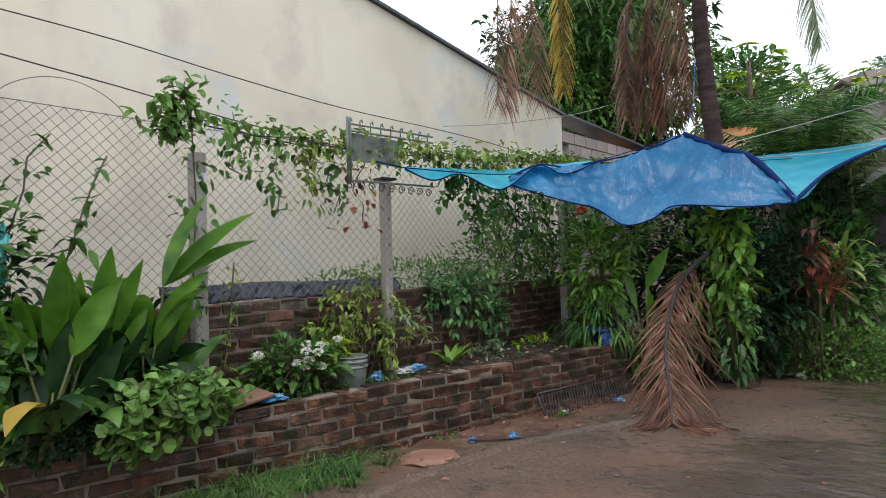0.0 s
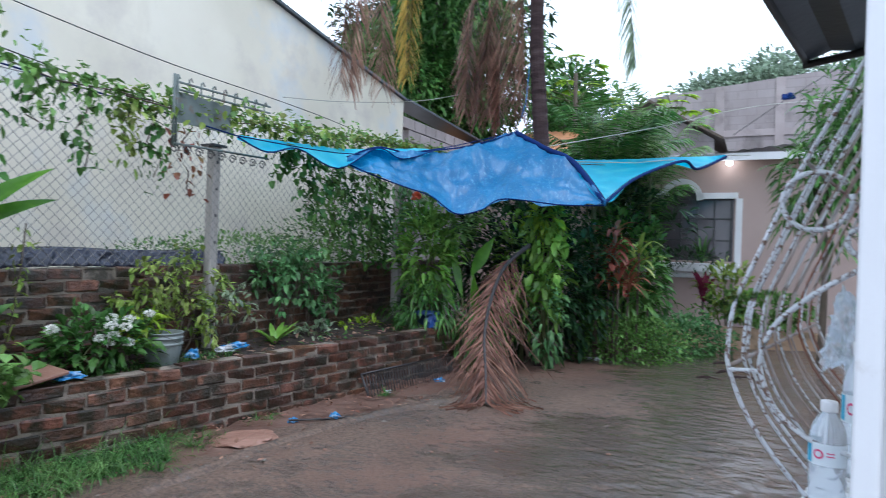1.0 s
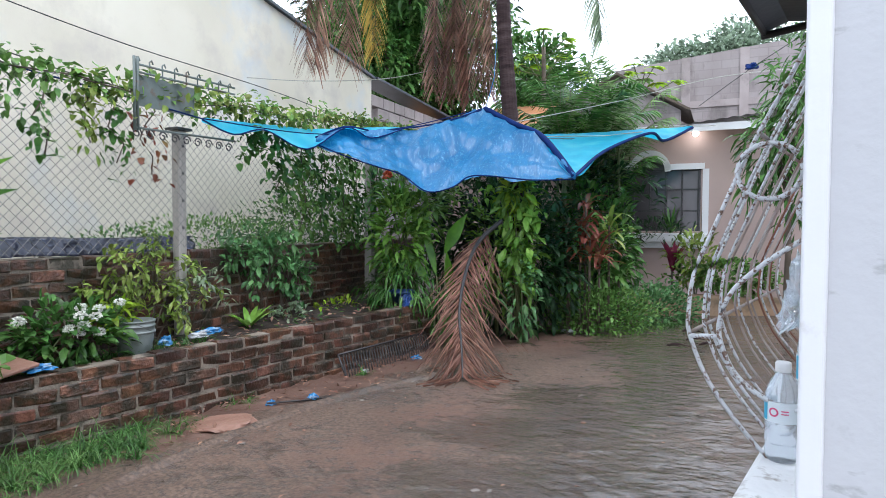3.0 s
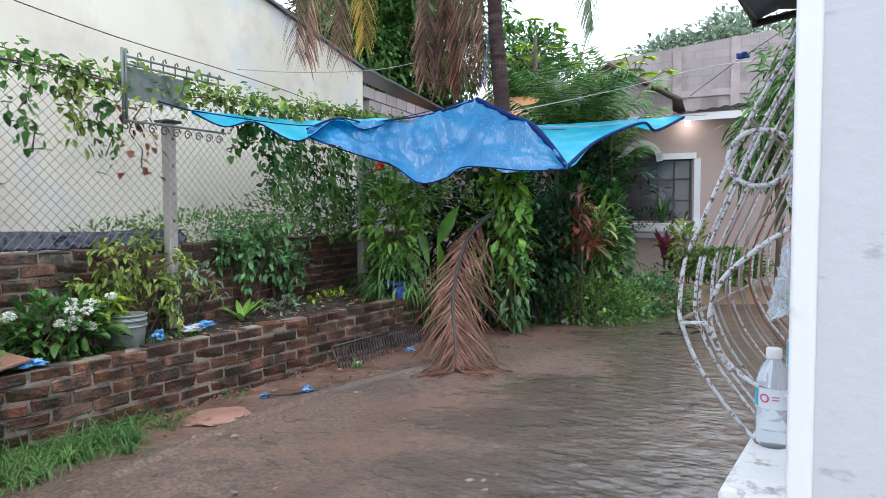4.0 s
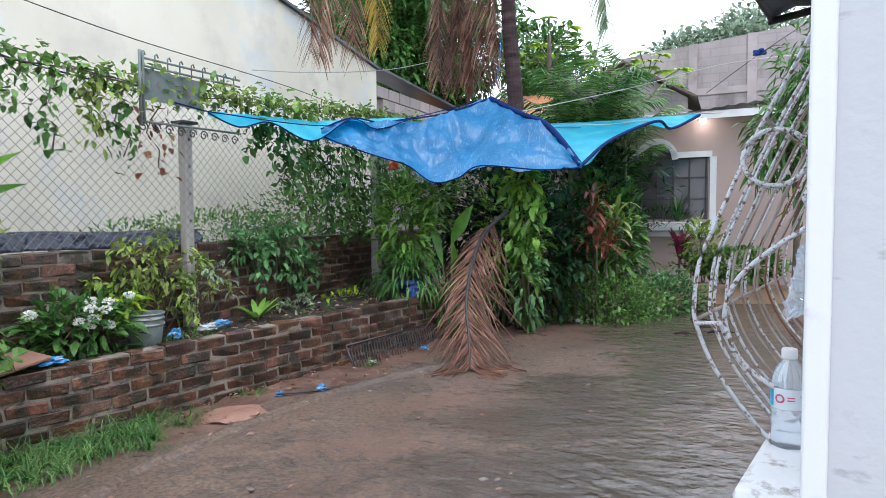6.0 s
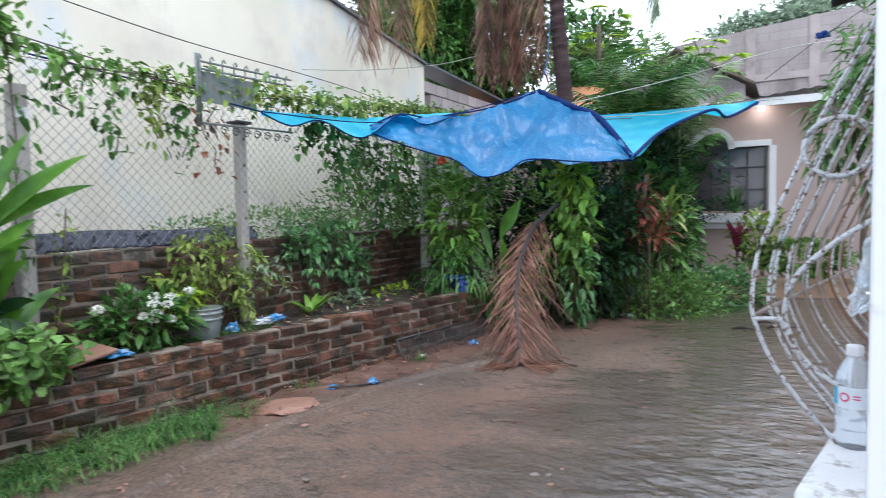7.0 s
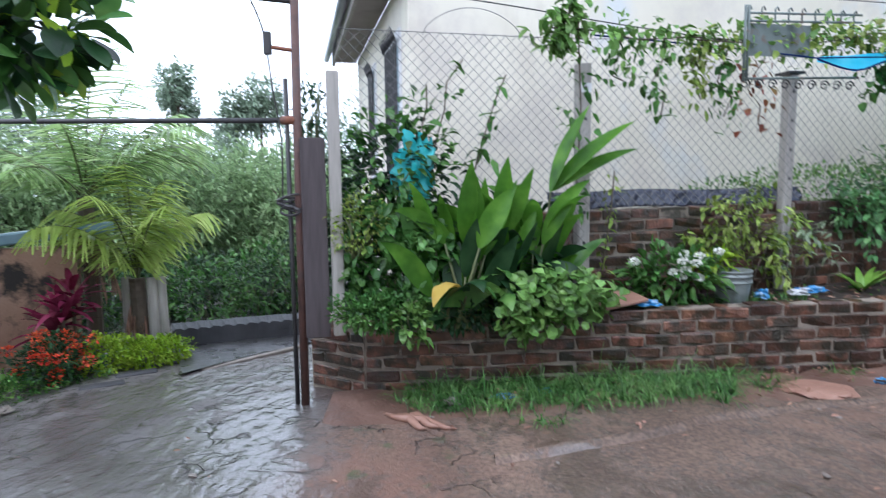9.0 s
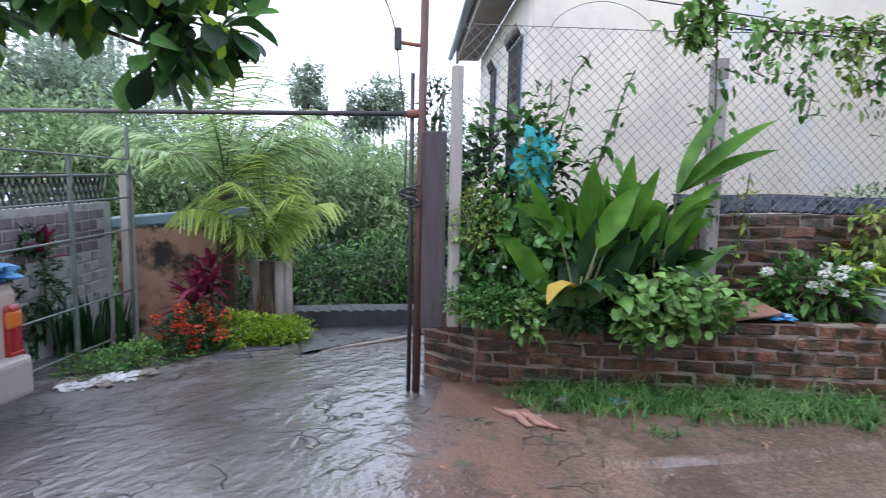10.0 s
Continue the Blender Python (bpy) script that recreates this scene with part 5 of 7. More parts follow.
bm = bmesh.new()
bmesh.ops.create_icosphere(bm, subdivisions=4, radius=1)
for v in bm.verts:
    k = 1 + 0.35 * noise.noise(v.co * 1.6 + Vector((2, 5, 0))) + 0.08 * noise.noise(v.co * 6)
    v.co = Vector((v.co.x * 0.25 * k, v.co.y * 0.18 * k, max(-0.03, min(0.03, v.co.z * 0.045)) + 0.006 * noise.noise(v.co * 4)))
ob = part("broken_slab", bm, M_clay)
ob.matrix_world = pose(0.42, 1.05, gz(0.42, 1.05) + 0.022, 3, -5, 35)
tagged(ob, "broken reddish slab lying on the earth", "slab")
for x, y, sx, sy, m, l in ((0.29, 1.6, 0.04, 0.05, M_litterblue, "crumpled blue wrapper on the earth"), (0.46, 1.9, 0.06, 0.04, M_litterblue, "blue wrapper on the earth"), (0.2, 2.83, 0.03, 0.05, M_litterwhite, "pale crumpled wrapper on the earth"), (0.25, 3.6, 0.07, 0.09, M_litterblue, "blue plastic scraps by the dead frond"),
                           (0.05, -0.09, 0.05, 0.05, M_litterwhite, "white crumpled cup in the grass"), (0.18, -0.8, 0.05, 0.07, M_litterblue, "blue snack wrapper on the earth"), (0.27, -1.1, 0.05, 0.09, M_litterblue, "blue and white snack wrapper on the earth"), (1.05, 5.75, 0.12, 0.06, M_litterwhite, "white scrap on the wet ground")):
    crumple("wrapper", (x, y, gz(x, y) + 0.028), (sx * 0.8, sy * 0.8, 0.026), m, l, "litter")
crumple("stone", (0.37, -1.49, gz(0.37, -1.49) + 0.02), (0.07, 0.06, 0.05), M_stone, "grey stone on the earth", "stone")
tube("iron_bar", [(0.3, 1.55, 0.09), (0.45, 1.85, 0.075), (0.62, 2.2, 0.08)], 0.008, M_iron_dark, None, 6)
tagged(bpy.data.objects["iron_bar"], "thin dark iron bar on the earth", "rod")
for i in range(46):
    x, y = rng.uniform(0.2, 1.0), rng.uniform(-2.2, 4.2)
    if i > 24:
        x, y = rng.uniform(0.7, 3.2), rng.uniform(-3.5, 4)
    k = rng.uniform(0.007, 0.02)
    crumple("stone_chip", (x, y, gz(x, y) + 0.006), (k * 1.4, k, k * 0.5), M_clay if i % 3 == 0 else M_stone, "small chip of stone on the wet ground" if i % 3 else "small chip of red brick on the wet ground", "stone", rz=rng.uniform(0, 180), res=1)


def debris(name, n, place, size, mat, label, category):
    """Small flat scraps scattered on the wet ground."""
    P = np.array([place() for k in range(n)])
    P = np.array([(x, y, gz(x, y) + 0.02 + 0.08 * max(0, 0.65 - abs(x))) for x, y in P])
    D = np.concatenate([rng.normal(0, 1, (n, 2)), rng.normal(0.05, 0.2, (n, 1))], 1)
    ln = rng.uniform(*size, n)
    tagged(leaf_mesh(name, P, D, ln, ln * rng.uniform(0.2, 0.6, n), mat, None, 0.1), label, category, kind="stuff")


debris("earth_debris", 420, lambda: (abs(rng.normal(0.25, 0.3)), rng.uniform(-2.0, 4.3)), (0.02, 0.07), M_deadred, "brown leaf scraps trodden into the wet earth", "debris")
debris("earth_debris", 200, lambda: (abs(rng.normal(0.3, 0.3)), rng.uniform(0.6, 4.3)), (0.015, 0.05), M_dead, "pale dry leaf scraps on the wet earth", "debris")
debris("yard_debris", 120, lambda: (rng.uniform(0.8, 4.0), rng.uniform(-3.2, 6.2)), (0.015, 0.05), M_dead, "stray leaf scraps on the wet yard", "debris")
for x, y, a in ((2.35, 6.2, 0.3), (2.55, 5.6, 1.2), (2.75, 5.35, 0.7), (2.45, 5.2, -0.4)):
    V, F = [], []
    for k in range(4):
        w, ln = a + rng.normal(0, 0.5), rng.uniform(0.12, 0.3)
        tube_data([(x + t * ln * math.cos(w), y + t * ln * math.sin(w), gz(x, y) + 0.022 + 0.02 * math.sin(3 * t) + 0.006 * t) for t in np.linspace(0, 1, 6)], [0.008, 0.009, 0.008, 0.007, 0.006, 0.003], 5, V, F)
    tagged(mesh("twig_litter", V, F, M_bark, smooth=True), "dark wet twigs lying on the yard", "twigs", "fallen twigs")
V, F = [], []
for k in range(3):
    L = [(0.5 + 0.33 * t + 0.03 * math.sin(t * 9 + k), -1.93 + 0.08 * k + 0.45 * t * (0.4 if k else 1), 0) for t in np.linspace(0, 1, 8)]
    tube_data([(x, y, gz(x, y) + 0.018) for x, y, z in L], [0.012, 0.022, 0.03, 0.026, 0.03, 0.024, 0.016, 0.006], 6, V, F)
tagged(mesh("exposed_root", V, F, M_clay, smooth=True), "reddish exposed root by the planter corner", "root")


def slab_edge():
    """Worn raised lip where the concrete yard meets the earth along the wall."""
    V, F = [], []
    L = curve([(1.3, -1.3, 0), (0.95, -0.2, 0), (0.8, 0.13, 0), (0.62, 1.26, 0), (0.63, 2.24, 0), (0.93, 3.21, 0)], 90)
    for i, p in enumerate(L):
        w = 0.03 * noise.noise((p.y * 3.0, 2.0, 0)) + 0.012 * noise.noise((p.y * 14.0, 5.0, 0))
        h = 0.034 + 0.014 * noise.noise((p.y * 5.0, 8.0, 0))
        for dx, dz in ((-0.02, -0.03), (-0.008, h * 0.8), (0.015, h), (0.045, h * 0.6), (0.1, -0.012)):
            x = p.x + dx + w
            V.append((x, p.y, gz(x, p.y) + dz))
    F = [(5 * i + j, 5 * i + j + 1, 5 * i + j + 6, 5 * i + j + 5) for i in range(90) for j in range(4)]
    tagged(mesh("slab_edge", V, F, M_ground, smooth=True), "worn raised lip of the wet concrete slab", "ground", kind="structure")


def drain_grate():
    root = empty("drain_grate", (0, 0, 0))
    a, b = Vector((0.05, 2.62, 0.03)), Vector((0.02, 4.0, 0.06))
    for k in range(34):
        p = a.lerp(b, k / 33)
        tube("bar", [p + Vector((0.14, -0.03, 0.02)), p + Vector((0.02, 0.03, 0.25))], 0.006, M_iron_dark, root, 5)
    for dx, dz in ((0.15, 0.015), (0.015, 0.26)):
        tube("rail", [a + Vector((dx, -0.03, dz)), b + Vector((dx, 0.03, dz))], 0.011, M_iron_dark, root, 5)
    tube("end_bar", [a + Vector((0.15, -0.03, 0.015)), a + Vector((0.015, -0.03, 0.26))], 0.011, M_iron_dark, root, 5)
    tagged(root, "dark iron grate leaning on the low wall", "grate")


drain_grate()


# ---- blue tarpaulin ----
def curve(points, n):
    """n + 1 points of a smooth line through the given ones."""
    P = [Vector(p) for p in points]
    out = []
    for k in range(n + 1):
        t = k / n * (len(P) - 1)
        i = min(int(t), len(P) - 2)
        f = t - i
        p0, p1, p2, p3 = P[max(i - 1, 0)], P[i], P[i + 1], P[min(i + 2, len(P) - 1)]
        out.append(0.5 * (2 * p1 + (p2 - p0) * f + (2 * p0 - 5 * p1 + 4 * p2 - p3) * f * f + (3 * p1 - p0 - 3 * p2 + p3) * f ** 3))
    return out


def cloth(name, top, low, mat, parent, sag=0.0, ripple=0.012, n=110, m=22, label=""):
    a, b = curve(top, n), curve(low, n)
    V, F = [], []
    for i in range(n + 1):
        for j in range(m + 1):
            t = j / m
            p = a[i].lerp(b[i], t)
            w = math.sin(math.pi * t)
            q = noise.noise((p.x * 3.1, p.y * 3.1, t * 1.3)) * 1.6 + noise.noise((p.x * 9 + t, p.y * 9, t * 2)) * 0.8 + noise.noise((p.x * 17 + 3 * t, p.y * 17, t * 3)) * 0.5
            q += 1.5 * (abs(noise.noise((p.x * 2.2 + 1.6 * t, p.y * 2.2 - 1.2 * t, 5.0))) - 0.25) + 0.7 * (abs(noise.noise((p.x * 6 - 3 * t, p.y * 6 + 2 * t, 9.0))) - 0.25)
            V.append(p + Vector((0.55 * q * ripple * 2, -0.5 * q * ripple * 2, -sag * w + q * ripple)))
    for i in range(n):
        for j in range(m):
            k = i * (m + 1) + j
            F.append((k, k + 1, k + m + 2, k + m + 1))
    return mesh(name, V, F, mat, parent, True, label), a, b


def tarp():
    root = empty("tarpaulin", (0, 0, 0))
    ft = [(-0.66, 2.97, 2.5), (-0.54, 3.31, 2.65), (-0.41, 3.63, 2.63), (-0.27, 3.96, 2.69), (0.01, 4.36, 2.79), (0.28, 4.9, 3.01), (0.74, 4.83, 2.77), (1.15, 4.76, 2.57), (1.57, 4.69, 2.1)]
    fb = [(-0.57, 2.91, 2.41), (-0.22, 2.99, 2.27), (0.01, 3.21, 2.17), (0.18, 3.42, 2.09), (0.36, 3.62, 1.92), (0.55, 3.82, 1.97), (0.72, 4.0, 2.1), (1.2, 4.4, 2.06), (1.58, 4.69, 2.07)]
    lt = [(-0.74, 1.65, 2.52), (-1.01, 2.55, 2.62), (-1.03, 3.31, 2.67), (-0.83, 3.79, 2.72), (-0.55, 4.31, 2.79)]
    lb = [(-0.69, 1.63, 2.5), (-0.7, 1.97, 2.41), (-0.76, 2.38, 2.51), (-0.66, 2.85, 2.36), (-0.54, 3.31, 2.64), (-0.42, 3.6, 2.55), (-0.27, 3.96, 2.68)]
    rt = [(0.28, 4.95, 3.0), (0.51, 5.95, 2.82), (1.17, 7.01, 2.93), (2.02, 7.8, 3.03)]
    rb = [(1.15, 4.76, 2.56), (1.57, 4.7, 2.1), (1.58, 5.56, 2.47), (1.82, 6.49, 2.78), (1.88, 6.93, 2.73), (2.02, 7.8, 3.01)]
    porch = Vector((4.42, -1.71, 1.52))
    lt = [porch + (Vector(p) - porch) * (0.945 + 0.055 * k / 4) for k, p in enumerate(lt)]
    lb = [porch + (Vector(p) - porch) * (0.945 + 0.045 * k / 6) for k, p in enumerate(lb)]
    # one sheet in two colours: unlit blue flap, wings painted as lit through
    flap, a, b = cloth("front_flap", ft, fb, M_tarp_out, root, 0.03, 0.022, label="wet blue flap hanging in front, painted darker than the wings")
    cloth("left_wing", lt, lb, M_tarp_lit, root, 0.02, 0.008, 60, 10)
    cloth("right_wing", rt, rb, M_tarp_lit, root, 0.04, 0.008, 60, 12)
    tube("hem", curve(ft[5:], 30), 0.036, M_hem, root, 6, "navy reinforced hem")
    tube("hem", curve(rb[1:], 30), 0.02, M_hem, root, 6, "navy reinforced hem")
    tube("hem", b, 0.008, M_hem, root, 5)
    tube("hem", curve(ft[:6], 30), 0.01, M_hem, root, 5)
    tube("hem", curve(lb, 30), 0.008, M_hem, root, 5)
    tube("rope", [tuple(lt[0]), (-0.6, 0.9, 2.57), (-0.5, -0.3, 2.66)], 0.007, M_hem, root, 5)
    tube("rope", curve([tuple(lt[0]), (-0.62, 2.95, 2.53), (-0.27, 3.96, 2.7), (0.28, 4.9, 3.02)], 20), 0.006, M_hem, root, 5)
    tube("rope", [(0.28, 4.92, 3.02), (0.35, 5.0, 3.4), (0.36, 5.04, 3.9)], 0.005, M_litterblue, root, 5)
    tube("rope", [(2.02, 7.8, 3.03), (2.2, 8.4, 3.1)], 0.006, M_rope, root, 5)
    tube("rope", [(1.15, 4.76, 2.58), (1.3, 6.2, 2.75), (1.66, 8.3, 3.1)], 0.006, M_rope, root, 5)
    tagged(root, "sagging wet blue tarpaulin strung over the yard on ropes", "tarpaulin")


tarp()
slab_edge()



def line(name, pts, r, mat, label):
    tagged(tube(name, curve(pts, 24), r, mat, None, 5), label, "cable")


line("overhead_cable", [hv(-1.5, v, z) for v, z in ((-1.45, 3.53), (-0.5, 3.5), (0.52, 3.42), (1.9, 3.345), (3.6, 3.335), (4.9, 3.29), (6.25, 3.17))], 0.006, M_cable, "dark cable drooping along the neighbour's wall")
line("overhead_cable", [hv(-1.0, v, z) for v, z in ((-3.2, 3.24), (-1.43, 3.04), (-0.7, 2.97), (0.1, 2.88), (0.74, 2.82), (1.4, 2.76), (2.6, 2.72))], 0.006, M_cable, "dark cable above the fence vines")
line("overhead_cable", [(-1.2, 2.5, 3.12), (-1.48, 3.69, 3.35), (-1.0, 4.6, 3.5), (-0.39, 5.3, 3.75)], 0.005, M_rope, "thin clothes line tied to the palm")
line("clothes_line", [(0.62, 5.0, 2.82), (1.34, 6.75, 3.3), (2.29, 8.5, 3.85), (3.2, 12.0, 4.6)], 0.006, M_rope, "pale rope from the palm to the far wall")
line("clothes_line", [(0.55, 5.1, 2.65), (1.3, 7.2, 2.85), (1.9, 8.6, 3.2)], 0.006, M_cable, "dark wire from the palm to the far house")
line("clothes_line", [(1.2, 11.5, 4.0), (2.2, 11.2, 4.55), (3.4, 10.5, 5.0)], 0.008, M_cable, "dark wire crossing in front of the block wall")
crumple("rope_knot", (2.2, 11.15, 4.56), (0.1, 0.06, 0.07), M_hem, "tangle of navy plastic on a wire", "rag")


# ---- coconut palm and the corner planting ----
def coconut():
    root = empty("coconut_palm", (0.6, 5.2, 0.1))
    o = Vector((0.6, 5.2, 0.1))
    path = curve([(0.62, 5.22, 0.0), (0.6, 5.2, 1.0), (0.57, 5.19, 1.9), (0.47, 5.14, 3.3), (0.42, 5.1, 4.15), (0.38, 5.1, 5.5)], 110)
    tube("trunk", [p - o for p in path], [(0.125 - 0.045 * i / 110) * (1.05 if i % 3 == 0 else 0.97) + 0.05 * max(0, 1 - i / 8) for i in range(111)], M_bark, root, 14, smooth=False)
    c = Vector((0.38, 5.1, 5.5)) - o
    for k in range(11):
        w = k * 2.4
        palm_frond(root, c, (math.cos(w), math.sin(w), 0.9), 3.2, 0.6, 1.6, M_leaf_pale, 46, 0.5, 0.035)
    for base, way, ln, lf, mat, n in (((-1.42, 3.85, 5.3), (-0.06, -0.06, -1), 1.75, 0.62, M_dead, 60), ((-1.25, 3.95, 5.2), (0.1, 0.0, -1), 1.7, 0.6, M_dead, 60),
                                      ((-1.55, 3.7, 5.1), (-0.05, 0.0, -1), 1.5, 0.55, M_dead, 60),
                                      ((-0.98, 4.2, 5.2), (0.02, 0.0, -1), 1.55, 0.42, M_deadyel, 60), ((-0.92, 4.25, 5.1), (-0.06, 0.03, -1), 1.35, 0.42, M_deadyel, 60),
                                      ((-0.3, 4.75, 5.0), (-0.08, 0.0, -1), 1.65, 0.5, M_deadred, 80), ((-0.05, 4.9, 5.1), (-0.05, 0.0, -1), 1.9, 0.55, M_deadred, 90),
                                      ((0.1, 4.95, 5.0), (0.03, 0.02, -1), 1.6, 0.5, M_dead, 80), ((-0.15, 4.85, 4.8), (0.0, 0.02, -1), 1.4, 0.42, M_dead, 70), ((0.22, 5.0, 5.1), (0.06, 0.02, -1), 1.5, 0.4, M_dead, 60),
                                      ((-0.02, 4.9, 4.3), (0.05, 0.0, -1), 1.2, 0.4, M_deadred, 60), ((-0.35, 4.7, 4.6), (-0.02, 0.0, -1), 1.35, 0.4, M_dead, 60), ((-0.2, 4.9, 4.5), (-0.1, 0.0, -1), 1.3, 0.45, M_deadred, 60), ((0.2, 5.0, 4.4), (0.08, 0.0, -1), 1.2, 0.4, M_deadred, 60),
                                      ((1.3, 5.6, 5.4), (0.1, 0.1, -1), 1.6, 0.5, M_leaf_silver, 60)):
        palm_frond(root, Vector(base) - o, way, ln, lf, 0.15, mat, n, 0.9, 0.03, spread=0.8, rib=0.01, thin=0.72, name="dead_frond" if mat is not M_leaf_silver else "frond")
        tube("frond_stalk", [c, (Vector(base) - o + c) * 0.5 + Vector((0, 0, 0.25)), Vector(base) - o], [0.035, 0.02, 0.01], M_dead, root, 6)
    tagged(root, "coconut palm with dead brown and yellow fronds hanging down", "palm tree")


coconut()


def fallen_frond():
    root = empty("fallen_palm_frond", (1.26, 2.98, gz(1.26, 2.98)))
    o = Vector(root.location)
    rib = curve([(0.62, 4.75, 1.62), (0.495, 4.45, 1.373), (0.594, 4.04, 1.068), (0.844, 3.54, 0.7), (1.115, 3.18, 0.4), (1.28, 2.96, 0.16)], 60)
    right = Vector((0.81, 0.58, 0))
    V, F = [], []
    for j in range(110):
        t = j / 110
        q = rib[8 + int(t * 51)]
        d = (rib[min(9 + int(t * 51), 60)] - q).normalized()
        for s in (-1, 1):
            ln = (0.62 + 0.34 * math.sin(math.pi * t)) * rng.uniform(0.6, 1.15) * (0.92 if s > 0 else 0.7)
            w = right * s * rng.uniform(0.3, 0.8) + d * 0.75 + Vector((0.03, -0.05, -0.15)) + Vector(rng.normal(0, 0.12, 3))
            k = len(V)
            strap_mesh(V, F, q - o, w, ln, 0.02, 0.45 * (1 - 0.5 * t), 5, 0.25, lambda x: 1 - 0.8 * x, 0, right * 0.6 + Vector((rng.normal(0, 0.5), rng.normal(0, 0.5), 0.7 * s)))
            for v in V[k:]:
                g = gz(v.x + o.x, v.y + o.y) - o.z + 0.012
                if v.z < g:
                    v.z = g + 0.02 * rng.random()
    tagged(mesh("leaflet_mass", V, F, M_deadred, root), kind="stuff")
    tube("rib", [p - o for p in rib], [0.028 - 0.021 * i / 60 for i in range(61)], M_iron_dark, root, 6)
    tube("dry_stalk", [Vector((0.55, 4.75, 1.3)) - o, Vector((0.5, 4.5, 0.8)) - o, Vector((0.4, 4.3, 0.2)) - o], 0.012, M_dead, root, 5)
    tagged(root, "large fallen russet palm frond leaning against the trunk", "palm frond")


fallen_frond()

bush("trunk_creeper", (0.74, 5.0, 1.5), (0.25, 0.22, 0.8), 330, (0.17, 0.6), M_leaf_glossy, "glossy light green creeper climbing the palm trunk", "creeper", bend=0.25, wide=0.38, face=(0.5, -0.85, 0.3), foot=(0.75, 5.0, 0.14))
bush("trunk_creeper", (0.82, 4.9, 0.75), (0.24, 0.2, 0.5), 180, (0.12, 0.5), M_leaf_rose, "green creeper at the foot of the palm trunk", "creeper", up=-0.1, bend=0.4, foot=(0.8, 4.95, 0.14))
bush("trunk_creeper", (0.7, 4.95, 2.1), (0.2, 0.16, 0.35), 110, (0.17, 0.5), M_leaf_lime, "bright new creeper leaves on the palm trunk", "creeper", up=0.3, bend=0.3, foot=(0.72, 5.0, 0.2))
bush("oleander_shrub", (-0.45, 4.15, 1.5), (0.38, 0.3, 0.55), 480, (0.2, 0.3), M_leaf_glossy, "leafy shrub with long narrow leaves by the fence end", "shrub", up=0.5, bend=0.3, foot=(-0.45, 4.2, 0.3))
bush("oleander_shrub", (-0.55, 4.6, 1.9), (0.5, 0.5, 0.5), 520, (0.18, 0.34), M_leaf_round, "green shrub with long leaves behind the fence post", "shrub", up=0.4, foot=(-0.5, 4.6, 0.3))
bush("drooping_fern", (-0.3, 3.95, 0.85), (0.42, 0.3, 0.28), 520, (0.17, 0.16), M_leaf, "drooping fern spilling from a blue pot", "fern", up=0.0, bend=0.6, foot=(-0.25, 3.95, 0.6))
bush("drooping_fern", (0.2, 4.4, 0.62), (0.42, 0.3, 0.3), 420, (0.16, 0.16), M_leaf, "light green fern at the foot of the palm", "fern", up=0.0, bend=0.6, foot=(0.3, 4.4, 0.1))
# where M_leaf_dark is used, deep shade is put into the leaf colour
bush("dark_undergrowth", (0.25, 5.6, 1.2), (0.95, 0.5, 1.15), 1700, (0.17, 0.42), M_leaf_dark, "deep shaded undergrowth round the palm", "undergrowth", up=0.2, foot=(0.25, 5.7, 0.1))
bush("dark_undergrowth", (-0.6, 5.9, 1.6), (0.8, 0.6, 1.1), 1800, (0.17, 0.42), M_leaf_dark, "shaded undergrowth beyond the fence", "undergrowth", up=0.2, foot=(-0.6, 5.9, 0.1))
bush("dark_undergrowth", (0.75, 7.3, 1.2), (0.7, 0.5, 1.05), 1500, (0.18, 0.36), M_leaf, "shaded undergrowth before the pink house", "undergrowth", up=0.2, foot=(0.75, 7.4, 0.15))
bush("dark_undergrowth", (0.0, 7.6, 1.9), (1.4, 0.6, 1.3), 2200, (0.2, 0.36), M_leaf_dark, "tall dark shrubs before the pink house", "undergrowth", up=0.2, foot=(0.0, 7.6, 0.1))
bush("leafy_shrub", (0.3, 5.15, 1.35), (0.45, 0.25, 0.7), 330, (0.19, 0.36), M_leaf_glossy, "green long-leaved shrub before the palm trunk", "shrub", up=0.3, bend=0.4, foot=(0.3, 5.2, 0.1))
bush("leafy_shrub", (1.2, 6.35, 1.1), (0.4, 0.25, 0.6), 330, (0.19, 0.34), M_leaf_round, "green long-leaved shrub beside the cordylines", "shrub", up=0.3, bend=0.4, foot=(1.2, 6.4, 0.15))
bush("ground_cover", (1.2, 6.1, 0.42), (0.85, 0.55, 0.4), 3200, (0.065, 0.6), M_leaf_round, "mound of small-leaved green ground cover", "ground cover", up=0.7, stems=0)
bush("ground_cover", (1.75, 7.0, 0.42), (0.6, 0.45, 0.36), 1900, (0.08, 0.6), M_leaf_rose, "green ground cover before the tan planter", "ground cover", up=0.6, stems=0)
bush("ground_cover", (2.5, 7.95, 0.86), (0.8, 0.25, 0.24), 1100, (0.1, 0.6), M_leaf_round, "leafy plants trailing over the tan planter", "ground cover", up=0.5, stems=0)
bush("croton_shrub", (2.05, 7.95, 1.1), (0.35, 0.25, 0.4), 230, (0.18, 0.35), M_leaf_yellow, "variegated shrub below the window", "shrub", up=0.5, foot=(2.05, 7.95, 0.4))
bush("window_plants", (1.2, 8.95, 1.52), (0.6, 0.12, 0.16), 200, (0.16, 0.2), M_leaf_dark, "potted plants on the window sill", "plant", up=0.7, stems=0)
rosette("sill_agave", tuple(hv(3.1, 8.86, 1.46)), 14, 0.5, 0.05, M_leaf, "spiky potted plant on the window sill", lean=(0.5, 1.4), droop=0.5)
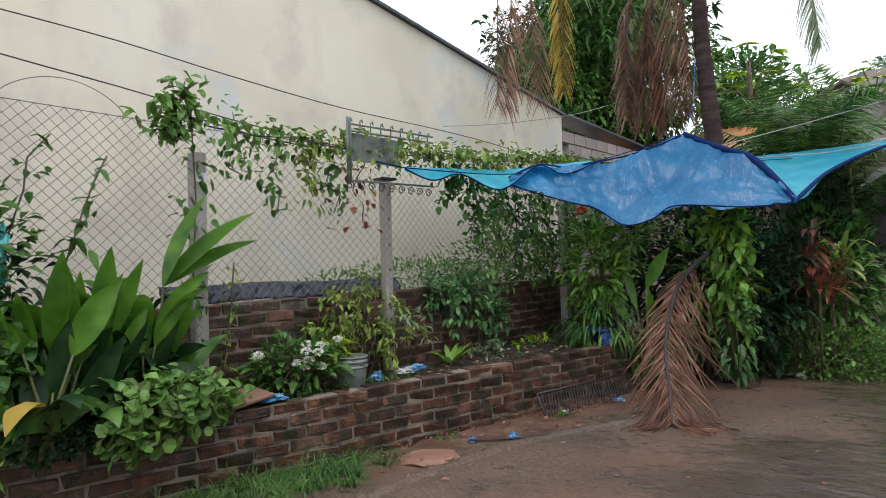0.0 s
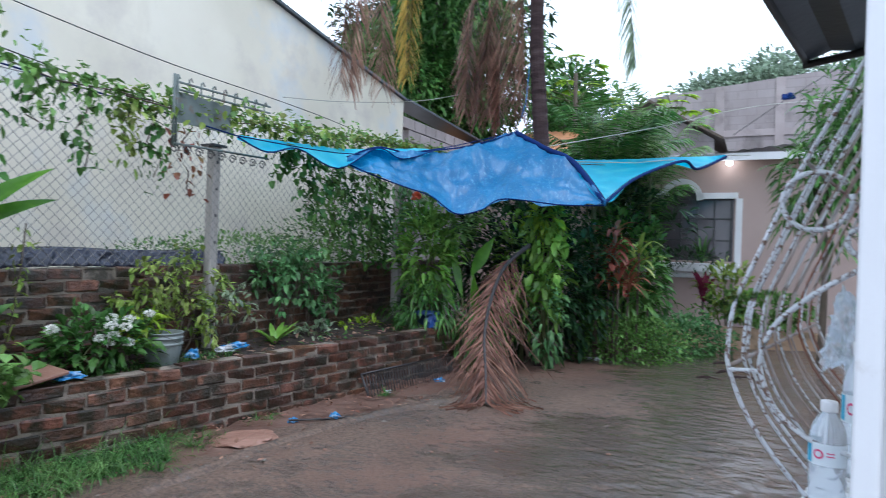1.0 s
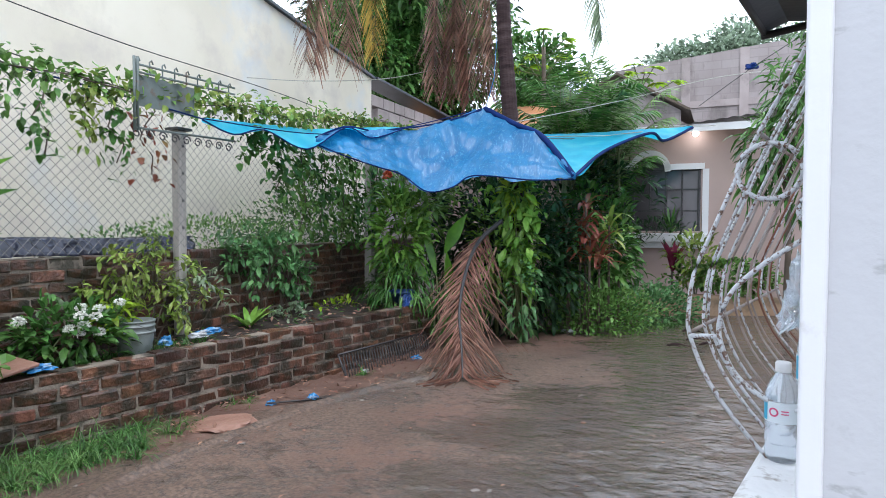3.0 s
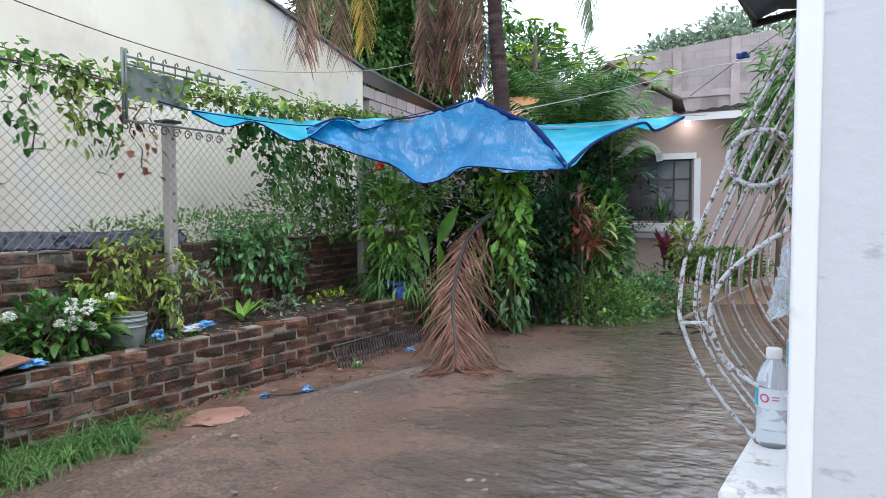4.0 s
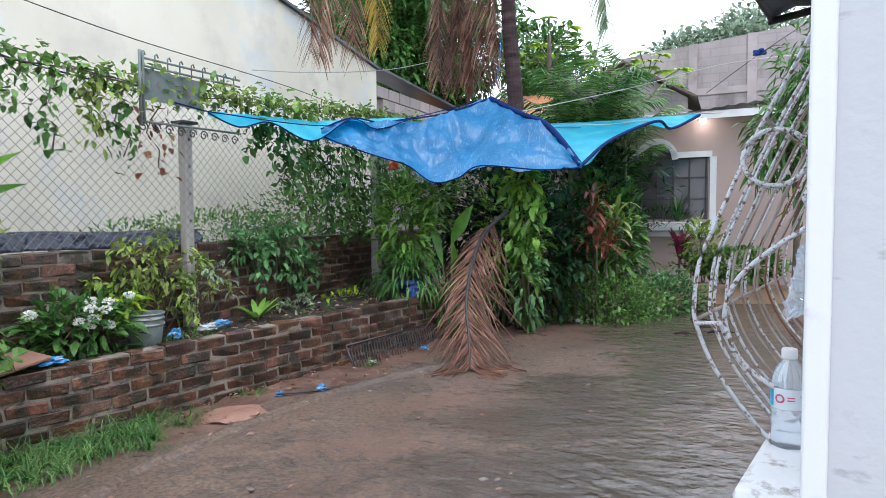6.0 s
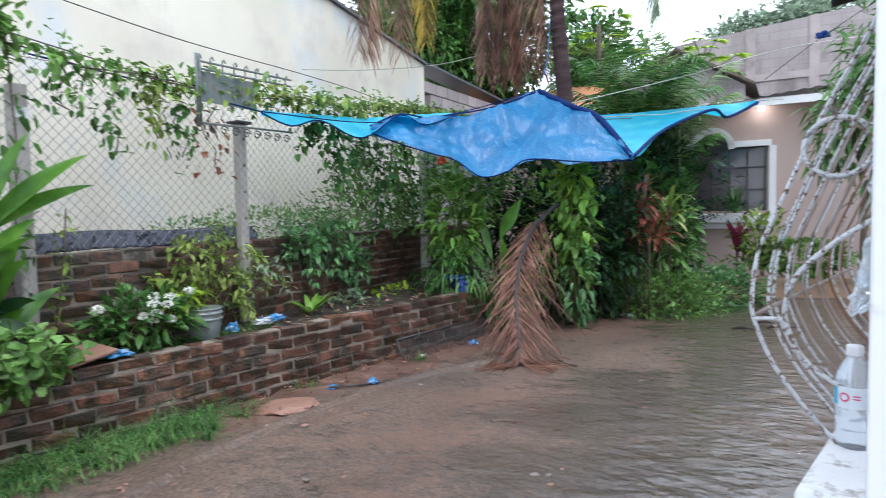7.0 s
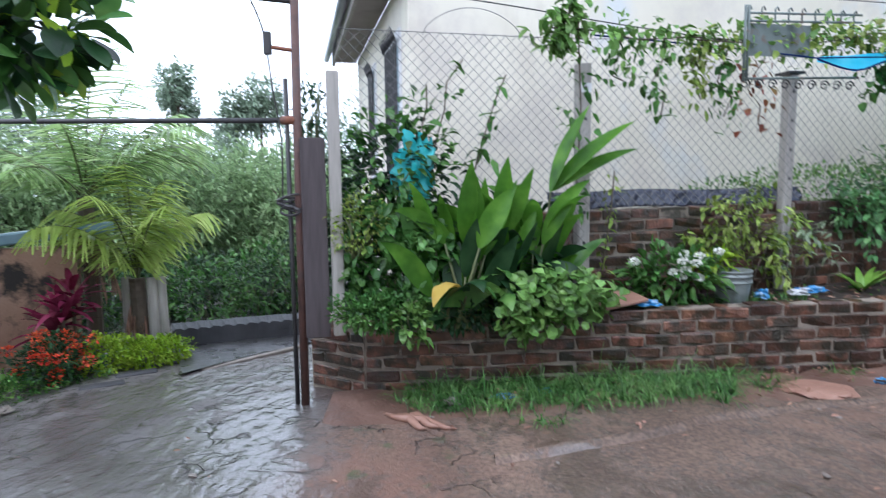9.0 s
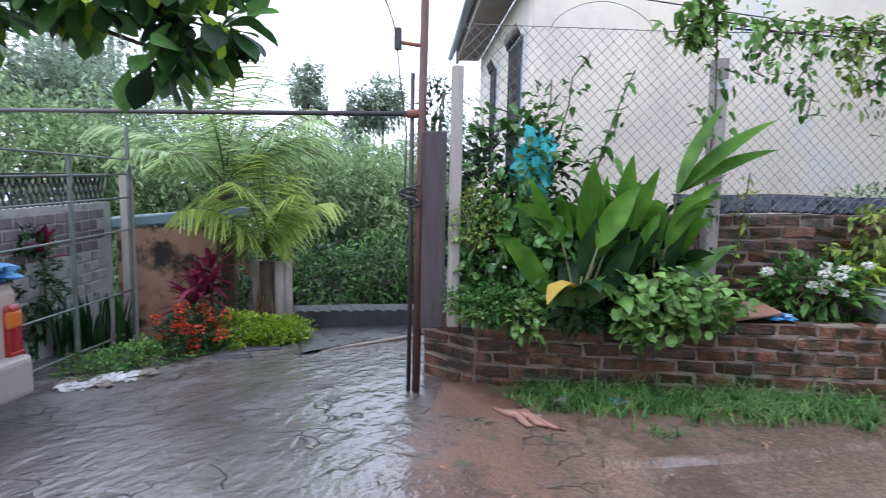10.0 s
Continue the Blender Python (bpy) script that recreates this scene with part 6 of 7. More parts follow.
rosette("red_cordyline", (1.75, 7.85, 0.55), 16, 0.45, 0.075, M_leaf_red, "crimson-leaved plant beside the far planter", lean=(0.7, 1.45), droop=0.5, stalk=0.45)
for x, y, z, m in ((1.15, 5.85, 1.65, M_leaf_rust), (1.35, 6.0, 1.3, M_leaf_rust), (1.05, 5.75, 1.2, M_leaf_dark), (1.2, 5.9, 1.98, M_leaf_rust), (1.42, 6.15, 1.8, M_leaf_yellow), (1.5, 6.3, 1.05, M_leaf), (1.05, 5.7, 1.75, M_leaf_dark), (1.3, 5.8, 1.45, M_leaf_rust)):
    rosette("bronze_cordyline", (x, y, gz(x, y)), 20, 0.42, 0.06, m, "bronze and red strap-leaved shrub beside the palm", "shrub", lean=(-0.1, 1.2), droop=1.2, stalk=z - 0.25, group="cordylines")


def heliconia():
    root = empty("heliconia", (0.22, 4.15, 0.12))
    prof = lambda t: max(0.03, math.sin(math.pi * (0.03 + 0.97 * t) ** 0.95) ** 1.1)
    for dx, way, h, ln, w in ((0.0, (0.4, 0.2, 1.0), 1.12, 0.52, 0.15), (-0.06, (-0.35, 0.1, 1), 0.85, 0.7, 0.1), (-0.1, (-0.55, -0.1, 0.9), 0.7, 0.6, 0.1), (0.05, (0.1, -0.3, 1), 0.6, 0.6, 0.11), (0.1, (0.7, -0.2, 0.6), 0.5, 0.5, 0.1)):
        tube("stalk", [(dx, 0, 0), (dx * 1.5, 0, h * 0.5), (dx * 2, 0, h)], [0.016, 0.013, 0.009], M_stem, root, 6)
        V, F = [], []
        strap_mesh(V, F, (dx * 2, 0, h), way, ln, w, 0.4, 9, 0.14, prof, 0, (0.81, 0.58, rng.normal(0, 0.3)))
        mesh("leaf", V, F, M_leaf_canna, root, True)
    tagged(root, "upright broad-leaved plant in front of the palm", "plant")


heliconia()
pot = empty("flower_pot", (-0.25, 3.95, 0.56))
lathe("body", [(0.1, 0.0), (0.14, 0.2), (0.155, 0.2), (0.155, 0.235), (0.14, 0.235), (0.13, 0.2), (0.0, 0.19)], M_bluepot, pot, 20)
tagged(pot, "dark blue plastic flower pot on the wall end", "flower pot")
crumple("plastic_jug", (-0.05, 3.8, 0.68), (0.06, 0.06, 0.09), M_bluepot, "pale blue plastic bag on the wall end", "bag")
crumple("orange_bloom", (-0.78, 4.3, 2.18), (0.05, 0.06, 0.07), M_ixora, "orange flower head beside the fence post", "flower")

# tan planter before the pink house
bm = box_bm(1.2, 3.6, 7.62, 7.78, 0.05, 0.58, 0.012)
ob = part("wall_tan_planter", bm, M_tan)
ob.matrix_world = pose(0, 0, 0, 0, 0, 11.3) @ pose(1.45, -0.42, 0)
tagged(ob, "low tan plastered planter wall", "wall", kind="structure")


def areca(loc, n, h, ln, label, mat):
    root = empty("areca_palm", loc)
    for k in range(n):
        w = k * 2.4 + rng.normal(0, 0.3)
        el = rng.uniform(0.95, 1.5)
        b = Vector((rng.normal(0, 0.15), rng.normal(0, 0.15), 0))
        top = b + Vector((0.1 * math.cos(w), 0.1 * math.sin(w), h * rng.uniform(0.75, 1.05)))
        if k % 3 == 0:
            tube("cane", [b, b.lerp(top, 0.5), top], [0.03, 0.025, 0.02], M_stem, root, 7)
        palm_frond(root, top, (math.cos(w) * math.cos(el), math.sin(w) * math.cos(el), math.sin(el)), ln * rng.uniform(0.8, 1.15), 0.4, 1.35, mat, 34, 0.55, 0.034, rib=0.012)
    return tagged(root, label, "palm tree", "feather palms")


areca((0.4, 7.4, 0.15), 22, 2.65, 1.45, "clumping feather palm behind the tarpaulin", M_leaf)
areca((0.75, 7.9, 0.15), 16, 2.6, 1.35, "feather palm before the pink house", M_leaf_pale)
areca((0.45, 8.3, 0.15), 9, 1.9, 1.2, "smaller feather palm before the arched window", M_leaf)
areca((-0.1, 8.6, 0.1), 12, 2.7, 1.3, "feather palm beside the neighbour's wall", M_leaf)


def tree(name, loc, height, crown, n, leaf, mat, label, trunk=0.12, limbs=7, shell=0.3, group="", up=0.1):
    """Tapered trunk, limbs and an uneven crown built of several clumps."""
    root = empty(name, loc)
    c = Vector((0, 0, height))
    tube("trunk", curve([(0, 0, -0.3), (0.08 * height * 0.2, 0, height * 0.45), tuple(c - Vector((0, 0, crown[2] * 0.2)))], 10), [trunk * (1 - 0.06 * i) for i in range(11)], M_twig, root, 9)
    P, D = [], []
    for k in range(limbs):
        d = Vector(unit(rng.normal(0, 1, 3)))
        tip = c + Vector((d.x * crown[0] * 0.62, d.y * crown[1] * 0.62, d.z * crown[2] * 0.62))
        tube("limb", [c - Vector((0, 0, crown[2] * 0.5)), c.lerp(tip, 0.5), tip], [trunk * 0.5, trunk * 0.3, trunk * 0.12], M_twig, root, 6)
        p, q = blob(tuple(tip), tuple(r * rng.uniform(0.42, 0.62) for r in crown), n // limbs, shell)
        P.append(p), D.append(q)
    p, d = np.concatenate(P), np.concatenate(D)
    ln = leaf[0] * rng.uniform(0.65, 1.3, len(p))
    leaf_mesh("crown", p, d + rng.normal(0, 0.6, p.shape) + np.array([0, 0, up]), ln, ln * leaf[1], mat, root, 0.3)
    return tagged(root, label, "tree", group)


tree("leafy_tree", (-5.6, 10.2, 0.0), 6.4, (2.6, 2.2, 2.6), 15000, (0.22, 0.42), M_leaf, "dense dark green tree behind the neighbour's roof", 0.2, 9, group="trees behind the houses")
tree("leafy_tree", (-8.5, 13.5, 0.0), 7.6, (3.5, 3, 3.2), 9000, (0.32, 0.42), M_leaf_dark, "tall dark tree behind the neighbour's roof", 0.25, 9, group="trees behind the houses")
tree("leafy_tree", (-4.0, 14.5, 0.0), 5.2, (2.0, 2, 2.0), 3500, (0.3, 0.42), M_leaf, "green tree behind the rusty roof", 0.2, 8, group="trees behind the houses")
# hill trees use the paled leaf green that paints haze
tree("hill_tree", (-7.2, 53.0, 0.2), 13.6, (6.0, 4, 4.0), 10000, (0.62, 0.5), M_far_haze, "large round-topped tree on the rise behind", 0.5, 11)
tree("hill_tree", (-0.5, 58.0, 0.2), 13.6, (6, 4, 4.0), 7000, (0.62, 0.5), M_far_haze, "broad tree on the rise behind the block wall", 0.5, 9)
tree("mango_tree", (3.75, 7.5, 0.2), 3.7, (0.85, 0.7, 1.25), 1500, (0.2, 0.22), M_leaf, "narrow-leaved tree beside the camera's house wall", 0.09, 8, up=-0.5)
tree("mango_tree", (3.35, 6.9, 0.2), 2.4, (0.5, 0.5, 1.2), 700, (0.22, 0.2), M_leaf, "narrow-leaved sapling beside the far house", 0.05, 6, up=-0.5)


def papaya(loc, h, label):
    root = empty("papaya_tree", loc)
    tube("trunk", [(0, 0, -0.2), (0.05, 0, h * 0.5), (0, 0, h)], [0.09, 0.07, 0.05], M_twig, root, 8)
    for k in range(15):
        w, el = k * 2.4, rng.uniform(-0.1, 0.8)
        d = Vector((math.cos(w) * math.cos(el), math.sin(w) * math.cos(el), math.sin(el)))
        s = Vector((0, 0, h - rng.random() * 0.9))
        e = s + d * rng.uniform(0.5, 0.85)
        tube("leaf_stalk", [s, e], 0.012, M_stem, root, 5)
        V, F = [], []
        for f in range(7):
            a = w + (f - 3) * 0.5
            strap_mesh(V, F, e, (math.cos(a), math.sin(a), 0.05), 0.34 * (1 - 0.06 * abs(f - 3)), 0.13, 0.6, 4, 0.1)
        mesh("leaf", V, F, M_leaf_lime if k % 3 else M_leaf_round, root)
    tagged(root, label, "tree", "papaya trees")


papaya((-2.36, 11.7, 0.1), 5.7, "slender papaya tree with lobed bright leaves")
papaya((-1.4, 12.6, 0.1), 5.0, "second papaya tree against the sky")
papaya((-0.2, 12.2, 0.1), 4.6, "papaya tree behind the feather palms")


# ---- the camera's own house: wall end, sill, belly grille, bottles, awning ----
def own_house():
    # wall end with a bright painted edge; window opening further on
    bm = bmesh.new()
    box_bm(4.3625, 4.76, -0.956, -0.72, 0.0, 2.28, bm=bm)
    box_bm(4.3625, 4.76, -0.72, 0.62, 0.0, 1.14, bm=bm)
    box_bm(4.3625, 4.76, -0.72, 0.62, 2.2, 2.26, bm=bm)
    box_bm(4.3625, 4.76, 0.62, 6.5, 0.0, 2.28, bm=bm)
    tagged(part("wall_own", bm, M_white), "white painted house wall with grey scuffs", "wall", kind="structure")
    ch = part("trim_wall_edge", box_bm(4.3385, 4.363, -0.963, -0.72, 0.0, 2.27, 0.004, 3), M_trimlight)
    tagged(ch, "bright white painted corner strip of the wall", "trim", kind="structure")
    s = part("window_sill_own", box_bm(4.235, 4.36, -0.78, 0.6, 1.06, 1.147, 0.012, 2), M_sill)
    tagged(s, "chipped white masonry window sill", "sill", kind="structure")
    # rear and side walls that close the covered porch where the camera stands
    tagged(part("wall_rear", box_bm(7.4, 7.6, -9, 6.5, 0, 3.4), M_plaster), "plain plaster wall of the house", "wall", kind="structure")


# corner strip: a lighter white than the wall face
M_trimlight = material("bright_white_paint", ((0.66, 0.665, 0.69), (0.72, 0.725, 0.75)), scale=3, rough=0.5, bump=0.08, stain=((0.45, 0.42, 0.4), 0.66, 0.8), stain_scale=9)
M_sill = material("chipped_white_sill", ((0.6, 0.6, 0.6), (0.75, 0.75, 0.75)), scale=9, rough=0.5, bump=0.5, bump_scale=40, stain=((0.25, 0.22, 0.19), 0.55, 0.66), stain_scale=18)
own_house()


def belly_grille():
    root = empty("belly_grille", (4.35, -0.556, 1.15))
    o = Vector(root.location)
    belly = [(4.258, 1.145), (4.218, 1.186), (4.161, 1.261), (4.128, 1.339), (4.125, 1.38), (4.133, 1.45), (4.164, 1.53), (4.223, 1.671), (4.286, 1.796), (4.335, 1.92), (4.35, 2.1)]
    for i in range(15):
        y = -0.556 + 0.075 * i
        pts = curve([(x + 0.006 * (i % 2), y + (0.012 if i == 1 else 0), z) for x, z in belly], 30)
        tube("bar", [p - o for p in pts], (0.0031 if i < 4 else 0.0026) if i else 0.0038, M_iron_white if i < 4 or i % 4 == 2 else (M_iron_mix if i % 3 else M_iron_rust), root, 7)
    for (x, z), m in (((4.128, 1.345), M_iron_rust), ((4.23, 1.69), M_iron_white)):
        tube("cross_bar", [Vector((x, -0.556, z)) - o, Vector((x, 0.47, z)) - o], 0.0035, M_iron_mix, root, 6)
    ring = [(4.25 + 0.046 * math.cos(a) * 1.05, -0.568, 1.623 + 0.046 * math.sin(a)) for a in np.linspace(0.6, 6.5, 22)]
    tube("ring", [Vector(p) - o for p in ring], 0.0043, M_iron_white, root, 7)
    ring = [(4.315 + 0.022 * math.cos(a), -0.568, 1.56 + 0.022 * math.sin(a)) for a in np.linspace(0, 6.28, 16)]
    tube("ring", [Vector(p) - o for p in ring], 0.0045, M_iron_white, root, 7)
    scroll = curve([(4.33, -0.566, 1.53), (4.289, -0.566, 1.504), (4.245, -0.566, 1.471), (4.198, -0.566, 1.423), (4.179, -0.566, 1.373), (4.181, -0.566, 1.334), (4.206, -0.566, 1.282), (4.258, -0.566, 1.245), (4.34, -0.566, 1.23)], 36)
    tube("scroll", [p - o for p in scroll], 0.0043, M_iron_white, root, 7)
    tube("bracket", [Vector((4.128, -0.556, 1.339)) - o, Vector((4.18, -0.562, 1.343)) - o], 0.0045, M_iron_white, root, 6)
    tagged(root, "white wrought-iron belly grille with peeling paint and rust", "window grille")


belly_grille()


def bottle(loc, label, h=1.0):
    root = empty("water_bottle", loc)
    root.scale = (0.82, 0.82, 1)
    prof = [(0.0, 0.0), (0.026, 0.0), (0.031, 0.006), (0.0325, 0.02), (0.0305, 0.035), (0.0325, 0.05), (0.0305, 0.065), (0.0325, 0.08), (0.0325, 0.13), (0.031, 0.145), (0.025, 0.165), (0.015, 0.182), (0.0125, 0.188), (0.0125, 0.196)]
    lathe("body", [(r, z * h) for r, z in prof], M_clear, root, 24)
    lathe("cap", [(0.0145, 0.188 * h), (0.0148, 0.19 * h), (0.0148, 0.206 * h), (0.0135, 0.209 * h)], M_trim, root, 18, label="white screw cap")
    V, F = [], []
    n = 24
    for k in range(n + 1):
        a = 1.9 + 4.2 * k / n
        for z in (0.085, 0.128):
            V.append((0.0331 * math.cos(a), 0.0331 * math.sin(a), z * h))
    F = [(2 * k, 2 * k + 2, 2 * k + 3, 2 * k + 1) for k in range(n)]
    lab = mesh("label", V, F, M_labelclear, root, True, "white and blue paper label")
    a0 = 4.35
    V, F = [], []
    for k in range(17):
        a = 2 * math.pi * k / 16
        for r in (0.006, 0.0095):
            w = a0 + r * math.cos(a) / 0.0336
            V.append((0.0337 * math.cos(w), 0.0337 * math.sin(w), (0.107 + r * math.sin(a)) * h))
    F = [(2 * k, 2 * k + 2, 2 * k + 3, 2 * k + 1) for k in range(16)]
    mesh("emblem", V, F, M_pinkink, lab)
    V, F = [], []
    for k in range(7):
        w = a0 - 0.42 - 0.07 * k
        for z in (0.088, 0.126):
            V.append((0.0336 * math.cos(w), 0.0336 * math.sin(w), z * h))
    F = [(2 * k, 2 * k + 2, 2 * k + 3, 2 * k + 1) for k in range(6)]
    mesh("blue_band", V, F, M_label, lab)
    V, F = [], []
    for j, z in enumerate((0.104, 0.11)):
        for k in range(6):
            w = a0 + 0.42 + 0.08 * k
            for dz in (0, 0.0025):
                V.append((0.0337 * math.cos(w), 0.0337 * math.sin(w), (z + dz) * h))
        F += [(12 * j + 2 * k, 12 * j + 2 * k + 2, 12 * j + 2 * k + 3, 12 * j + 2 * k + 1) for k in range(5)]
    mesh("print_lines", V, F, M_pinkink, lab)
    tagged(root, label, "bottle", "bottles on the sill")


M_labelclear = material("pale_label", ((0.6, 0.66, 0.7), (0.7, 0.75, 0.78)), scale=5, rough=0.35, bump=0)
bottle((4.275, -0.55, 1.147), "clear plastic water bottle with white cap on the sill", 0.78)
bottle((4.3, -0.36, 1.147), "second clear bottle with blue label on the sill", 1.15)
crumple("plastic_bag", (4.265, -0.2, 1.36), (0.035, 0.04, 0.085), M_clear, "clear plastic bag hanging in the grille", "bag", res=4)

# dark sheet roof over the porch, whose end shows above the window
aw = empty("porch_roof", (0, 0, 0))
V, F = [], []
for i in range(16):
    x = 4.01 + i * 0.078
    for y in (-0.95, 0.9):
        V.append((x, y, 2.26 + 0.1 * (x - 4.0) + 0.02 * (i % 2)))
F = [(2 * i, 2 * i + 2, 2 * i + 3, 2 * i + 1) for i in range(15)]
mesh("sheet", V, F, M_roofdark, aw)
tube("edge_bar", [(4.01, -0.95, 2.26), (4.01, 0.9, 2.26)], 0.012, M_iron_dark, aw, 6)
tube("end_bar", [(4.0, 0.9, 2.25), (5.2, 0.9, 2.37)], 0.014, M_iron_dark, aw, 6)
tagged(aw, "dark corrugated sheet roof over the porch", "roof", kind="structure")


# ---- gateway ----
def gateway():
    root = empty("gate_post", (0.15, -2.53, -0.05))
    tube("pole", [(0, 0, 0), (0, 0.01, 1.4), (0.0, 0.03, 2.83)], 0.03, M_iron_post, root, 8)
    tube("inner_pole", [(-0.02, -0.06, 0), (-0.02, -0.055, 2.3)], 0.016, M_iron_dark, root, 6)
    tube("arm", [(0.0, 0.03, 2.8), (0.02, -0.3, 2.83)], 0.02, M_iron_dark, root, 6)
    tube("side_arm", [(0, 0.02, 2.48), (0.02, -0.13, 2.5)], 0.014, M_iron_rust, root, 6)
    part("wire_box", box_bm(0.0, 0.04, -0.18, -0.13, 2.45, 2.6, 0.006), M_iron_dark, root)
    tube("hanging_wire", curve([(0.02, -0.26, 2.82), (0.02, -0.18, 2.6), (0.02, -0.13, 2.2), (0.02, -0.09, 1.9), (0.0, -0.1, 1.5)], 24), 0.006, M_cable, root, 5)
    for k in range(5):
        tube("chain_link", [(0.03 + 0.045 * math.cos(a) , -0.05 + 0.075 * math.cos(a + k), 1.4 + 0.022 * k + 0.03 * math.sin(a)) for a in np.linspace(0, 6.28, 14)], 0.009, M_iron_dark, root, 5)
    tagged(root, "rusty iron gate post with chain and cable bracket", "gate post")
    b = part("old_board", box_bm(-0.02, 0.02, -0.085, 0.085, 0.0, 1.4, 0.006), M_board)
    b.matrix_world = HM @ pose(-0.32, -2.4, 0.45)
    tagged(b, "dark weathered board standing beside the gate post", "board")
    p = part("wooden_post", box_bm(-0.045, 0.045, -0.042, 0.042, 0, 1.85, 0.008), M_post)
    p.matrix_world = HM @ pose(-0.36, -2.25, 0.45, 0, 1, 0)
    tagged(p, "grey weathered wooden post by the gate", "post")
    bar = empty("overhead_bar", (0.13, -2.57, 1.97))
    tube("pipe", [(0, 0, 0), (-0.6, -4.2, 0.08)], 0.018, M_iron_dark, bar, 8)
    tube("clamp", [(0.02, 0.05, 0.0), (0.0, -0.05, 0.0)], 0.03, M_iron_rust, bar, 8)
    tagged(bar, "dark pipe spanning the gateway overhead", "pipe")
    # open gate leaf
    a, b = Vector((-0.97, -5.57, 0)), Vector((0.95, -5.25, 0))
    g = empty("gate_leaf", a)
    d = b - a
    for t in (0.0, 0.5, 1.0):
        q = d * t
        part("upright", box_bm(q.x - 0.014, q.x + 0.014, q.y - 0.014, q.y + 0.014, -0.07 + 0.1 * t, 1.66 + (0.28 if t == 0 else 0)), M_iron_grey, g)
    for z, s in ((1.64, 0.03), (1.5, -0.02), (1.28, -0.01), (0.97, 0.0), (0.38, 0.05), (-0.03, 0.11)):
        tube("rail", [(0, 0, z), (d.x, d.y, z + s)], 0.0095, M_iron_grey, g, 6)
    tagged(g, "open grey iron gate leaf with horizontal rails", "gate")
    # whitewashed block wall with pierced dark top behind the gate
    w = part("wall_whitewashed", box_bm(-0.06, 0.06, -2.6, 0.4, -0.3, 1.2), M_whitewash)
    w.matrix_world = pose(-1.15, -6.2, 0, 0, 0, 99.5)
    tagged(w, "dirty whitewashed block wall with a pierced top", "wall", kind="structure")
    me = bpy.data.meshes.new("block")
    bm = box_bm(-0.025, 0.02, -0.13, 0.13, -0.045, 0.045, 0.008)
    bm.to_mesh(me), bm.free()
    me.materials.append(M_whitewash)
    bare = me.copy()
    bare.materials[0] = M_bareblock
    for c in range(9):
        for i in range(10):
            k = new("block", bare if c > 4 else me)
            k.parent = w
            k.matrix_local = pose(0.05, 0.12 - 0.285 * i - (0.14 if c % 2 else 0), 0.25 + 0.105 * c)
    V, F = [], []
    for i in range(34):
        y = 0.36 - i * 0.088
        for s in (-1, 1):
            tube_data([(0, y, 1.2), (0, y + s * 0.14, 1.46)], 0.013, 4, V, F)
    mesh("lattice", V, F, M_iron_dark, w, label="dark pierced lattice along the top")
    part("coping", box_bm(-0.07, 0.07, -2.6, 0.4, 1.46, 1.5), M_iron_dark, w)
    p = part("grey_post", box_bm(-0.05, 0.05, -0.05, 0.05, -0.3, 1.5, 0.01), M_post)
    p.matrix_world = pose(-1.15, -5.72, 0)
    tagged(p, "grey post at the end of the gate", "post")
    # tan brick wall with a blue-grey cap
    w2 = part("wall_gate_side", box_bm(-0.07, 0.07, -0.95, 0.0, -0.4, 0.95), M_tanbrick)
    w2.matrix_world = pose(-1.3, -5.95, 0, 0, 0, 33 + 180 - 3)
    tagged(w2, "mottled tan and soot-stained wall beside the gateway", "wall", kind="structure")
    cp = part("gutter_cap", box_bm(-0.09, 0.09, -1.3, 0.05, 0.95, 1.06, 0.015), M_blueiron)
    for v in cp.data.vertices:
        v.co.z += -0.08 * v.co.y
    cp.matrix_world = w2.matrix_world.copy()
    tagged(cp, "blue-grey sheet gutter lying along the wall top", "gutter")


M_whitewash = material("dirty_whitewash", ((0.22, 0.215, 0.21), (0.42, 0.41, 0.4)), scale=3, rough=0.85, bump=0.4, bump_scale=25, stain=((0.07, 0.072, 0.068), 0.54, 0.7), stain_scale=3)
M_bareblock = material("bare_dark_block", ((0.09, 0.075, 0.08), (0.17, 0.145, 0.15)), scale=4, rough=0.8, bump=0.4, bump_scale=25, rand=0.3)
M_tanbrick = material("sooty_tan_plaster", ((0.3, 0.17, 0.11), (0.38, 0.24, 0.17)), scale=4, rough=0.85, bump=0.5, bump_scale=25, stain=((0.03, 0.025, 0.022), 0.45, 0.57), stain_scale=3)
gateway()


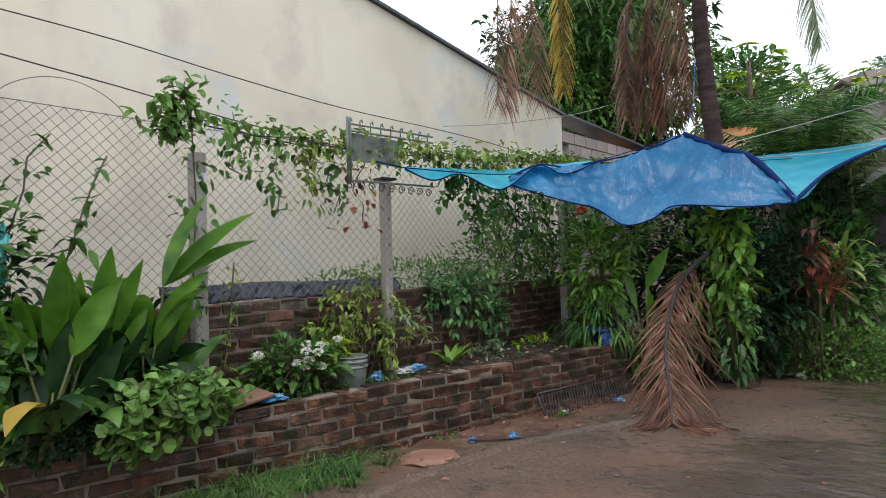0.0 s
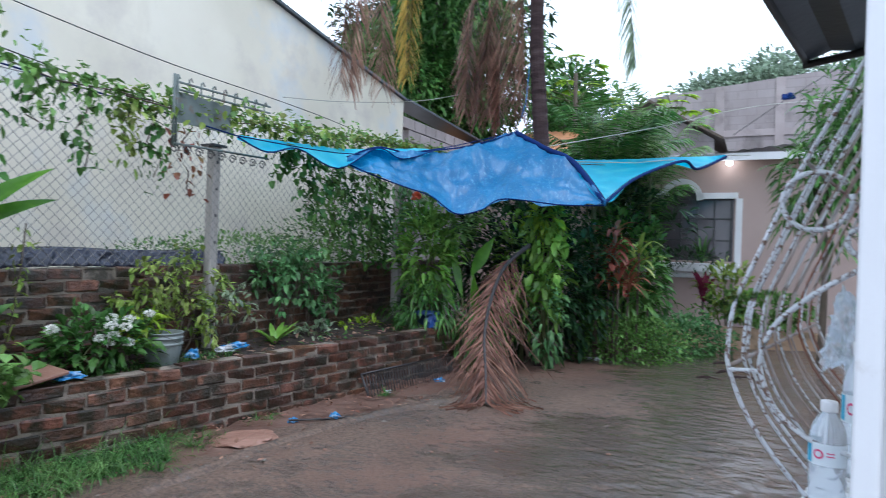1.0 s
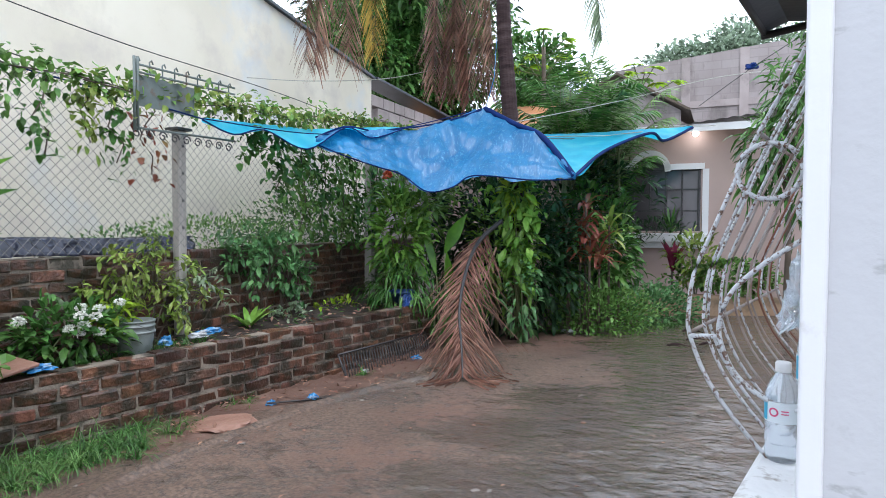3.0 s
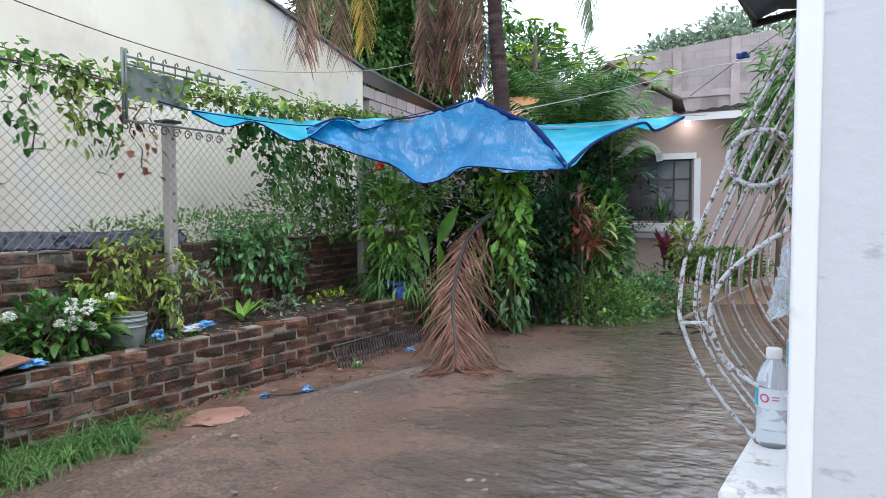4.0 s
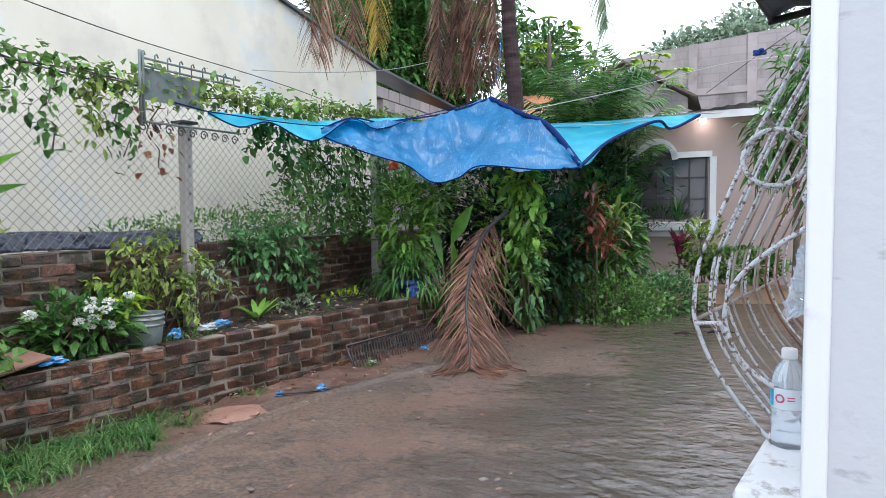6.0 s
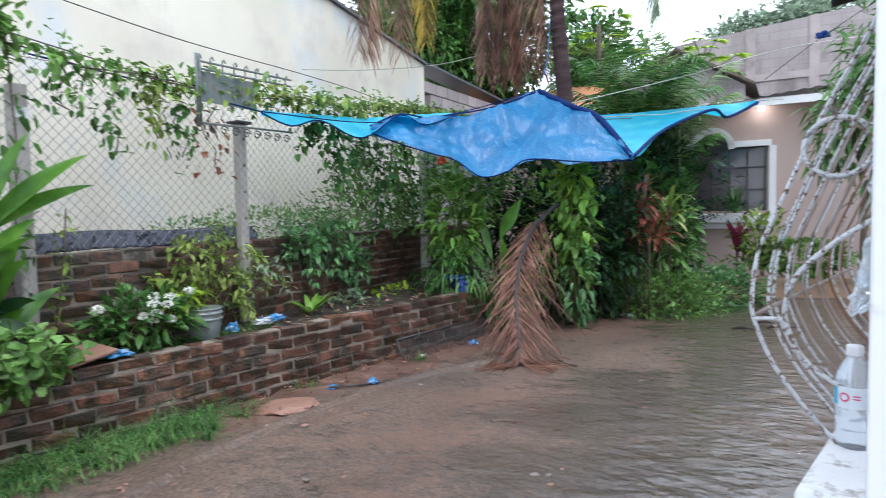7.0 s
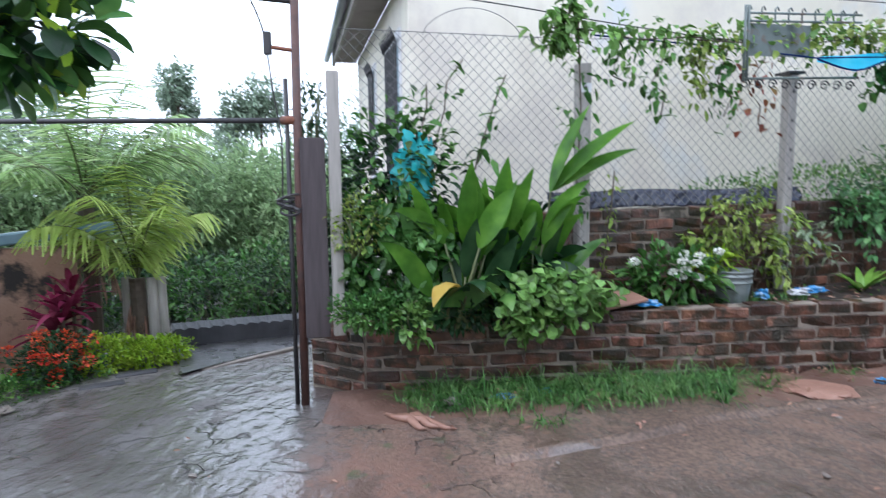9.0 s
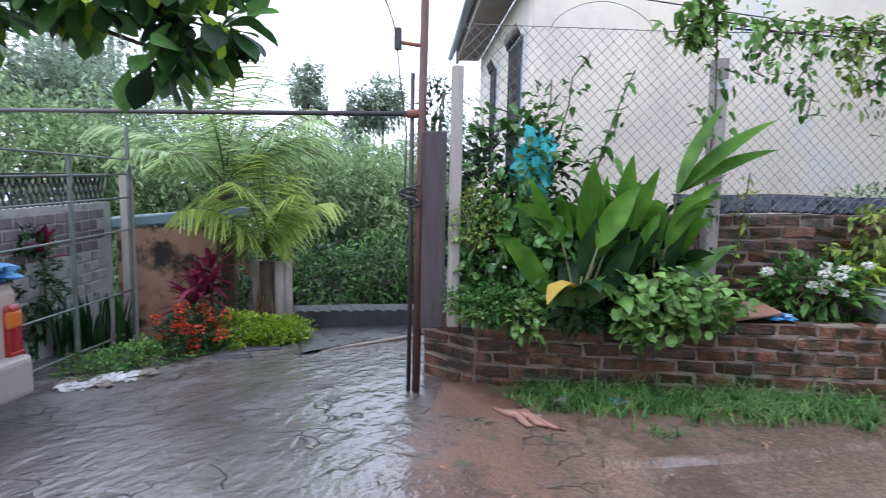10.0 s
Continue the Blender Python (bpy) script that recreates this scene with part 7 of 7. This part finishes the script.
# ---- pickup truck, only its tail stands beside the gate ----
def truck():
    root = empty("pickup_truck", (1.17, -4.84, 0.0))
    W, z0 = 1.62, 0.0
    # tail profile along -y
    prof = [(0.0, 0.4), (0.0, 0.78), (-0.03, 0.84), (-0.1, 0.86), (-1.5, 0.88), (-1.6, 1.35), (-2.6, 1.38), (-3.1, 0.9), (-4.2, 0.8), (-4.35, 0.6), (-4.3, 0.3), (-0.05, 0.3)]
    V = [(x, y, z) for x in (0.0, 0.02, W - 0.02, W) for y, z in [(a * (1 if x in (0.02, W - 0.02) else 0.995) - (0 if x in (0.02, W - 0.02) else 0.03), b) for a, b in prof]]
    n = len(prof)
    F = [tuple(range(n))[::-1], tuple(3 * n + i for i in range(n))]
    for k in range(3):
        for i in range(n):
            F.append((k * n + i, k * n + (i + 1) % n, (k + 1) * n + (i + 1) % n, (k + 1) * n + i))
    mesh("body", V, F, M_carpaint, root)
    part("bumper", box_bm(-0.01, W + 0.01, -0.05, 0.09, 0.14, 0.4, 0.04, 3), M_carplastic, root)
    part("tailgate", box_bm(0.17, W - 0.17, -0.02, 0.012, 0.44, 0.84, 0.01), M_carpaint, root)
    for x in (-0.012, W - 0.118):
        l = part("tail_light", box_bm(x, x + 0.13, -0.13, 0.03, 0.33, 0.72, 0.04, 4), M_redlens, root, "red and amber tail light")
        part("amber_lens", box_bm(x + 0.004, x + 0.126, -0.12, 0.034, 0.56, 0.69, 0.03, 4), M_amber, l)
        part("reverse_lens", box_bm(x + 0.006, x + 0.124, -0.11, 0.033, 0.37, 0.43, 0.015, 3), M_redlens, l)
    part("arch", box_bm(-0.006, 0.02, -1.3, -0.56, 0.1, 0.42, 0.06, 3), M_tyre, root, "dark wheel arch")
    for x, y in ((0.1, -0.95), (W - 0.1, -0.95), (0.1, -3.5), (W - 0.1, -3.5)):
        t = tube("tyre", [(x - 0.09, y, 0.22 + gz(1.2, -5.7)), (x - 0.07, y, 0.22 - 0.06), (x + 0.07, y, 0.22 - 0.06), (x + 0.09, y, 0.22 - 0.06)], [0.27, 0.3, 0.3, 0.27], M_tyre, root, 22)
        tube("rim", [(x - 0.095, y, 0.16), (x + 0.095, y, 0.16)], 0.17, M_roofzinc, t, 18)
    tagged(root, "beige pickup truck parked beside the open gate", "truck")
    crumple("blue_cover", (1.28, -4.93, 0.9), (0.16, 0.12, 0.06), M_tarp_out, "blue plastic cover lying on the truck's edge", "tarpaulin")


truck()

# ---- planting and street beyond the gate ----
def cp(yaw, dist, z):
    """A place by bearing from the porch: degrees left of the wall's line."""
    a = radians(yaw)
    return (4.5 - dist * math.sin(a), -1.7 + dist * math.cos(a), z)


def left_palm(loc, h, n, ln, label, mat, low=0.55, droop=1.0, hang=0.5):
    root = empty("feather_palm", loc)
    tube("trunk", curve([(0, 0, -0.2), (0.03, 0.02, h * 0.5), (0, 0, h)], 24), [0.075 * (1 + 0.06 * (i % 2)) for i in range(25)], M_twig, root, 10, smooth=False)
    for k in range(n):
        w, el = k * 2.4, rng.uniform(low, 1.5)
        palm_frond(root, (0, 0, h), (math.cos(w) * math.cos(el), math.sin(w) * math.cos(el), math.sin(el)), ln * rng.uniform(0.85, 1.1), 0.5, droop, mat, 27, hang, 0.042, rib=0.014, spread=1.05)
    for k in range(7):
        w = k * 0.9
        palm_frond(root, (0, 0, h * 0.98), (0.3 * math.cos(w), 0.3 * math.sin(w), -1), 0.62 * h, 0.25, 0.2, M_dead, 26, 1.2, 0.014, rib=0.008, spread=0.5, name="dead_frond")
    return tagged(root, label, "palm tree", "palms by the gate")


x, y, z = cp(117.7, 7.3, 0)
left_palm((x, y, gz(x, y)), 1.62, 15, 1.45, "young feather palm with arching fronds by the gateway", M_leaf_feather)
x, y, z = cp(114.4, 7.0, 0)
left_palm((x, y, gz(x, y)), 0.78, 10, 1.2, "small bright green palm by the gateway", M_leaf_limepalm, 1.0, 1.6, 0.75)
for yaw, d in ((113.3, 6.9), (112.6, 6.95), (115.2, 7.2)):
    x, y, z = cp(yaw, d, 0)
    tagged(tube("pale_stake", [(x, y, gz(x, y) - 0.1), (x, y, gz(x, y) + 0.78)], [0.06, 0.05], M_post, None, 9), "pale weathered stake beside the small palm", "post", "stakes")


def ixora_heads(root, p, f):
    P, D = [], []
    mid = p.mean(0)
    for h in p[rng.choice(len(p), 32, replace=False)]:
        q = unit(rng.normal(0, 1, (30, 3)))
        P.append(mid + (h - mid) * 1.12 + np.array([0.02, 0.03, 0.03]) - np.array(f) + q * np.array([0.04, 0.04, 0.028])), D.append(q + np.array([0.2, 0.1, 0.4]))
    tagged(leaf_mesh("flower_mass", np.concatenate(P), np.concatenate(D), 0.03, 0.024, M_ixora, root, 0.1, "orange-red flower heads"), kind="stuff")


x, y, z = cp(120.8, 6.15, 0)
bush("ixora_bush", (x, y, gz(x, y) + 0.2), (0.33, 0.3, 0.21), 1100, (0.06, 0.5), M_leaf_dark, "clipped bush full of orange-red flower heads", "flowering bush", extra=ixora_heads)
for yaw, d, r in ((117.3, 6.3, 0.24), (114.0, 6.3, 0.19), (112.2, 6.4, 0.18), (115.6, 6.5, 0.2)):
    x, y, z = cp(yaw, d, 0)
    bush("lime_shrub", (x, y, gz(x, y) + r * 0.6), (r, r, r * 0.78), 700, (0.055, 0.55), M_leaf_lime, "low yellow-green shrub at the gateway", "shrub", up=0.5, group="lime shrubs")
for yaw, d, st in ((119.9, 6.55, 0.6), (120.6, 6.6, 0.45), (119.1, 6.6, 0.75)):
    x, y, z = cp(yaw, d, 0)
    rosette("magenta_cordyline", (x, y, gz(x, y)), 18, 0.42, 0.07, M_leaf_red, "magenta strap-leaved plant by the wall", lean=(-0.2, 1.3), droop=0.8, stalk=st, group="magenta plants")
x, y, z = cp(131.5, 6.5, 0)
rosette("magenta_cordyline", (x, y, 0.35), 14, 0.35, 0.07, M_leaf_red, "magenta strap-leaved plant behind the gate", lean=(0.0, 1.3), droop=0.8, stalk=0.5, group="magenta plants")
bush("gate_shrub", (*cp(133.0, 6.3, 0)[:2], 0.55), (0.3, 0.3, 0.55), 500, (0.1, 0.5), M_leaf_dark, "dark shrub growing behind the gate leaf", "shrub")
V, F = [], []
for i in range(60):
    x, y, z = cp(rng.uniform(125.5, 133), rng.uniform(6.35, 6.75), 0)
    strap_mesh(V, F, (x, y, gz(x, y)), (rng.normal(0, 0.15), rng.normal(0, 0.15), 1), rng.uniform(0.3, 0.6), 0.05, 0.15, 5, 0.2)
tagged(mesh("snake_plants", V, F, M_leaf_dark), "dark upright strap leaves along the wall foot", "plants", kind="stuff")
for yaw, d, r, n, m in ((125.5, 5.9, 0.3, 600, M_leaf_round), (122.5, 6.0, 0.3, 600, M_leaf), (128.0, 5.6, 0.25, 400, M_leaf), (119.0, 6.2, 0.25, 300, M_leaf)):
    x, y, z = cp(yaw, d, 0)
    bush("roadside_weeds", (x, y, gz(x, y) + 0.03), (r * 1.5, r, 0.13), n, (0.065, 0.5), m, "low leafy weeds beside the drive", "weeds", up=0.6, stems=0, group="weeds")
for i in range(12):
    x, y, z = cp(rng.uniform(124.5, 130.5), rng.uniform(5.1, 5.5), 0)
    crumple("rubbish", (x, y, gz(x, y) + 0.02), (rng.uniform(0.04, 0.12), rng.uniform(0.03, 0.08), 0.025), M_litterwhite if i % 3 else M_stone, "pale crumpled rubbish beside the drive" if i % 3 else "grey rubble beside the drive", "litter")
e = part("kerb_edge", box_bm(-0.03, 0.03, -0.55, 0.55, -0.08, 0.02, 0.008), M_stone)
e.matrix_world = pose(-1.42, -3.3, gz(-1.42, -3.3), 0, 0, 44.5)
tagged(e, "pale worn concrete edge between drive and street", "kerb")
# kerb, street and low dark wall outside
k = empty("kerb_stone", (0, 0, 0))
for i in range(4):
    x, y, z = cp(117.5 - 2.6 * i, 5.75 + 0.28 * i, 0)
    ob = part("stone", box_bm(-0.05, 0.05, -0.17, 0.17, -0.06, 0.02, 0.012), M_slate, k)
    ob.matrix_world = pose(x, y, gz(x, y), 0, 0, 28)
tagged(k, "row of dark kerb stones along the drive", "kerb")
V, F = [], []
for yaw in np.linspace(92, 111.5, 14):
    for d in (5.83 + 0.074 * (110 - yaw), 7.12):
        x, y, _ = cp(yaw, d, 0)
        V.append((x, y, gz(x, y) + 0.02))
F = [(2 * i, 2 * i + 2, 2 * i + 3, 2 * i + 1) for i in range(13)]
tagged(mesh("road", V, F, M_asphalt), "wet dark street outside the gateway", "road", kind="structure")
V, F = [], []
for i, yaw in enumerate(np.linspace(92, 112, 60)):
    x, y, _ = cp(yaw, 7.0 + 0.02 * math.sin(i * 0.7), 0)
    x2, y2, _ = cp(yaw, 7.3, 0)
    g = gz(x, y)
    V += [(x, y, g - 0.2), (x, y, g + 0.1 + 0.01 * math.sin(i * 1.3)), (x * 0.995 - 0.01, y, g + 0.11), (x, y, g + 0.2 + 0.012 * math.sin(i * 2.1)), (x2, y2, g + 0.21)]
F = [(5 * i + k, 5 * i + 5 + k, 5 * i + 6 + k, 5 * i + 1 + k) for i in range(59) for k in range(4)]
tagged(mesh("wall_street", V, F, M_slate), "low dark wet stone wall across the street", "wall", kind="structure")

# woods beyond, the rain haze painted into their pale leaf colours
for yaw, d, h, r, n, m in ((101.5, 12.5, 0.9, 1.5, 5000, M_wood_haze), (105.0, 13, 0.95, 1.6, 5500, M_wood_haze), (109, 13.5, 1.0, 1.6, 5500, M_wood_haze), (113, 12.8, 1.0, 1.6, 5500, M_wood_haze), (117, 13.5, 1.1, 1.7, 5500, M_wood_haze), (121, 13, 1.1, 1.7, 5500, M_wood_haze), (125, 13, 1.2, 1.8, 5500, M_wood_haze), (129.5, 13, 1.3, 1.8, 4500, M_wood_haze), (134, 13, 1.4, 1.8, 4000, M_wood_haze), (97.5, 13.5, 1.1, 1.6, 4000, M_wood_haze),
                           (103.5, 21, 1.0, 2.2, 4000, M_wood_haze), (108, 22, 1.1, 2.3, 4000, M_far_haze), (112.5, 21.5, 1.1, 2.3, 4000, M_far_haze), (117, 22, 1.4, 2.4, 4000, M_far_haze), (121.5, 21, 2.0, 2.6, 4000, M_far_haze), (126, 22, 3.1, 3.0, 4000, M_far_haze), (131, 21, 3.4, 3.0, 4000, M_far_haze), (136, 22, 3.4, 3.0, 3000, M_far_haze), (99, 22, 1.4, 2.3, 2500, M_far_haze), (94, 24, 2.4, 2.8, 1800, M_far_haze)):
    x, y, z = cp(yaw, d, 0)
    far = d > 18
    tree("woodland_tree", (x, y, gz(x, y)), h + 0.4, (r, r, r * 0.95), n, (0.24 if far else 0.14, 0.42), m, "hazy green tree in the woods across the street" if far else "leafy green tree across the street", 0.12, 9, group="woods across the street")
for k in range(17):
    x, y, z = cp(93 + 2.3 * k, 9.2 + 0.35 * math.sin(k * 2.4), 0)
    bush("roadside_thicket", (x, y, gz(x, y) + 0.35 + 0.14 * math.sin(k * 1.7)), (0.55, 0.55, 0.62), 900, (0.1, 0.42), M_leaf if k % 2 else M_leaf_dark, "dark thicket of leafy shrubs across the street", "shrub", stems=4, group="thickets")
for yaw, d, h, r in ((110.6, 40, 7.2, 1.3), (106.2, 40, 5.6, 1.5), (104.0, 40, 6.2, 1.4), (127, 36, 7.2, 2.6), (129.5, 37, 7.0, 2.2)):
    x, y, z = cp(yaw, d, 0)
    tree("distant_tree", (x, y, gz(x, y)), h, (r, r, r * 1.4), 1300, (0.4, 0.45), M_far_haze, "tall distant tree standing above the woods", 0.14, 8, group="distant trees")


def almond_branch():
    """Big-leaved tree reaching over the drive from beside the truck."""
    root = empty("almond_tree", (2.6, -7.2, 0.0))
    o = Vector(root.location)
    tube("trunk", [(0, 0, -0.2), (0.03, 0, 1.4), (0, 0.2, 2.8)], [0.16, 0.13, 0.1], M_twig, root, 10)
    P, D = [], []
    for tip, n in (((1.35, -3.45, 2.3), 75), ((1.65, -3.95, 2.45), 85), ((1.95, -4.35, 2.3), 60), ((1.5, -3.6, 2.6), 70), ((2.0, -4.5, 2.12), 40), ((1.85, -4.0, 2.75), 70), ((1.42, -3.6, 2.14), 24), ((2.3, -5.0, 2.6), 60)):
        t = Vector(tip) - o
        tube("branch", curve([(0, 0.2, 2.8), tuple(t * 0.5 + Vector((0, 0.1, 1.6))), tuple(t)], 12), [0.05 - 0.0036 * i for i in range(13)], M_twig, root, 7)
        p, d = blob(tuple(t), (0.25, 0.27, 0.22), int(n * 1.35), 0.2)
        P.append(p), D.append(d)
    p, d = np.concatenate(P), np.concatenate(D)
    ln = 0.19 * rng.uniform(0.7, 1.25, len(p))
    pick = rng.random(len(p))
    # the lime share paints leaves lit through by the sky behind
    for nm, mat, sel in (("foliage", M_leaf_dark, pick < 0.42), ("light_leaves", M_leaf, (pick >= 0.42) & (pick < 0.86)), ("young_leaves", M_leaf_lime, (pick >= 0.86) & (pick < 0.96))):
        V, F = [], []
        for q, a, b in zip(p[sel], d[sel], ln[sel]):
            strap_mesh(V, F, q, a * 0.7 + rng.normal(0, 0.5, 3) + np.array([0, 0, -0.35]), b, b * 0.58, rng.uniform(0.1, 0.7), 7, 0.1, lambda t: max(0.04, math.sin(math.pi * min(1, 0.04 + 0.96 * t) ** 1.35) ** 0.8), rng.normal(0, 0.5))
        mesh(nm, V, F, mat, root, True)
    for i in np.nonzero(pick >= 0.994)[0]:
        leaf_mesh("red_leaf", p[[i]], d[[i]] * 0.7 + np.array([[0, 0, -0.4]]), ln[[i]] * 0.7, ln[[i]] * 0.4, M_leaf_rust, root, 0.2, "old leaf turned red", wide=0.55, blunt=0.45)
    tagged(root, "almond tree branch with large dark glossy leaves", "tree")


almond_branch()
